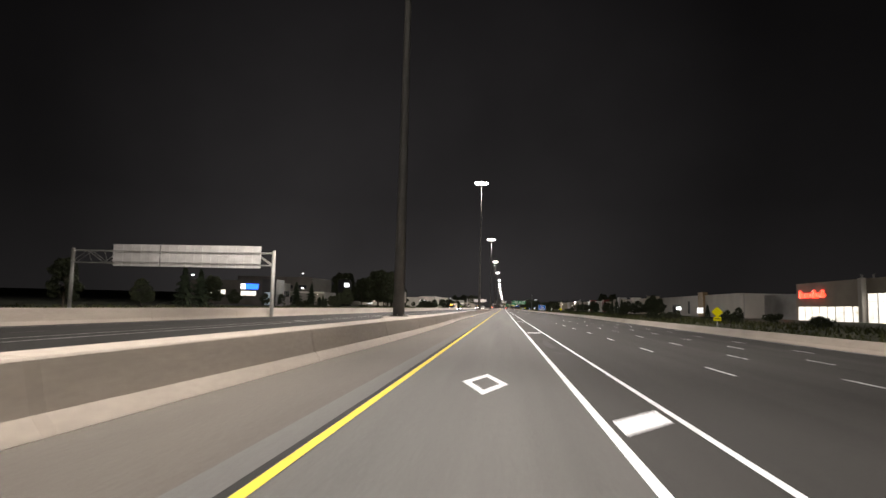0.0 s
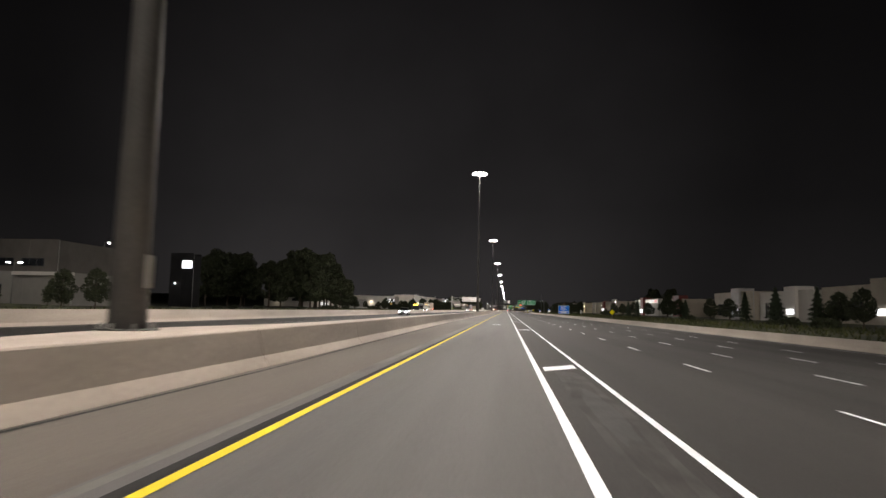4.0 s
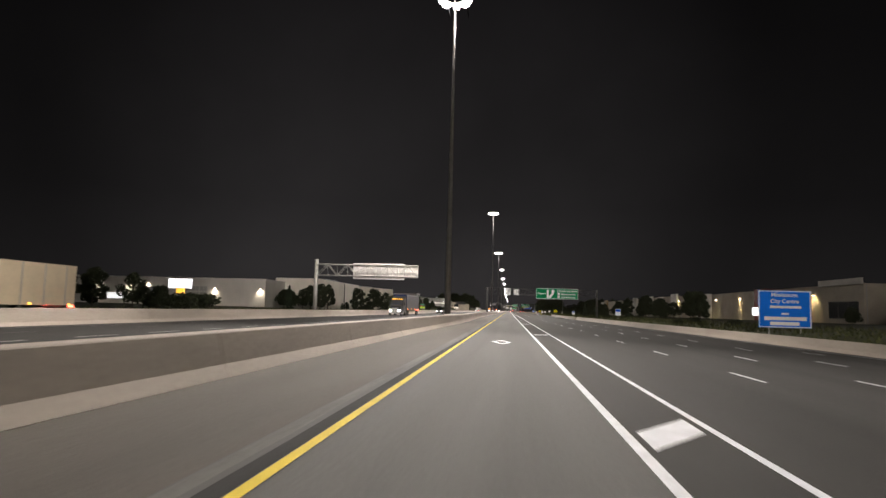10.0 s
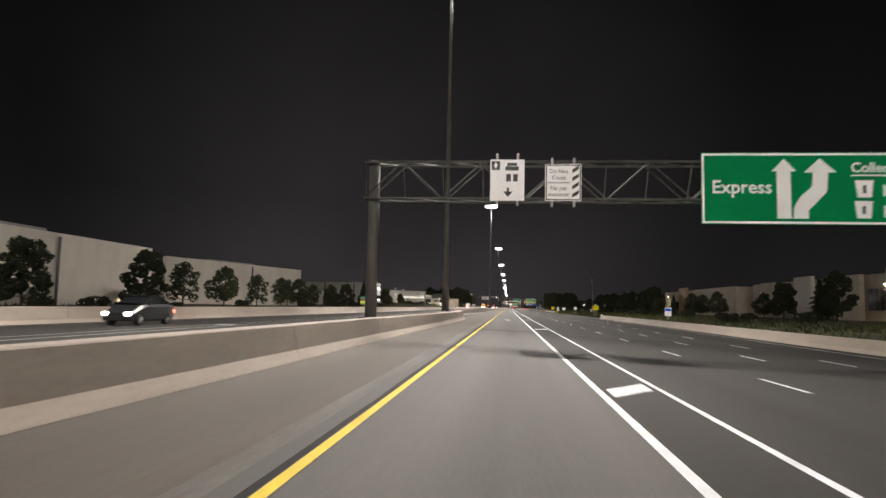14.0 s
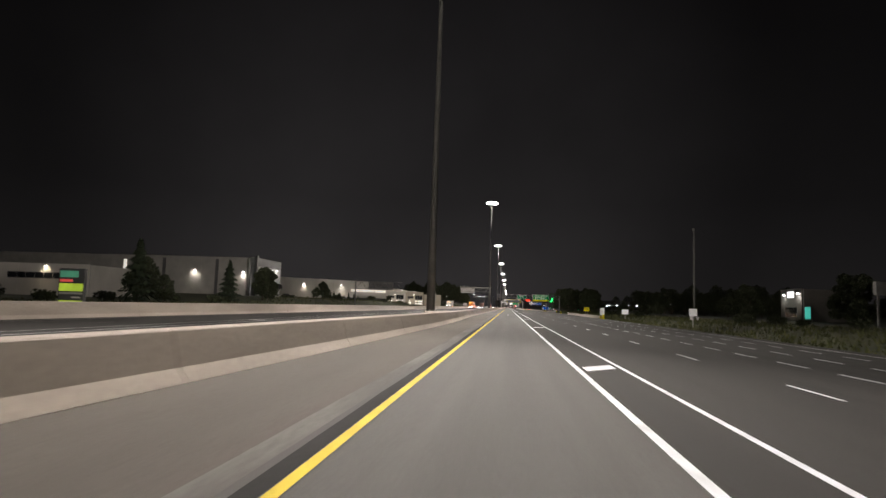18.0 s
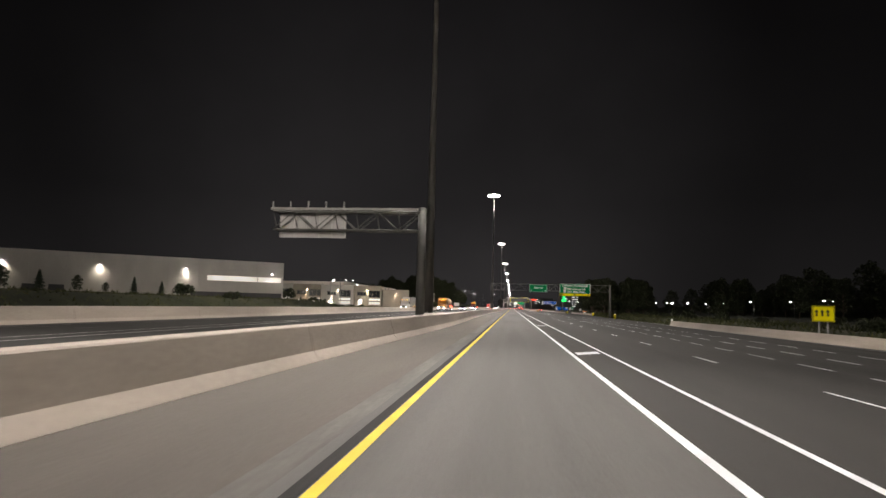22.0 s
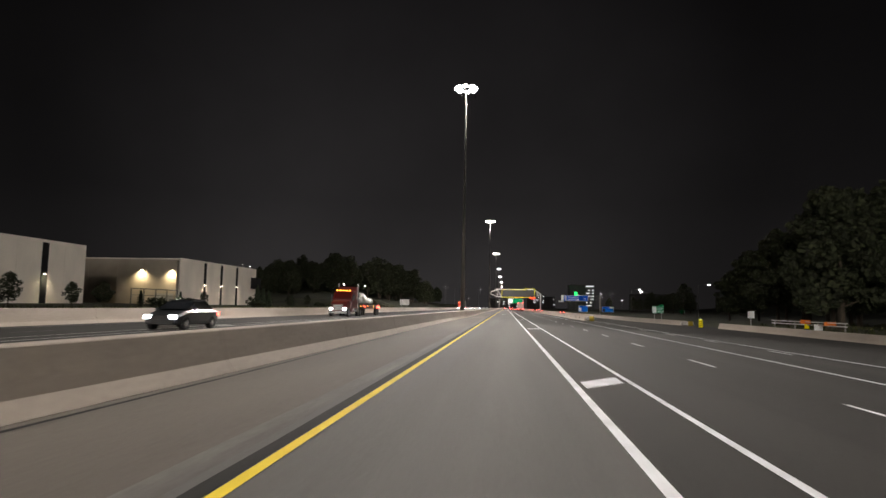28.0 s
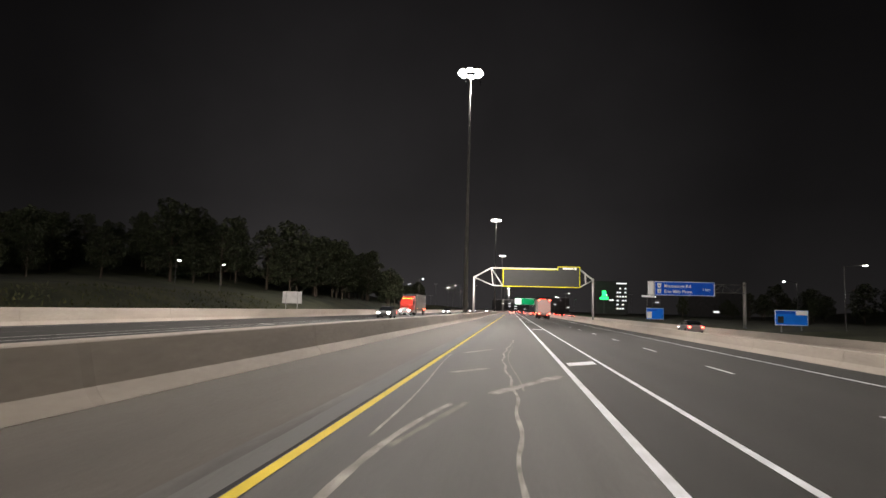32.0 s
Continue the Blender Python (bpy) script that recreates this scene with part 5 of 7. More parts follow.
# left, second quarter: low plant and white warehouses
t = building("factory", "low pale factory front with floodlights and a dark window band", (-165, 580), 0, 92, 40, 9.1, W_WHITE, 7.6)
for i, (x0, x1) in enumerate(((50, 60), (4, 14), (20, 36))):
    window(t, x0, x1, 4.4, 6.2, GLASS, 5)
for j in range(3):
    for i in range(4):
        window(t, 62.6 + 2.7 * i, 65.1 + 2.7 * i, 1.6 + 1.7 * j, 3.1 + 1.7 * j, W_GREY, 2, STEEL)
for x in (10.0, 37.6, 47.5, 53.9, 75.8, 90.5):
    wall_lamp(t, x, 6.0 if x > 60 else 7.0, 900, colour=(1, .86, .66))
window(t, 40, 46, 2.0, 4.0, G_WINW, 4)
t = thing("pylon_sign", "blank glowing white pylon sign over an amber panel", "sign", (-63.4, 511.3, ground_z(-63.4, 511.3)))
part("pole", bx(-0.3, 0.3, 0, 0.5, 0, 4.2), STEEL_D, t)
part("lit_panel", bx(-2.4, 2.2, -0.1, 0.5, 4.0, 5.8), G_WSIGN, t, "glowing white panel")
part("amber_panel", bx(-0.7, 0.8, -0.1, 0.5, 2.9, 3.9), glow("amber_board", (1.0, 0.55, 0.06), 1.2), t, "glowing amber panel")
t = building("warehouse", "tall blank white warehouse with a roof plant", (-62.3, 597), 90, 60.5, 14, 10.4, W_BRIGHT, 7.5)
rooftop(t, 21, 38, 3, 12, 0.9)
block(t, "downpipe", 36.6, 37.0, 0, 10.0, 0.2, W_DARK)
for x in (18, 52):
    wall_lamp(t, x, 2.0, 90, G_LAMP)
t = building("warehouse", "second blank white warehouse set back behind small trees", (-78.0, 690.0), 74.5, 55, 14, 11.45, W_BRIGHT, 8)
rooftop(t, 18, 36, 3, 10, 0.7)
block(t, "downpipe", 31, 31.4, 0, 11.0, 0.2, W_DARK)
for x in (6, 22, 46):
    wall_lamp(t, x, 3.6, 70, G_LAMP)
# left, third quarter
t = building("office_building", "large grey hall with floodlit wall bays", (-150, 876), 0, 79.5, 24, 12.5, W_MID, 6.5)
for x, z in ((41, 8.8), (64.5, 8.9), (78.6, 8.6), (12, 9.0)):
    wall_lamp(t, x, z, 900, G_LAMPW, (1, .93, .8))
block(t, "lit_fin", 43.4, 44.2, 6.1, 11.3, 0.3, G_STRIP, "tall lit glass fin")
block(t, "lit_sign", 35.3, 36.7, 5.9, 7.3, 0.2, glow("small_teal_sign", (0.10, 0.75, 0.55), 1.2, 0.2, 0.6), "small glowing turquoise sign")
window(t, 3, 20, 4.5, 6.4, GLASS, 7)
for x in (55, 70.5):
    block(t, "pilaster", x, x + 0.8, 0, 12.0, 0.3, W_DARK)
t = building("office_building", "dark glazed office end with lit upper windows", (-70.0, 877.5), 90, 23.5, 40, 12.9, W_DARK, 4)
block(t, "upper_wall", 5.2, 22.8, 6.3, 10.6, 0.02, W_GREY, "grey recessed wall washed by downlights")
for i in range(4):
    wall_lamp(t, 7.4 + 4.1 * i, 10.2, 420, G_LAMPW, (1, .95, .88), 0.5)
window(t, 8.0, 22.6, 6.5, 7.7, G_STRIP, 9)
block(t, "spandrel", 5.0, 23.4, 4.5, 6.1, 0.7, W_BLACK, "dark projecting floor band")
block(t, "lower_wall", 5.2, 22.8, 0.6, 4.3, 0.02, W_GREY, "pale ground floor wall")
for i in range(2):
    wall_lamp(t, 14.6 + 4.2 * i, 3.9, 260, G_LAMPW, (1, .95, .88), 0.4)
for i in range(3):
    window(t, 6.0 + 2.6 * i, 8.2 + 2.6 * i, 1.0, 3.6, G_STRIP, 2)
block(t, "pilaster", 3.0, 4.2, 0, 13.6, 0.5, W_DARK)
rz5 = math.degrees(math.atan2(54, 72))
t = building("warehouse", "long pale warehouse with floodlights and a lit clerestory band", (-151, 968.25), rz5, 111.4, 60, 12.0, W_HALL, 7.4)
W5 = 111.25
for x in (25.3, 44.9, 64.5, 84.4, 104):
    wall_lamp(t, W5 - x, 9.3, 1100, G_LAMPW, (1, .90, .74))
block(t, "lit_clerestory", W5 - 20, W5 - 7.0, 6.6, 7.9, 0.06, G_STRIP, "long lit clerestory window")
block(t, "lit_clerestory", W5 - 6.8, W5 - 0.5, 6.6, 7.9, 0.06, G_STRIP, "long lit clerestory window")
block(t, "ground_floor_recess", W5 - 24, W5 - 0.3, 0.6, 3.6, 0.03, W_DARK, "dark glazed ground floor")
wall_lamp(t, W5 - 3.0, 9.0, 500, G_LAMPW, (1, .92, .8))
for i in range(9):
    x = W5 - 52 - 5.2 * i
    if i in (2, 6):
        continue
    block(t, "dock_door", x - 3.2, x, 1.2, 4.2, 0.05, W_DARK, "dark loading dock door")
    block(t, "dock_light", x - 2.2, x - 1.0, 1.6, 2.1, 0.07, G_STRIP)
t = thing("monument_sign", "dark tenant board with teal, red and lime lit panels", "sign", (-51.1, 779.6, ground_z(-51.1, 779.6)))
t.scale = (0.79, 1.0, 0.93)
part("board", bx(-2.1, 2.1, 0, 0.5, 0, 4.7), W_DARK, t)
for x0, x1, z0, z1, m_ in ((-1.9, 1.1, 3.55, 4.4, glow("teal_panel", (0.08, 0.30, 0.18), 0.5, 0.3)), (-1.9, 0.2, 2.95, 3.3, glow("red_panel", (0.6, 0.08, 0.07), 0.6, 0.3)), (-1.95, 1.95, 1.75, 2.75, G_YSIGN), (-1.95, 1.95, 1.35, 1.6, W_GREY), (-1.95, 1.95, 0.1, 0.55, G_YSIGN), (0.2, 1.6, 0.85, 1.05, W_WHITE)):
    part("tenant_panel", bx(x0, x1, -0.05, 0, z0, z1), m_, t)
t = building("office_building", "small white office wing with a window band", (-110, 835), 0, 22, 20, 7.4, W_WHITE, 5.5)
window(t, 3, 18, 4.2, 5.6, GLASS, 7)
wall_lamp(t, 12, 7.0, 300, G_LAMPW)
# units with bright entrances
rz6 = math.degrees(math.atan2(20, 65))
for i in range(6):
    x, y = -133.9 + 13.3 * i * math.cos(radians(rz6)), 1125.3 + 13.3 * i * math.sin(radians(rz6))
    t = building("industrial_unit", "pale business unit with a floodlit entrance and dark glazing", (x, y), rz6, 13.2, 10, 9.5, W_BEIGE if i % 2 else W_WHITE, 13.2)
    t["group"] = "row of business units"
    part("pier", bx(-0.5, 0.5, -0.9, 0, 0, 9.9 - t["z0"]), W_WHITE, t, "projecting white pier")
    window(t, 2.2, 6.2, 5.0, 6.7, GLASS, 3)
    window(t, 7.4, 12.6, 4.3, 7.4, GLASS, 3)
    window(t, 7.4, 12.6, 2.9, 3.8, G_WIN, 5)
    window(t, 7.4, 12.6, 1.0, 2.5, G_STRIP, 4)
    window(t, 2.6, 4.6, 0.6, 3.0, G_WIN, 2, name="door")
    wall_lamp(t, 6.8, 7.5, 2600, G_LAMP, (1, .82, .5))
    wall_lamp(t, 4.0, 3.4, 420, G_LAMPW, (1, .95, .85))
    block(t, "canopy", 7.0, 12.8, 3.95, 4.15, 0.9, W_WHITE)
t = building("industrial_unit", "plain end unit with one wall lamp", (-57.2, 1149.2), rz6, 12, 6, 8.0, W_BEIGE, 7)
wall_lamp(t, 6, 6.2, 500)
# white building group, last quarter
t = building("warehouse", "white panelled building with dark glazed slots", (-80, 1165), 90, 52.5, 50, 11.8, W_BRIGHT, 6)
rooftop(t, 22, 30, 3, 9, 0.8)
for x in (24.5, 40.8):
    block(t, "glazed_slot", x, x + 1.6, 0.4, 11.4, 0.05, W_BLACK, "dark vertical glazed slot")
    wall_lamp(t, x + 0.8, 5.8, 700, G_LAMP)
window(t, 2, 20, 7.0, 9.4, GLASS, 8)
t = building("warehouse", "pale rear wing lit by two floodlights", (-112, 1253), 0, 31.5, 30, 11.7, W_BEIGE, 8)
for x in (22.4, 31.3 - 1.0):
    wall_lamp(t, x, 9.2, 3600, G_LAMP, (1, .80, .46))
block(t, "loading_gate", 26, 31, 0.5, 3.2, 0.1, W_GREY)
t = building("warehouse", "white panelled building with three dark glazed slots", (-80, 1254), 90, 48.5, 50, 12.2, W_BRIGHT, 6)
for x in (12.5, 22.5, 33.0):
    block(t, "glazed_slot", x, x + 1.4, 0.4, 11.9, 0.05, W_BLACK, "dark vertical glazed slot")
    wall_lamp(t, x + 0.7, 5.9, 600, G_LAMP)
part("dark_end", bx(44.5, 49.2, -1.5, 0, 5.8 - t["z0"], 9.4 - t["z0"]), W_BLACK, t, "dark projecting window box")
t = thing("plant_enclosure", "steel frame enclosure beside the white building", "enclosure", (-73, 1222, 0.5))
for i in range(5):
    part("frame_post", bx(-0.1, 0.1, 4.5 * i, 4.5 * i + 0.2, 0, 3.2), STEEL_D, t)
    if i < 4:
        part("frame_rail", bx(-0.05, 0.05, 4.5 * i + .2, 4.5 * i + 4.5, 1.9, 2.02), STEEL_D, t)
part("frame_beam", bx(-0.1, 0.1, 0, 18.2, 3.2, 3.4), STEEL_D, t)
t = building("house", "pale lit house on the wooded hill", (-124, 1483), 0, 14, 10, 22.0, W_WHITE, 7)
window(t, 1, 13, 20.0, 21.4, G_WINW, 5)

# right, first quarter
t = building("shop_building", "big box shop with a glowing shop front and red sign", (64, 141.2), -90, 48, 40, 7.9, W_BEIGE, 8)
for i in range(8):
    window(t, 0.8 + 3.0 * i, 3.7 + 3.0 * i, -0.2, 3.3, G_WIN, 2, rows=3)
for i in range(7):
    window(t, 26.5 + 3.0 * i, 29.4 + 3.0 * i, -0.2, 5.5, G_WIN, 2, rows=4)
random.seed(3)
_b = Build()
for i in range(9):
    x = 1.8 + 1.15 * i
    _b.box(x, x + 0.75, -0.3, 0, 4.9 - t["z0"] + 0.2 * random.random(), 5.9 - t["z0"] + (0.5 if i in (0, 5, 8) else 0))
_b.box(1.4, 12.4, -0.2, 0, 5.25 - t["z0"], 5.6 - t["z0"])
part("lit_sign", _b, G_RSIGN, t, "glowing red sign shapes")
for x in (10, 14, 26):
    part("flue", Build().tube((x, 8, 8.0 - t["z0"]), (x, 8, 9.6 - t["z0"]), 0.18, n=8), STEEL, t)
part("entry_pier", bx(25, 26.2, -0.8, 0, 0, 8.1 - t["z0"]), W_WHITE, t)
wall_lamp(building("shop_building", "grey rear wall of a shop lit by one floodlight", (66, 163), -90, 20, 30, 6.0, W_GREY, 6.5), 18.5, 3.2, 1400, G_LAMPW, (1, .95, .85), 0.6)
t = building("shop_building", "pale stucco shops with an ochre tower and a lit white sign", (61, 243), -90, 79.5, 40, 6.5, W_WHITE, 8)
part("tower", bx(45.5, 50.2, -0.6, 0.8, 0, 7.5 - t["z0"]), W_BROWN, t, "ochre panelled tower")
part("lit_sign", bx(45.6, 50.1, -0.9, -0.6, 1.4 - t["z0"], 2.8 - t["z0"]), G_WSIGN, t, "blank glowing white sign")
part("stucco_band", bx(53, 79.4, -0.08, 0, 5.2 - t["z0"], 5.5 - t["z0"]), W_WHITE, t)
window(t, 33, 35, 1, 5, GLASS, 1)
window(t, 14, 24, 1, 4, GLASS, 4)
part("lit_sign", bx(20, 25, -0.2, 0, 2.2 - t["z0"], 3.2 - t["z0"]), G_WSIGN, t)
for a, y1, w, h, wall in ((58, 331, 26, 6.9, W_BEIGE), (59, 303, 25, 6.4, W_WHITE), (59.5, 276, 30, 6.6, W_BEIGE)):
    t = building("shop_building", "pale strip mall unit behind trees", (a, y1), -90, w, 30, h, wall, 6.5)
    window(t, 3, w * 0.45, 1.2, 4.2, GLASS, 4)
    part("parapet_tower", bx(w * .55, w * .75, -0.6, 3, 0, h + 0.9 - t["z0"]), W_GREY if a == 58 else wall, t)
    part("lit_sign", bx(w * .6, w * .72, -0.8, -0.6, 1.8 - t["z0"], 2.8 - t["z0"]), G_WSIGN, t)
t = building("shop_building", "beige shop with a maroon tower and a lit white fascia", (60.5, 448), -90, 43, 35, 7.0, W_WHITE, 7)
part("tower", bx(14.6, 19.6, -0.9, 3, 0, 7.9 - t["z0"]), W_MAROON, t, "maroon panelled tower")
part("lit_sign", bx(14.6, 18.8, -1.2, -0.9, 1.6 - t["z0"], 3.0 - t["z0"]), G_WSIGN, t, "blank glowing white sign")
block(t, "lit_fascia", 23, 42.5, 5.5, 6.7, 0.25, G_STRIP, "long pale lit fascia")
block(t, "sign_badge", 38, 41.5, 5.7, 6.5, 0.3, glow("pink_badge", (1, .25, .3), .8), "small pink sign shape")
window(t, 1.5, 6.5, 2.2, 4.6, GLASS, 2, rows=2)
block(t, "lit_fascia", 0.3, 13.5, 6.6, 6.9, 0.1, G_STRIP)
t = building("shop_building", "beige shop wing beside dark trees", (61, 402), -90, 30, 30, 6.4, W_BEIGE, 7.5)
part("maroon_wing", bx(20, 28, -1, 2, 0, 7.6 - t["z0"]), W_MAROON, t, "maroon corner tower")
# right, second quarter
t = building("office_building", "beige office units with warm wall lamps and a maroon tower", (62.3, 602), -90, 95.8, 12, 7.6, W_BEIGE, 7.2)
part("tower", bx(49.5, 55.0, -1.0, 3, 0, 8.0 - t["z0"]), W_MAROON, t, "maroon panelled tower")
part("lit_sign", bx(49.0, 55.5, -1.3, -1.0, 1.8 - t["z0"], 3.6 - t["z0"]), G_WSIGN, t, "blank glowing white sign")
for x in (18.5, 37.5, 63.5, 78.0):
    wall_lamp(t, x, 6.0, 800, G_LAMP, (1, .78, .34))
window(t, 83.5, 94.0, 1.4, 4.6, GLASS, 3)
window(t, 57, 61, 1.2, 3.6, GLASS, 2)
block(t, "projecting_bay", 2, 14, -0.6, 7.9, 0.8, W_WHITE)
block(t, "raised_parapet", 80.5, 95.6, 7.5, 8.6, 0.4, W_WHITE)
t = building("office_building", "pale brick office row behind garden trees", (57, 700), -90, 97, 35, 7.5, W_BEIGE, 6.9)
for i, x in enumerate((6, 22, 38, 52, 70, 88)):
    part("stepped_bay", bx(x, x + 7, -0.7, 0, 0, (7.5 + (0.7 if i % 2 else 0.2)) - t["z0"]), W_WHITE if i % 2 else W_BEIGE, t)
    window(t, x + 8, x + 14, 2.0, 5.4, GLASS, 4)
for x in (5, 37, 51, 96):
    wall_lamp(t, x, 6.0, 600, G_LAMP, (1, .78, .36))
t = building("office_building", "low beige offices with one warm wall lamp", (57, 781), -90, 70, 35, 7.6, W_BEIGE, 7)
part("stepped_bay", bx(21, 29, -0.9, 0, 0, 8.5 - t["z0"]), W_BROWN, t)
window(t, 8, 20, 1.5, 4.5, GLASS, 5)
wall_lamp(t, 5, 6.1, 900, G_LAMP, (1, .82, .4))
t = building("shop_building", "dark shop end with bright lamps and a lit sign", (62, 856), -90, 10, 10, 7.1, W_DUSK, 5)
wall_lamp(t, 9.0, 6.2, 500, G_LAMPW, (1, .97, .9), 0.8)
wall_lamp(t, 2.0, 6.0, 400, G_LAMPW, (1, .97, .9), 0.8)
block(t, "lit_sign", 4.0, 6.5, 5.4, 6.6, 0.25, G_WSIGN, "glowing white sign")
window(t, 2, 8, 1.2, 3.4, GLASS, 4)
t = thing("monument_sign", "narrow glowing turquoise sign board at the kerb", "sign", (57, 832, ground_z(57, 832)))
part("lit_panel", bx(-0.45, 0.45, 0, 0.3, 0.7, 2.9), glow("turquoise_panel", (0.1, 0.75, 0.6), 0.5, 0.1), t, "glowing turquoise panel")
part("base", bx(-0.8, 0.8, -0.05, 0.35, -0.3, 0.7), CONC_D, t)
# distance, at the end of the road
for x, y, w, h, lab in ((70, 1790, 26, 27, "distant dark office block with a few lit floors"), (120, 1700, 40, 16, "distant dark office block"), (-30, 2300, 60, 18, "distant low dark building"), (40, 2250, 50, 22, "distant dark building with lit roof signs")):
    t = building("office_building", lab, (x, y), 0, w, 25, h, W_DARK, 8)
    t["group"] = "distant office blocks"
    for j in range(int(h / 4) - 1):
        for i in range(int(w / 5)):
            if random.random() < (0.14 if x == 70 else 0.12):
                window(t, 1 + 5 * i, 5 + 5 * i, 3 + 4 * j, 4.4 + 4 * j, G_WINW, 2)
    if x == 70:
        window(t, 17, 25.5, h - 2.2, h - 0.9, G_WINW, 6)
        for j in range(6):
            for i in range(4):
                if (i * 5 + j * 3) % 7 not in (1, 4):
                    window(t, 17.2 + 2.1 * i, 18.9 + 2.1 * i, 4.2 + 3.3 * j, 5.6 + 3.3 * j, G_WINW if (i + j) % 3 else G_WIN, 1)
block(t, "lit_sign", 5, 14, 18, 20, 0.3, G_RSIGN)
t = thing("cross_sign", "glowing green pharmacy style sign on a dark wall", "sign", (74, 1767, 12))
part("upright", bx(-1.4, 1.4, 0, 0.6, 2.0, 6.5), G_GSIGN, t)
part("bar", bx(-3.2, 3.2, 0, 0.6, -0.4, 1.6), G_GSIGN, t)
part("support", bx(-0.3, 0.3, 0.2, 0.5, -12, -0.4), STEEL_D, t)
s = panel("overhead_sign", "distant green and white overhead sign", "road sign", 4, 17, 1690, 5.2, 9.6, S_GREEN, S_WHITE)
part("field", bx(0.2, 4.2, -0.006, 0, 0.3, 4.1), S_WHITE, s)
g = thing("sign_gantry", "distant steel sign gantry", "gantry")
truss(g, -4, 18, 1691, 6.3, 8.4, 0.9, 8)
post(g, -4, 1691, 0.7, 8.8, 0.3)
post(g, 18, 1691, -0.8, 8.8, 0.3)

# ---------------- vehicles ----------------


def section(w, z0, z1, tuck, y, ins=0.0):
    return [(-w, y, z0 + .08), (-w + .06, y, z0), (w - .06, y, z0), (w, y, z0 + .08), (w, y, z1 - tuck), (w - .1 - ins, y, z1), (-w + .1 + ins, y, z1), (-w, y, z1 - tuck)]


def wheel(t, x, y, r, w=0.24):
    o = part("wheel", Build().tube((x - w / 2, y, r), (x + w / 2, y, r), r, n=16), RUBBER, t, "black tyre")
    s = 1 if x > 0 else -1
    part("rim", Build().tube((x + s * w / 2, y, r), (x + s * (w / 2 + .015), y, r), r * .6, r * .5, 12), CHROME, o, "metal rim")


def car(x, y, heading, paint, label, head=None, suv=False):
    """A car whose front looks along local -y."""
    t = thing("car", label, "car", (x, y, zr(x)), "cars on the motorway", rz=heading)
    k = 0.18 if suv else 0.0
    st = [(-2.2, .62, .32, .62), (-2.05, .82, .26, .72), (-1.2, .90, .24, .90 + k), (-.75, .91, .24, .95 + k), (1.5, .91, .24, .98 + k), (2.05, .86, .28, .95 + k), (2.22, .74, .36, .80 + k)]
    part("body", Build().loft([section(w, a, c, .12, yy) for yy, w, a, c in st]), PAINT[paint], t, smooth=False)
    cab = [(-.95, .78, .93 + k, .97 + k), (-.25, .70, .93 + k, 1.40 + k), (.9, .69, .93 + k, 1.44 + k), (1.75 + k, .74, .93 + k, 1.02 + k)]
    part("cabin_glass", Build().loft([section(w, a, c, .04, yy, .05) for yy, w, a, c in cab]), GLASS, t, "dark windows")
    part("roof", Build().loft([section(.66, 1.38 + k, 1.43 + k, .02, -.25), section(.67, 1.42 + k, 1.47 + k, .02, .9)]), PAINT[paint], t)
    for sx in (-1, 1):
        for wy in (-1.35, 1.35):
            wheel(t, sx * .80, wy, .32)
        part("headlight", bx(min(sx * .48, sx * .78), max(sx * .48, sx * .78), -2.2, -2.08, .55, .72), head or G_HEAD, t, "glowing headlight")
        part("tail_light", bx(min(sx * .55, sx * .84), max(sx * .55, sx * .84), 2.16, 2.26, .68, .84), G_TAIL, t, "glowing red tail light")
        part("mirror", bx(min(sx * .9, sx * 1.06), max(sx * .9, sx * 1.06), -.75, -.6, .92 + k, 1.06 + k), PAINT[paint], t)
    part("bumper", bx(-.7, .7, -2.24, -2.1, .3, .5), S_BLACK, t)
    part("grille", bx(-.42, .42, -2.22, -2.12, .52, .68), S_BLACK, t)
    return t


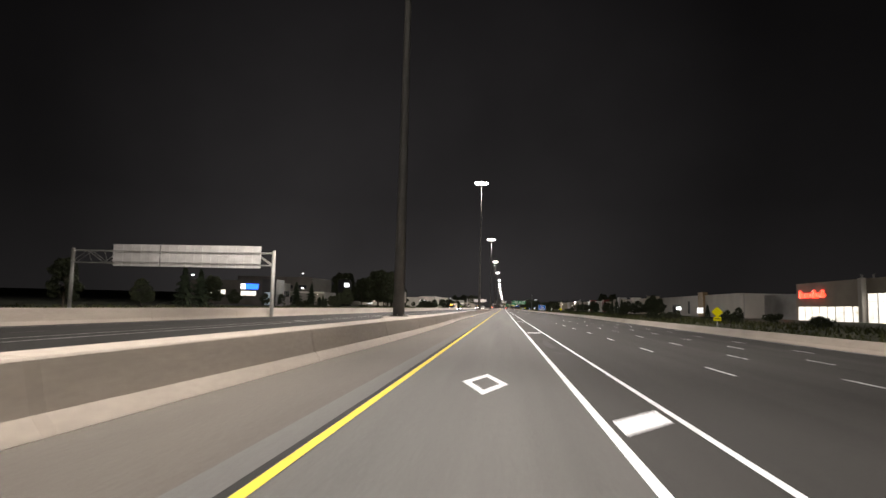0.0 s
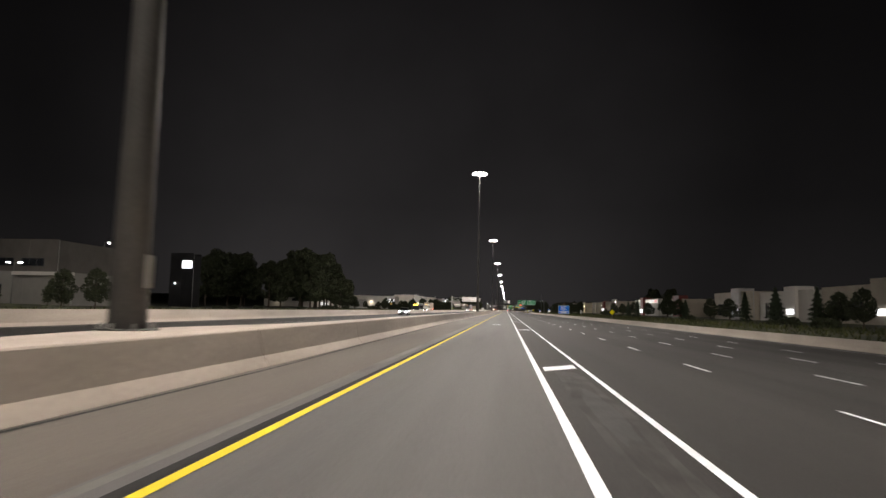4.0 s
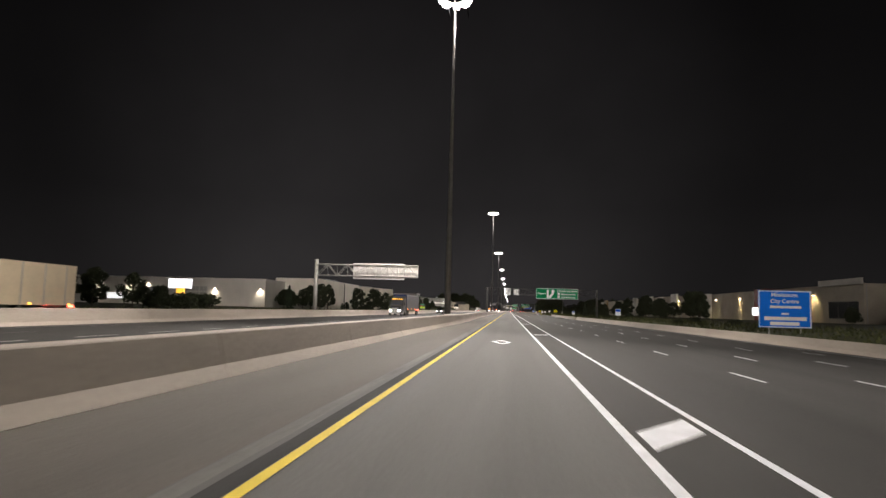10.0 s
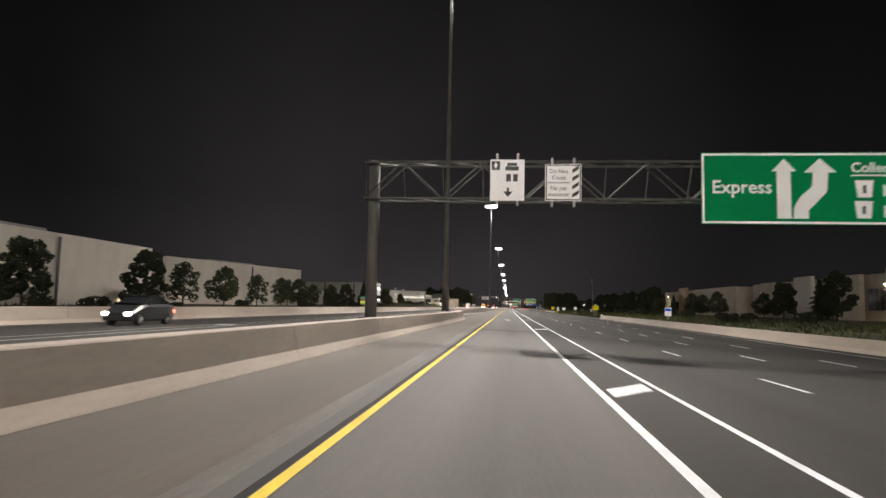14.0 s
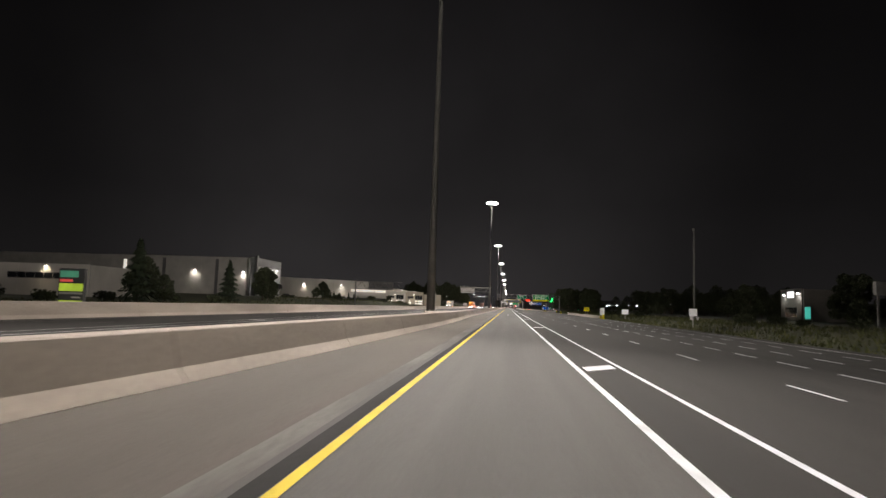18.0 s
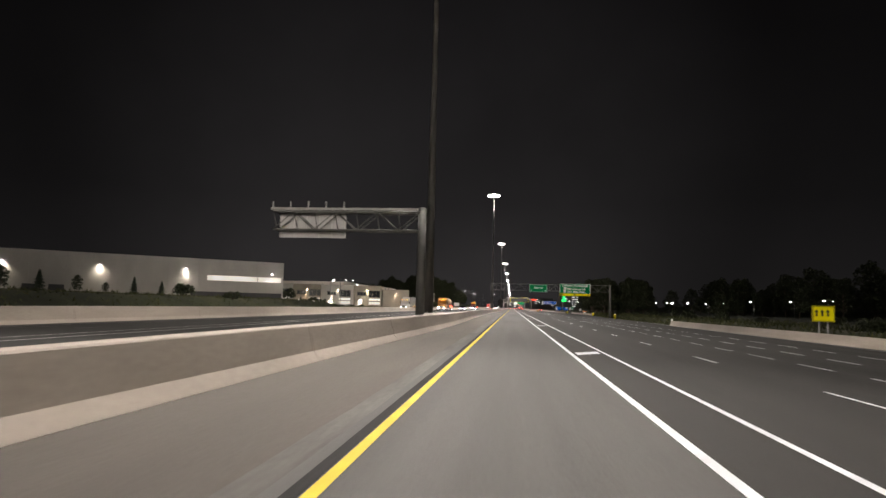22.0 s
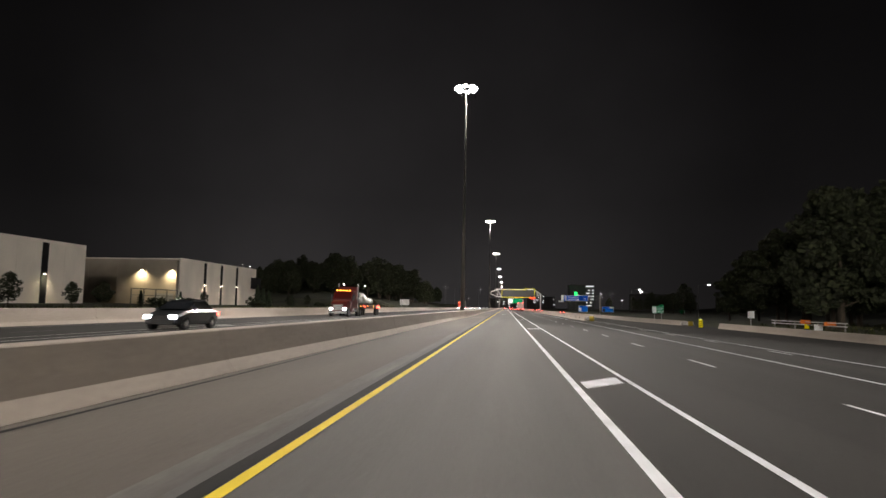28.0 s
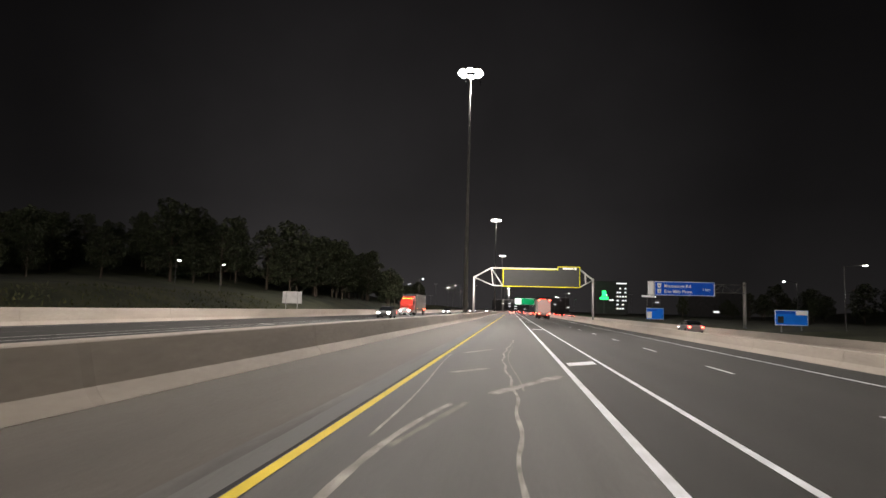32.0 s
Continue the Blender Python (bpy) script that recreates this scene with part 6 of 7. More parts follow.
def lorry(x, y, heading, cab, label, load="box", load_mat=None, length=13.5, head=None):
    t = thing("lorry", label, "truck", (x, y, zr(x)), "lorries on the motorway", rz=heading)
    m = PAINT[cab]
    part("hood", Build().loft([section(.75, .55, 1.5, .2, -1.9), section(.95, .5, 1.75, .2, -1.4), section(1.05, .5, 1.95, .1, 0)]), m, t)
    part("cab", Build().loft([section(1.15, .5, 2.1, .1, -.02), section(1.15, .5, 3.0, .15, .55), section(1.2, .5, 3.15, .15, 1.6), section(1.2, .5, 3.6, .15, 2.8), section(1.2, .5, 3.6, .15, 3.2)]), m, t)
    part("windscreen", Build().add([(-1.0, -.0, 2.12), (1.0, -.0, 2.12), (.95, .5, 2.92), (-.95, .5, 2.92)], [(0, 1, 2, 3)]).add([(-1.0, .02, 2.1), (1.0, .02, 2.1), (.95, .52, 2.9), (-.95, .52, 2.9)], [(3, 2, 1, 0)]), GLASS, t)
    part("grille", bx(-.55, .55, -1.97, -1.88, .7, 1.4), CHROME, t)
    part("bumper", bx(-1.1, 1.1, -2.0, -1.8, .35, .62), CHROME, t)
    for sx in (-1, 1):
        part("headlight", bx(min(sx * .62, sx * .95), max(sx * .62, sx * .95), -1.93, -1.7, .78, 1.02), head or G_HEAD, t, "glowing headlight")
        part("exhaust_stack", Build().tube((sx * 1.22, 3.0, 1.0), (sx * 1.22, 3.0, 4.0), .08, n=8), CHROME, t)
        part("mirror", bx(min(sx * 1.25, sx * 1.45), max(sx * 1.25, sx * 1.45), .2, .35, 1.9, 2.6), S_BLACK, t)
        part("fuel_tank", Build().tube((sx * 1.0, .8, .75), (sx * 1.0, 2.4, .75), .3, n=12), CHROME, t)
        for wy in (-1.0, 3.6, 4.8, length + 2.2, length + 3.4):
            wheel(t, sx * 1.0, wy, .5, .3)
    for i in range(5):
        part("marker_light", bx(-.85 + .38 * i, -.67 + .38 * i, .5, .58, 3.05, 3.15), G_AMBER, t, "glowing amber marker")
    y0, y1 = 3.7, 4.2 + length
    lm = load_mat or PAINT["white"]
    if load == "box":
        part("trailer_box", bx(-1.28, 1.28, y0, y1, 1.15, 4.0), lm, t, "boxy trailer body")
        for i in range(6):
            yy = y0 + (y1 - y0) * (i + .5) / 6
            for sx in (-1.30, 1.28):
                part("side_post", bx(sx, sx + .02, yy - .05, yy + .05, 1.2, 3.95), STEEL, t)
    elif load == "tank":
        rings = []
        for yy, r in ((y0, .55), (y0 + .25, 1.0), (y0 + .8, 1.15), (y1 - .8, 1.15), (y1 - .25, 1.0), (y1, .55)):
            rings.append([(r * 1.05 * math.cos(2 * math.pi * i / 20), yy, 2.45 + r * math.sin(2 * math.pi * i / 20)) for i in range(20)])
        part("tank", Build().loft(rings), lm, t, "rounded tank body", smooth=True)
        for i in range(4):
            part("tank_hoop", Build().tube((0, y0 + 2.2 + 3 * i, 2.45), (0, y0 + 2.32 + 3 * i, 2.45), 1.23, n=20), STEEL, t)
        part("catwalk", bx(-.3, .3, y0 + 1.0, y1 - 1.0, 3.6, 3.68), STEEL, t)
    else:
        part("deck", bx(-1.28, 1.28, y0, y1, 1.2, 1.4), STEEL_D, t)
        for a, c, r in ((.4, 6.0, .62), (4.3, 6.6, .78), (7.0, 11.8, .50)):
            rings = [[(r * k * math.cos(2 * math.pi * i / 16), y0 + yy, 1.42 + r + r * k * math.sin(2 * math.pi * i / 16)) for i in range(16)] for yy, k in ((a, .55), (a + .12, .9), (a + .35, 1), (c - .35, 1), (c - .12, .9), (c, .55))]
            part("cargo", Build().loft(rings), lm, t, "pale rounded cylinder", smooth=True)
        for yy, r in ((1.4, .64), (3.4, .64), (8.4, .52), (10.6, .52)):
            part("strap", Build().tube((0, y0 + yy, 1.40 + r), (0, y0 + yy + .08, 1.40 + r), r, n=16), S_BLACK, t)
    part("chassis", bx(-.45, .45, 2.6, y1 - .1, .85, 1.12), STEEL_D, t)
    for i in range(4):
        for sx in (-1.31, 1.29):
            yy = y0 + .6 + (y1 - y0 - 1.2) * i / 3
            part("side_marker", bx(sx, sx + .02, yy - .08, yy + .08, 1.18, 1.28), G_AMBER, t)
    for sx in (-1, 1):
        part("tail_light", bx(min(sx * .8, sx * 1.2), max(sx * .8, sx * 1.2), y1, y1 + .04, 1.0, 1.2), G_TAIL, t, "glowing red tail light")
        part("rear_marker", bx(min(sx * .9, sx * 1.2), max(sx * .9, sx * 1.2), y1, y1 + .03, 3.8, 3.95) if load == "box" else bx(min(sx * .9, sx * 1.2), max(sx * .9, sx * 1.2), y1 - .2, y1 - .1, 1.3, 1.42), G_TAIL, t)
    return t


lorry(-17.5, 1036.5, 0, "orange", "orange tanker lorry with glowing headlights", "tank", TANK, 11.5)
lorry(-31.0, 1055.5, 0, "white", "white lorry with a box trailer", "box", PAINT["white"], 13)
car(-14.2, 1069, 0, "black", "dark car with bright headlights", G_HEADC)
car(-14.3, 1132.5, 0, "black", "black car with dazzling cool headlights", G_HEADC)
car(-13.8, 1338, 0, "grey", "grey car with warm headlights")
lorry(-31.0, 418.4, 0, "white", "cream box lorry with amber cab lights", "box", PAINT["cream"], 12)
car(-31.0, 430.4, 0, "white", "white car with headlights on")
lorry(-19.0, 508.7, 0, "black", "dark lorry with a blue box trailer", "box", PAINT["blue"], 16)
car(-18.9, 583.8, 0, "black", "dark van with warm headlights", suv=True)
car(-17.5, 279.0, 0, "silver", "silver car with cool headlights", G_HEADC)
lorry(-17.5, 1176.0, 0, "maroon", "dark red lorry with amber lights carrying pale cylinders", "flat", PAINT["white"], 12.5, G_HEADC)
lorry(-17.5, 1375.0, 0, "red", "red lorry with a dark trailer", "box", PAINT["black"], 13)
for i, (x, y) in enumerate(((-14.5, 1420), (-18, 1455), (-14.2, 1520), (-18, 1600), (-14.5, 1680), (-18.2, 1740))):
    car(x, y, 0, ("grey", "white", "black")[i % 3], "oncoming car far off with headlights on", (G_HEAD, G_HEADC)[i % 2])


def bus(x, y, label):
    """A city bus whose front looks along local -y."""
    t = thing("bus", label, "bus", (x, y, zr(x)), "buses on the collector road")
    st = [(0.0, 1.18, .45, 2.95), (0.12, 1.26, .35, 3.05), (9.9, 1.27, .35, 3.1), (10.2, 1.2, .45, 3.0)]
    part("body", Build().loft([section(w, a, c, .2, yy) for yy, w, a, c in st]), PAINT["black"], t)
    part("windscreen", bx(-1.05, 1.05, -.04, .02, 1.15, 2.35), GLASS, t, "dark windscreen")
    part("destination_display", bx(-.85, .85, -.06, .02, 2.5, 2.85), G_AMBER, t, "glowing amber display")
    for sx in (-1.285, 1.265):
        for i in range(6):
            part("side_window", bx(sx, sx + .02, .7 + 1.55 * i, 2.1 + 1.55 * i, 1.35, 2.45), GLASS, t)
        part("skirt_stripe", bx(sx, sx + .02, .5, 9.8, .75, 1.15), PAINT["silver"], t, "pale stripe")
    for sx in (-1, 1):
        part("headlight", bx(min(sx * .7, sx * 1.02), max(sx * .7, sx * 1.02), -.05, .05, .60, .95), G_HEAD, t, "glowing headlight")
        part("tail_light", bx(min(sx * .8, sx * 1.1), max(sx * .8, sx * 1.1), 10.16, 10.23, .9, 1.2), G_TAIL, t, "red tail light")
        part("mirror", bx(min(sx * 1.3, sx * 1.5), max(sx * 1.3, sx * 1.5), -.2, -.05, 1.9, 2.4), S_BLACK, t)
        for wy in (2.4, 7.7):
            wheel(t, sx * 1.1, wy, .48, .3)
    part("roof_unit", bx(-.8, .8, 6.2, 9.0, 3.1, 3.35, top=(.1, .1)), PAINT["grey"], t)
    part("bumper", bx(-1.2, 1.2, -.08, .0, .35, .58), S_BLACK, t)
    return t


bus(-28.5, 370.9, "dark city bus with an amber display and headlights")
# scraps on the inner shoulder


def scrap(x, y, w, l, h, material, label, seed):
    r_ = random.Random(seed)
    n = 9
    rings = []
    for k in (0.0, 0.45, 1.0):
        rings.append([(w * (1 - .55 * k) * (.75 + .5 * r_.random()) * math.cos(2 * math.pi * i / n), l * (1 - .55 * k) * (.75 + .5 * r_.random()) * math.sin(2 * math.pi * i / n), h * k * (.7 + .5 * r_.random())) for i in range(n)])
    t = tagged(new("litter", Build().loft(rings).mesh("litter", material)), label, "litter")
    t.location = (x, y, zr(x) + 0.006)
    return t


scrap(-2.47, 90.8, 0.15, 0.20, 0.09, YELLOW, "small crumpled yellow scrap on the shoulder", 3)
scrap(-2.53, 1228.5, 0.075, 0.14, 0.05, DASH_OPP, "small pale scrap at the foot of the median barrier", 5)
# traffic ahead
lorry(8.6, 1408.0, 180, "red", "lorry with a pale square trailer end and red lights", "box", PAINT["brick"], 13.5)
for x, y, p, s_ in ((6.4, 1440, "grey", True), (9.9, 1420, "black", False), (2.0, 1475, "white", False), (1.8, 1510, "grey", True), (9.9, 1470, "red", False), (6.2, 1530, "black", True), (10.2, 1550, "silver", False), (2.1, 1590, "grey", False), (6.4, 1610, "red", True), (9.8, 1640, "black", False), (2.0, 1665, "silver", True), (6.3, 1720, "grey", False), (10.0, 1740, "white", False)):
    car(x, y, 180, p, "car driving ahead with red tail lights on", suv=s_)
for x, y, p in ((18.8, 1478, "black"), (22.6, 1484, "grey"), (19.2, 1540, "silver"), (22.8, 1566, "red")):
    car(x, y, 180, p, "car far ahead on the collector road with red tail lights")
car(22.0, 1333, 180, "grey", "grey car with red tail lights on the collector road")

# ---------------- trees ----------------


def leaf_cloud(blobs, count, size, seed, flat_=0.0):
    rnd = np.random.RandomState(seed)
    b = Build()
    wts = np.array([r[0] * r[1] * r[2] for _, r in blobs]) ** 0.67
    wts = wts / wts.sum()
    pick = rnd.choice(len(blobs), count, p=wts)
    for i in pick:
        c, r = blobs[i]
        d = rnd.normal(size=3)
        d /= np.linalg.norm(d)
        k = 0.55 + 0.5 * rnd.rand() ** 0.6
        p = np.array(c) + d * np.array(r) * k
        n = d + rnd.normal(size=3) * 0.8
        n /= np.linalg.norm(n)
        s = np.cross(n, rnd.normal(size=3))
        s /= np.linalg.norm(s)
        t = np.cross(n, s)
        z = size * (0.55 + 0.9 * rnd.rand())
        s, t = s * z, t * z * 0.7
        q = n * z * 0.25
        b.add([p - s, p - t + q, p + s, p + t + q], [(0, 1, 2, 3)])
    return b


def deciduous(seed, h, spread, trunk_h, name_label, count=1500, size=0.32):
    rnd = random.Random(seed)
    t = thing("tree", name_label, "tree", group="roadside trees")
    tr = Build()
    tr.tube((0, 0, -0.4), (0.05, 0.05, trunk_h), 0.045 * h * .5, 0.03 * h * .5, 8)
    tr.tube((0.05, 0.05, trunk_h), (0.1, -0.1, h * .85), 0.03 * h * .5, 0.006 * h, 7)
    blobs = []
    for i in range(19):
        w = 2 * math.pi * (i * 0.382 + 0.08 * rnd.random())
        k = (i + 0.5) / 19
        zz = trunk_h * 0.95 + (h * 0.93 - trunk_h * 0.95) * k
        env = (0.45 + 0.55 * math.sin(math.pi * min(1.0, k * 0.85 + 0.18))) * (1.0 if k < 0.7 else 1.0 - 1.6 * (k - 0.7))
        rr = spread * env * (0.35 + 0.5 * rnd.random())
        e = (rr * math.cos(w), rr * math.sin(w), zz)
        tr.tube((0.05, 0, max(trunk_h * .8, zz - rr * .8)), e, 0.010 * h * .6, 0.003 * h, 6)
        s = spread * (0.19 + 0.17 * rnd.random())
        blobs.append((e, (s, s, s * (0.65 + 0.35 * rnd.random()))))
    blobs.append(((0, 0, h * 0.93), (spread * .2, spread * .2, h * .07)))
    part("trunk", tr, BARK, t)
    part("crown", leaf_cloud(blobs, count, size, seed), LEAF, t)
    return t


def conifer(seed, h, spread, count=1300):
    rnd = np.random.RandomState(seed)
    t = thing("conifer", "dark narrow conifer with drooping branches on the verge", "tree", group="roadside conifers")
    part("trunk", Build().tube((0, 0, -0.4), (0, 0, h * .97), 0.022 * h, 0.004 * h, 8), BARK, t)
    b = Build()
    for i in range(count):
        k = rnd.rand() ** 0.8
        z = h * (0.06 + 0.93 * k)
        r = spread * (1 - k) ** 0.9 * (0.35 + 0.7 * rnd.rand()) * (0.8 + 0.35 * math.sin(z * 5.5))
        w = rnd.rand() * 2 * math.pi
        c = np.array((r * math.cos(w), r * math.sin(w), z - r * .25))
        o = np.array((math.cos(w), math.sin(w), -0.45 + 0.3 * rnd.randn()))
        s = np.array((-math.sin(w), math.cos(w), 0.3 * rnd.randn()))
        a = 0.20 + 0.18 * rnd.rand() + 0.012 * h
        b.add([c - o * a, c - s * a * .5, c + o * a, c + s * a * .5], [(0, 1, 2, 3)])
    part("needles", b, LEAF_D, t)
    return t


def shrub(seed, label="low dark green shrub"):
    rnd = random.Random(seed)
    t = thing("shrub", label, "shrub", group="shrubs")
    st = Build()
    blobs = []
    for i in range(6):
        w = 2 * math.pi * i / 6 + rnd.random()
        e = (0.7 * math.cos(w), 0.7 * math.sin(w), 0.55 + 0.5 * rnd.random())
        st.tube((0, 0, -0.2), e, 0.03, 0.012, 5)
        blobs.append((e, (0.55, 0.55, 0.42)))
    part("stem_cluster", st, BARK, t)
    part("foliage", leaf_cloud(blobs, 420, 0.14, seed), LEAF, t)
    return t


D = [deciduous(21, 7.0, 2.6, 1.6, "young leafy tree with an open crown", 1900, 0.17), deciduous(22, 8.0, 3.4, 1.8, "broad leafy tree with a dark crown", 2900, 0.20),
     deciduous(23, 11.0, 4.6, 2.4, "large leafy tree with a dense dark crown", 5200, 0.245), deciduous(24, 9.5, 3.0, 2.2, "tall leafy tree with gaps in its crown", 3300, 0.22)]
F = [conifer(31, 8.0, 2.7, 1900), conifer(32, 10.0, 3.3, 2600)]
S = [shrub(41), shrub(42)]
for o in D + F + S:
    o.location = (-300, -400, 0)
_first = {}


def plant(src, x, y, s, rz=None):
    m = pose(x, y, ground_z(x, y) - 0.05, 0, 0, random.random() * 360 if rz is None else rz) @ Matrix.Diagonal((s * (0.9 + .2 * random.random()), s * (0.9 + .2 * random.random()), s, 1))
    if src.name not in _first:
        _first[src.name] = True
        src.matrix_basis = m
        return src
    return copy_thing(src, m @ Matrix.Diagonal((1 / src.scale.x, 1 / src.scale.y, 1 / src.scale.z, 1)))


random.seed(77)
KIND = {"a": (D[0], 7.0), "b": (D[1], 8.0), "c": (D[2], 11.0), "d": (D[3], 9.5), "f": (F[0], 8.0), "g": (F[1], 10.0)}


def grove(*rows):
    """Each row: kind, x, y, height of the top over the road."""
    for k, x, y, top in rows:
        src, h = KIND[k]
        plant(src, x, y, (top - ground_z(x, y)) / h)


# left verge: conifers and broad trees before the shops
grove(("f", -60, 118, 8.3), ("f", -60, 124.5, 7.9), ("c", -62, 134, 6.9), ("c", -66, 141, 6.2), ("b", -64, 150, 4.5), ("b", -58, 100, 5), ("c", -60, 84, 7), ("c", -64, 66, 7.5), ("d", -56, 50, 7), ("b", -63, 168, 4), ("a", -62, 178, 4), ("g", -62, 191, 7.8))
grove(("g", -60, 200, 7.7), ("f", -58, 203, 3.7), ("f", -58, 206.5, 4.1), ("f", -58, 210, 3.4), ("a", -58, 216, 4.3), ("b", -58, 221, 4.4), ("b", -60, 226, 3.6), ("b", -61, 240, 6.0), ("a", -73.2, 253.0, 3.9), ("a", -70.6, 253.4, 3.2), ("b", -60, 246, 6.5), ("c", -64, 262, 8), ("c", -82, 386, 18), ("c", -84, 379, 17), ("c", -88, 338, 15), ("c", -90, 350, 18.5), ("d", -92, 362, 19.0), ("c", -92, 373, 19.5), ("c", -96, 385, 20))
# tall wood beside the collector road
grove(("c", -70, 384, 19.5), ("c", -76, 390, 22.6), ("c", -71, 395, 20.7), ("d", -78, 399, 23.2), ("c", -72, 403, 21.7), ("c", -76, 409, 22.7), ("d", -72, 413, 22.0), ("c", -75, 419, 23.4), ("c", -74, 426, 19.8), ("d", -74, 433, 16.8), ("b", -76, 440, 13.4), ("c", -66, 420, 13), ("c", -64, 404, 12), ("b", -70, 442, 9.0), ("b", -74, 450, 8.6), ("a", -68, 446, 5.5), ("a", -72, 456, 5), ("b", -78, 490, 5), ("b", -72, 520, 5), ("b", -82, 530, 5))
# before the white warehouses
grove(("g", -60, 565, 6.9), ("c", -66, 578, 6.0), ("b", -63, 586, 6.6), ("b", -61, 594, 5.0), ("f", -55, 604, 2.5), ("c", -52.3, 615.5, 7.9), ("b", -56, 614, 3.0), ("c", -51.5, 638.5, 8.5), ("a", -52, 650, 7.8), ("b", -52, 665.5, 8.0), ("a", -52, 681, 7.2), ("a", -52.5, 697, 7.3), ("a", -56, 711, 7.4), ("b", -56, 720, 8.0), ("a", -57, 736, 7.0), ("b", -56, 752, 7.5), ("b", -56, 754, 6.0), ("c", -53, 760, 7.9))
grove(("c", -52, 568, 7.5), ("c", -62, 591, 7.8), ("d", -56, 590, 8.3), ("b", -66, 584, 6.0), ("b", -70, 588, 6.5), ("b", -64, 579, 5.0))
# before the halls of the third quarter
grove(("b", -58, 776, 2.6), ("g", -57, 803, 10.2), ("b", -56.2, 803.6, 7.6), ("b", -56, 809, 5), ("g", -63, 849, 10.0), ("c", -59.5, 861, 9.2), ("c", -61, 868, 9.2), ("b", -57, 858, 6.4), ("b", -60, 907, 5.8), ("f", -60, 914, 4.6), ("c", -62, 921, 8.0), ("c", -63, 925.5, 7.7), ("a", -60, 904, 3.7), ("a", -66, 942, 5.4), ("f", -66, 949, 5.2), ("a", -66, 957, 4.9), ("a", -66, 964, 4.0), ("f", -66, 972, 5.2), ("f", -66, 981, 4.8), ("f", -66, 989, 4.3))
grove(("b", -62, 1036, 5.0), ("b", -62, 1042, 5.6), ("f", -72, 1080, 3.4), ("f", -84, 1106, 3.2), ("a", -90, 1116, 3.4), ("a", -76, 1122, 3.2), ("a", -64, 1150, 4.6), ("b", -62, 1164, 4.2), ("a", -64, 1180, 5), ("a", -66, 1195, 4.2), ("b", -68, 1206, 4.6), ("f", -66, 1214, 3.4), ("f", -70, 1236, 3.6), ("a", -68, 1243, 3.8), ("f", -64, 1265, 6.0), ("f", -64, 1269, 5.6), ("f", -64, 1273, 5.1), ("b", -63, 1258, 3.0), ("a", -64, 1290, 4.2), ("f", -66, 1298, 4.4), ("a", -64, 1308, 4.4))
def wood(name, label, spots):
    """Many far trees as one body of trunks and leaves."""
    b = Build()
    vs, fs, ms, o = [], [], [], 0
    for src, x, y, k in spots:
        m = np.array(pose(x, y, ground_z(x, y) - 0.05, 0, 0, random.random() * 360) @ Matrix.Diagonal((k, k * (0.9 + 0.2 * random.random()), k, 1)))
        for i, c in enumerate(src.children):
            n = len(c.data.vertices)
            co = np.empty(n * 3)
            c.data.vertices.foreach_get("co", co)
            faces = [tuple(p.vertices) for p in c.data.polygons]
            if "crown" in c.name:
                faces = faces[:len(faces) * 2 // 5]
                n = len(faces) * 4
            co = co.reshape(-1, 3)[:n] @ m[:3, :3].T + m[:3, 3]
            vs += co.tolist()
            fs += [tuple(q + o for q in p) for p in faces]
            ms += [0 if "trunk" in c.name else 1] * len(faces)
            o += n
    b.v, b.f, b.m = vs, fs, ms
    return tagged(new(name, b.mesh(name, BARK, LEAF)), label, "wood", kind="stuff")


# wooded hill ahead on the left
_sp = []
for i in range(130):
    k = random.random()
    y = 1325 + 240 * k
    x = -98 + 36 * k + random.uniform(-30, 8)
    top = 13.5 + 12.5 * smooth(0.05, 0.45, k) - 2.5 * smooth(0.8, 1.0, k) + random.uniform(-4.5, 1.0)
    _sp.append((random.choice((D[1], D[2], D[2], D[3])), x, y, max(0.7, min(2.2, (top - ground_z(x, y)) / 10.0))))
wood("hill_wood", "dark leafy wood covering the hill beside the motorway", _sp)
grove(("g", -85, 1414, 23.8), ("g", -88, 1420, 21.0))
for i in range(12):
    plant(D[random.choice((1, 2))], -56 - 9 * random.random(), 1548 + 12 * i + 6 * random.random(), 0.9 + 0.5 * random.random())
# right side, before the shops
grove(("f", 50, 155, 3.4), ("b", 46, 124, 2.7), ("b", 46, 130, 2.2), ("b", 50, 201, 5.6), ("b", 48, 206, 5.6), ("b", 51, 212, 5.2), ("b", 52, 218, 7.0), ("b", 48, 223, 5.2), ("b", 48, 231, 4.4), ("b", 48, 241, 5.3), ("b", 48, 247, 5.0), ("g", 48, 253, 5.8), ("g", 49, 270, 6.3), ("g", 50, 287, 6.0), ("b", 50, 296, 5), ("b", 51, 312, 5.4), ("f", 48, 322, 5), ("b", 50, 336, 5.6), ("b", 50, 349, 6.3), ("b", 52, 356, 6.6), ("b", 49, 370, 5), ("g", 50, 392, 6.6), ("f", 48, 398, 5.6))
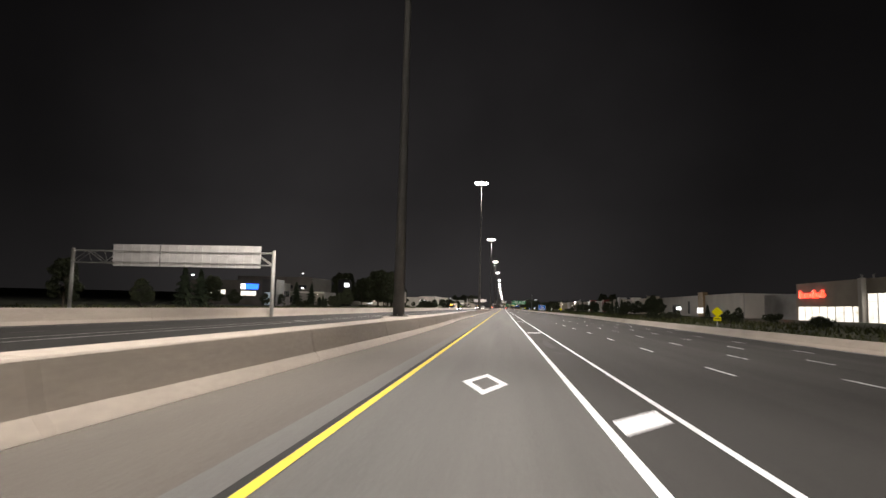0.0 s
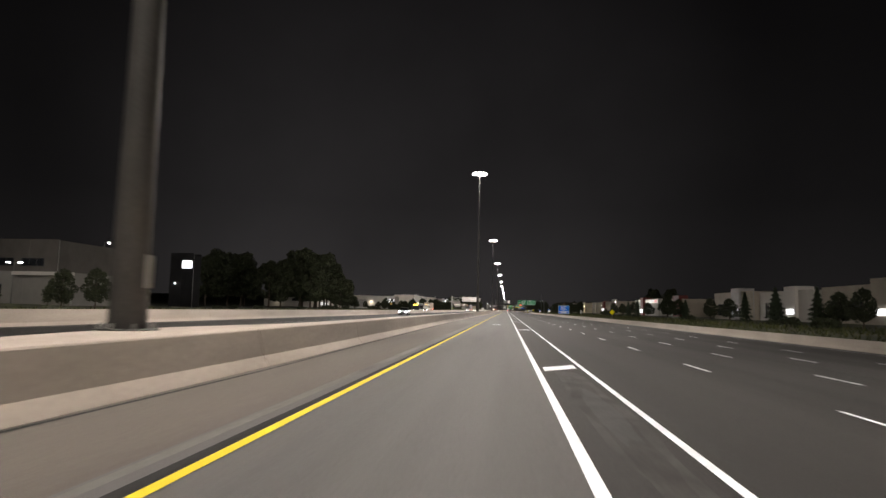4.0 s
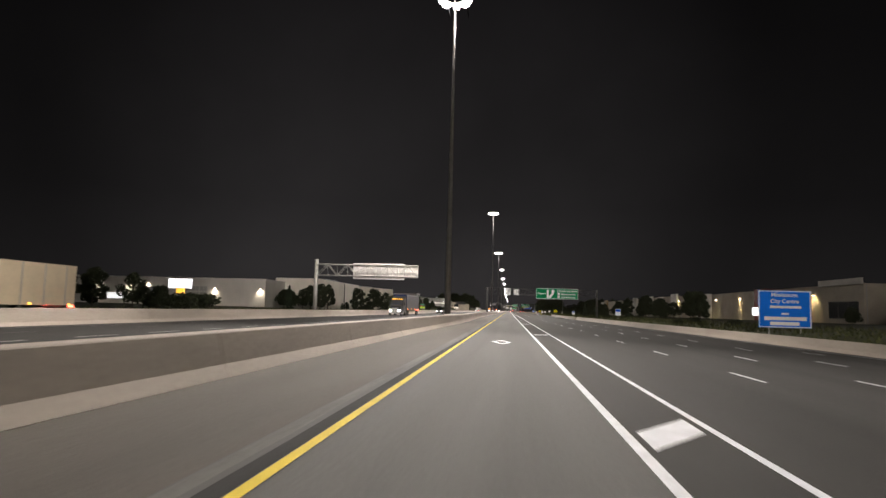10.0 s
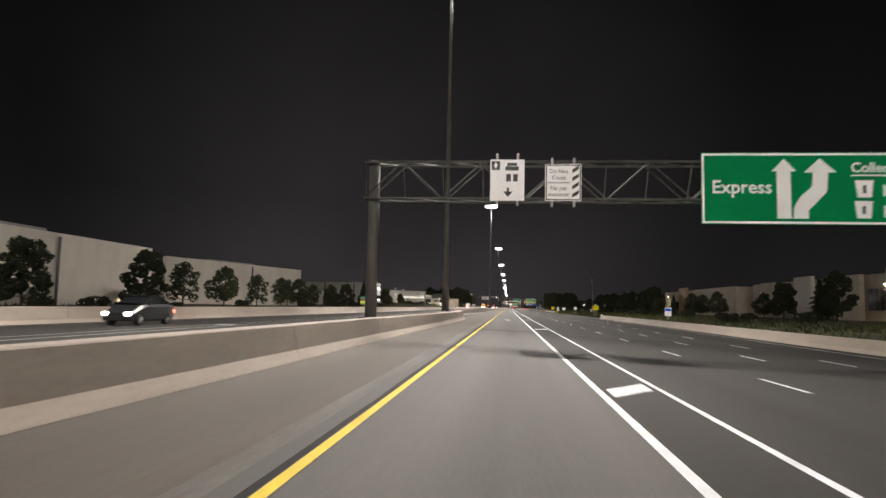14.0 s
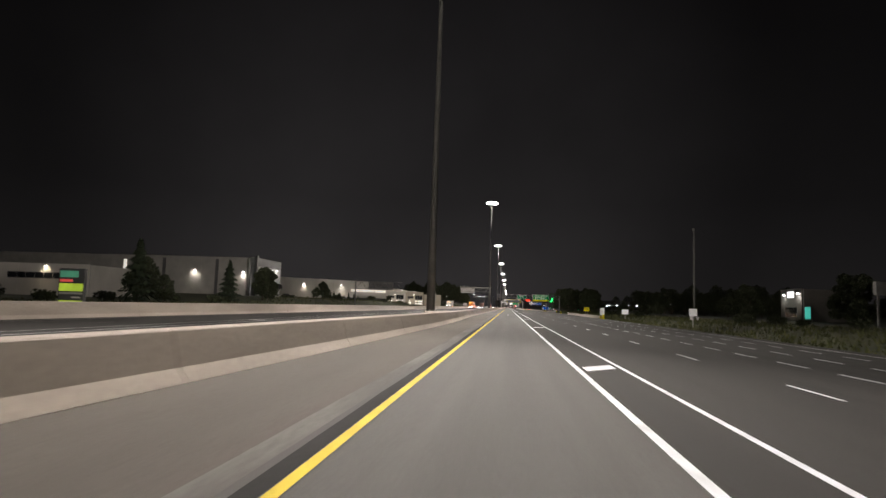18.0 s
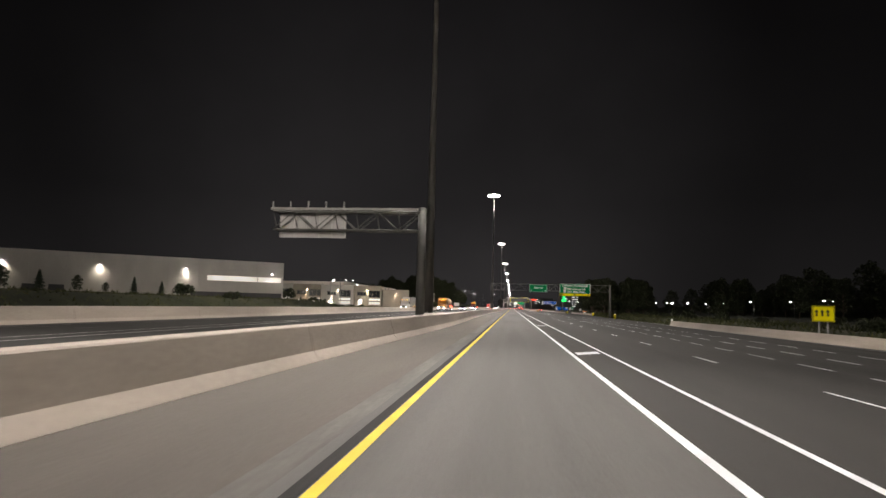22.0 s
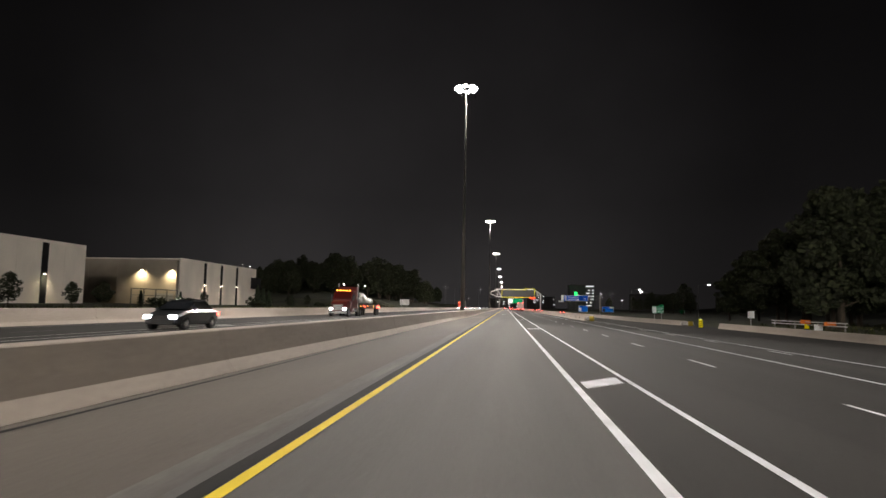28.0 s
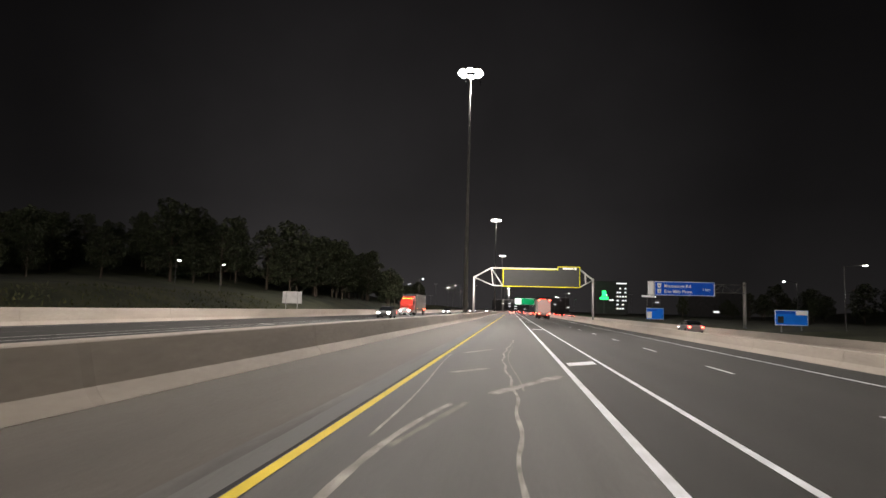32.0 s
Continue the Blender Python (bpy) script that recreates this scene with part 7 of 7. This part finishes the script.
grove(("c", 74, 470, 12.6), ("c", 76, 483, 13.4), ("c", 80, 463, 13.0), ("d", 82, 476, 12.5), ("b", 62, 490, 6.2), ("b", 67, 486, 7.0), ("c", 70, 480, 8.0), ("b", 63, 480, 5.2), ("a", 56, 455, 5.2), ("b", 58, 464, 5.2), ("b", 60, 474, 5), ("b", 58, 486, 4.4), ("b", 54, 494, 3.4), ("c", 48, 556, 7.3), ("c", 49, 562, 7.5), ("b", 44, 572, 4.1), ("b", 42, 561, 3.1), ("b", 48, 590, 6.4), ("b", 49, 597, 6.6), ("b", 48, 607, 7.1), ("g", 50, 630, 7.6), ("b", 48, 618, 5), ("b", 46, 642, 5), ("g", 49, 652, 6.8), ("b", 47, 668, 5), ("b", 46, 690, 5.8), ("b", 47, 704, 5.4), ("b", 48, 716, 6), ("g", 47, 730, 5.6), ("b", 46, 744, 4.8))
grove(("b", 48, 752, 4.2), ("g", 46, 766, 7.0), ("g", 48, 776, 6.6), ("b", 50, 786, 6.6), ("c", 52, 804, 7.6), ("c", 53, 810, 8.0), ("b", 54, 798, 5.4), ("c", 56, 860, 8.2), ("b", 54, 852, 7.0), ("b", 58, 872, 7.6), ("b", 60, 884, 7.0), ("b", 50, 918, 4.4), ("b", 51, 926, 5.0), ("b", 52, 934, 5.0), ("b", 49, 940, 3.6), ("b", 54, 948, 5.0), ("b", 42, 1018, 1.6), ("b", 43, 1024, 1.9), ("b", 41, 1012, 1.2), ("b", 44, 1060, 2.2), ("b", 46, 1046, 2.4))
grove(("c", 50, 773, 9.0), ("c", 53, 779, 9.6), ("c", 47, 769, 7.4), ("c", 48, 612, 7.6), ("c", 50, 624, 7.2), ("c", 48, 645, 7.4), ("c", 47, 660, 6.4), ("b", 48, 575, 5.2), ("c", 46, 582, 6.0), ("c", 45, 540, 6.4), ("c", 47, 548, 7.0))
# dark wood on the rise beyond the ramp
_sp = []
for i in range(110):
    k = random.random()
    y = 900 + 330 * k
    x = random.uniform(79, 128)
    top = min(5.0 + 6.5 * smooth(0.1, 0.5, k) + 0.09 * (x - 66), 14) + random.uniform(-2.5, 0.5)
    _sp.append((random.choice((D[1], D[2], D[2], D[3])), x, y, max(0.55, min(1.7, (top - ground_z(x, y)) / 10.0))))
for i in range(40):
    _sp.append((random.choice((D[1], D[2], D[3])), 62 + 60 * random.random(), 1285 + 260 * random.random(), 0.7 + 0.3 * random.random()))
wood("ramp_wood", "dark leafy wood on the rise behind the ramp", _sp)
for i in range(30):
    plant(D[random.choice((2, 2, 3))], 39.5 + 26 * random.random(), 1168 + 42 * random.random(), 1.2 + 0.35 * random.random())
for i in range(14):
    plant(D[random.choice((1, 3, 2))], 77 + 22 * random.random(), 1090 + 70 * random.random(), 0.55 + 0.3 * random.random())
for x, y, k in ((44, 424, 1.2), (46, 430, 1.4), (45, 437, 1.5), (48, 441, 1.6), (47, 447, 1.4), (43, 418, 1.1), (50, 452, 1.5)):
    plant(S[0], x, y, k)
# shrubs along the banks
for i in range(70):
    y = random.choice((random.uniform(40, 560), random.uniform(590, 830), random.uniform(880, 1110)))
    plant(S[i % 2], lerp_pts(RIGHT_EDGE, y) + random.uniform(8, 22), y, random.uniform(.6, 1.5))
for i in range(60):
    y = random.choice((random.uniform(150, 580), random.uniform(600, 930), random.uniform(870, 1320)))
    plant(S[i % 2], random.uniform(-60, -51), y, random.uniform(.7, 1.7))
plant(S[1], -59, 864, 1.8, 70)
for k, x, y, s_ in ((1, -59, 472, 0.70), (2, -60, 480, 0.56), (1, -58, 487, 0.74), (0, -58, 494, 0.58), (2, 46, 1221, 1.15), (2, 50, 1228, 1.2), (3, 45, 1229, 1.0)):
    plant(D[k], x, y, s_, 50 * k)
for i in range(9):
    plant(S[i % 2], -57 - 2 * (i % 3), 492 + 2.9 * i, 1.7 + 0.25 * (i % 4), 40 * i)
plant(D[0], 51.6, 452.5, 0.80, 15)
plant(D[1], 66.0, 1071, 0.86, 40)
plant(D[0], 63.5, 1066, 0.62, 80)
plant(S[0], 64.0, 1069, 1.9, 10)
plant(S[1], 27.6, 967.5, 0.8, 30)

# ---------------- grass ----------------
rnd = np.random.RandomState(9)
b = Build()
for i in range(64000):
    if i % 3:
        y = rnd.uniform(0, 1200)
        x = lerp_pts(RIGHT_EDGE, y) + 0.9 + 22 * rnd.rand() ** 1.4
    else:
        y = rnd.uniform(60, 1400)
        x = -47.5 - 14 * rnd.rand()
    z = ground_z(x, y)
    hgt = 0.22 + 0.5 * rnd.rand() ** 2
    w, a = 0.06 + 0.09 * rnd.rand(), rnd.rand() * 3.14
    dx, dy = w * math.cos(a), w * math.sin(a)
    lx, ly = 0.2 * rnd.randn(), 0.2 * rnd.randn()
    b.add([(x - dx, y - dy, z - .03), (x + dx, y + dy, z - .03), (x + lx, y + ly, z + hgt)], [(0, 1, 2)])
tagged(new("grass", b.mesh("grass", BLADES)), "rough dry grass tufts on the verge", "grass", kind="stuff")
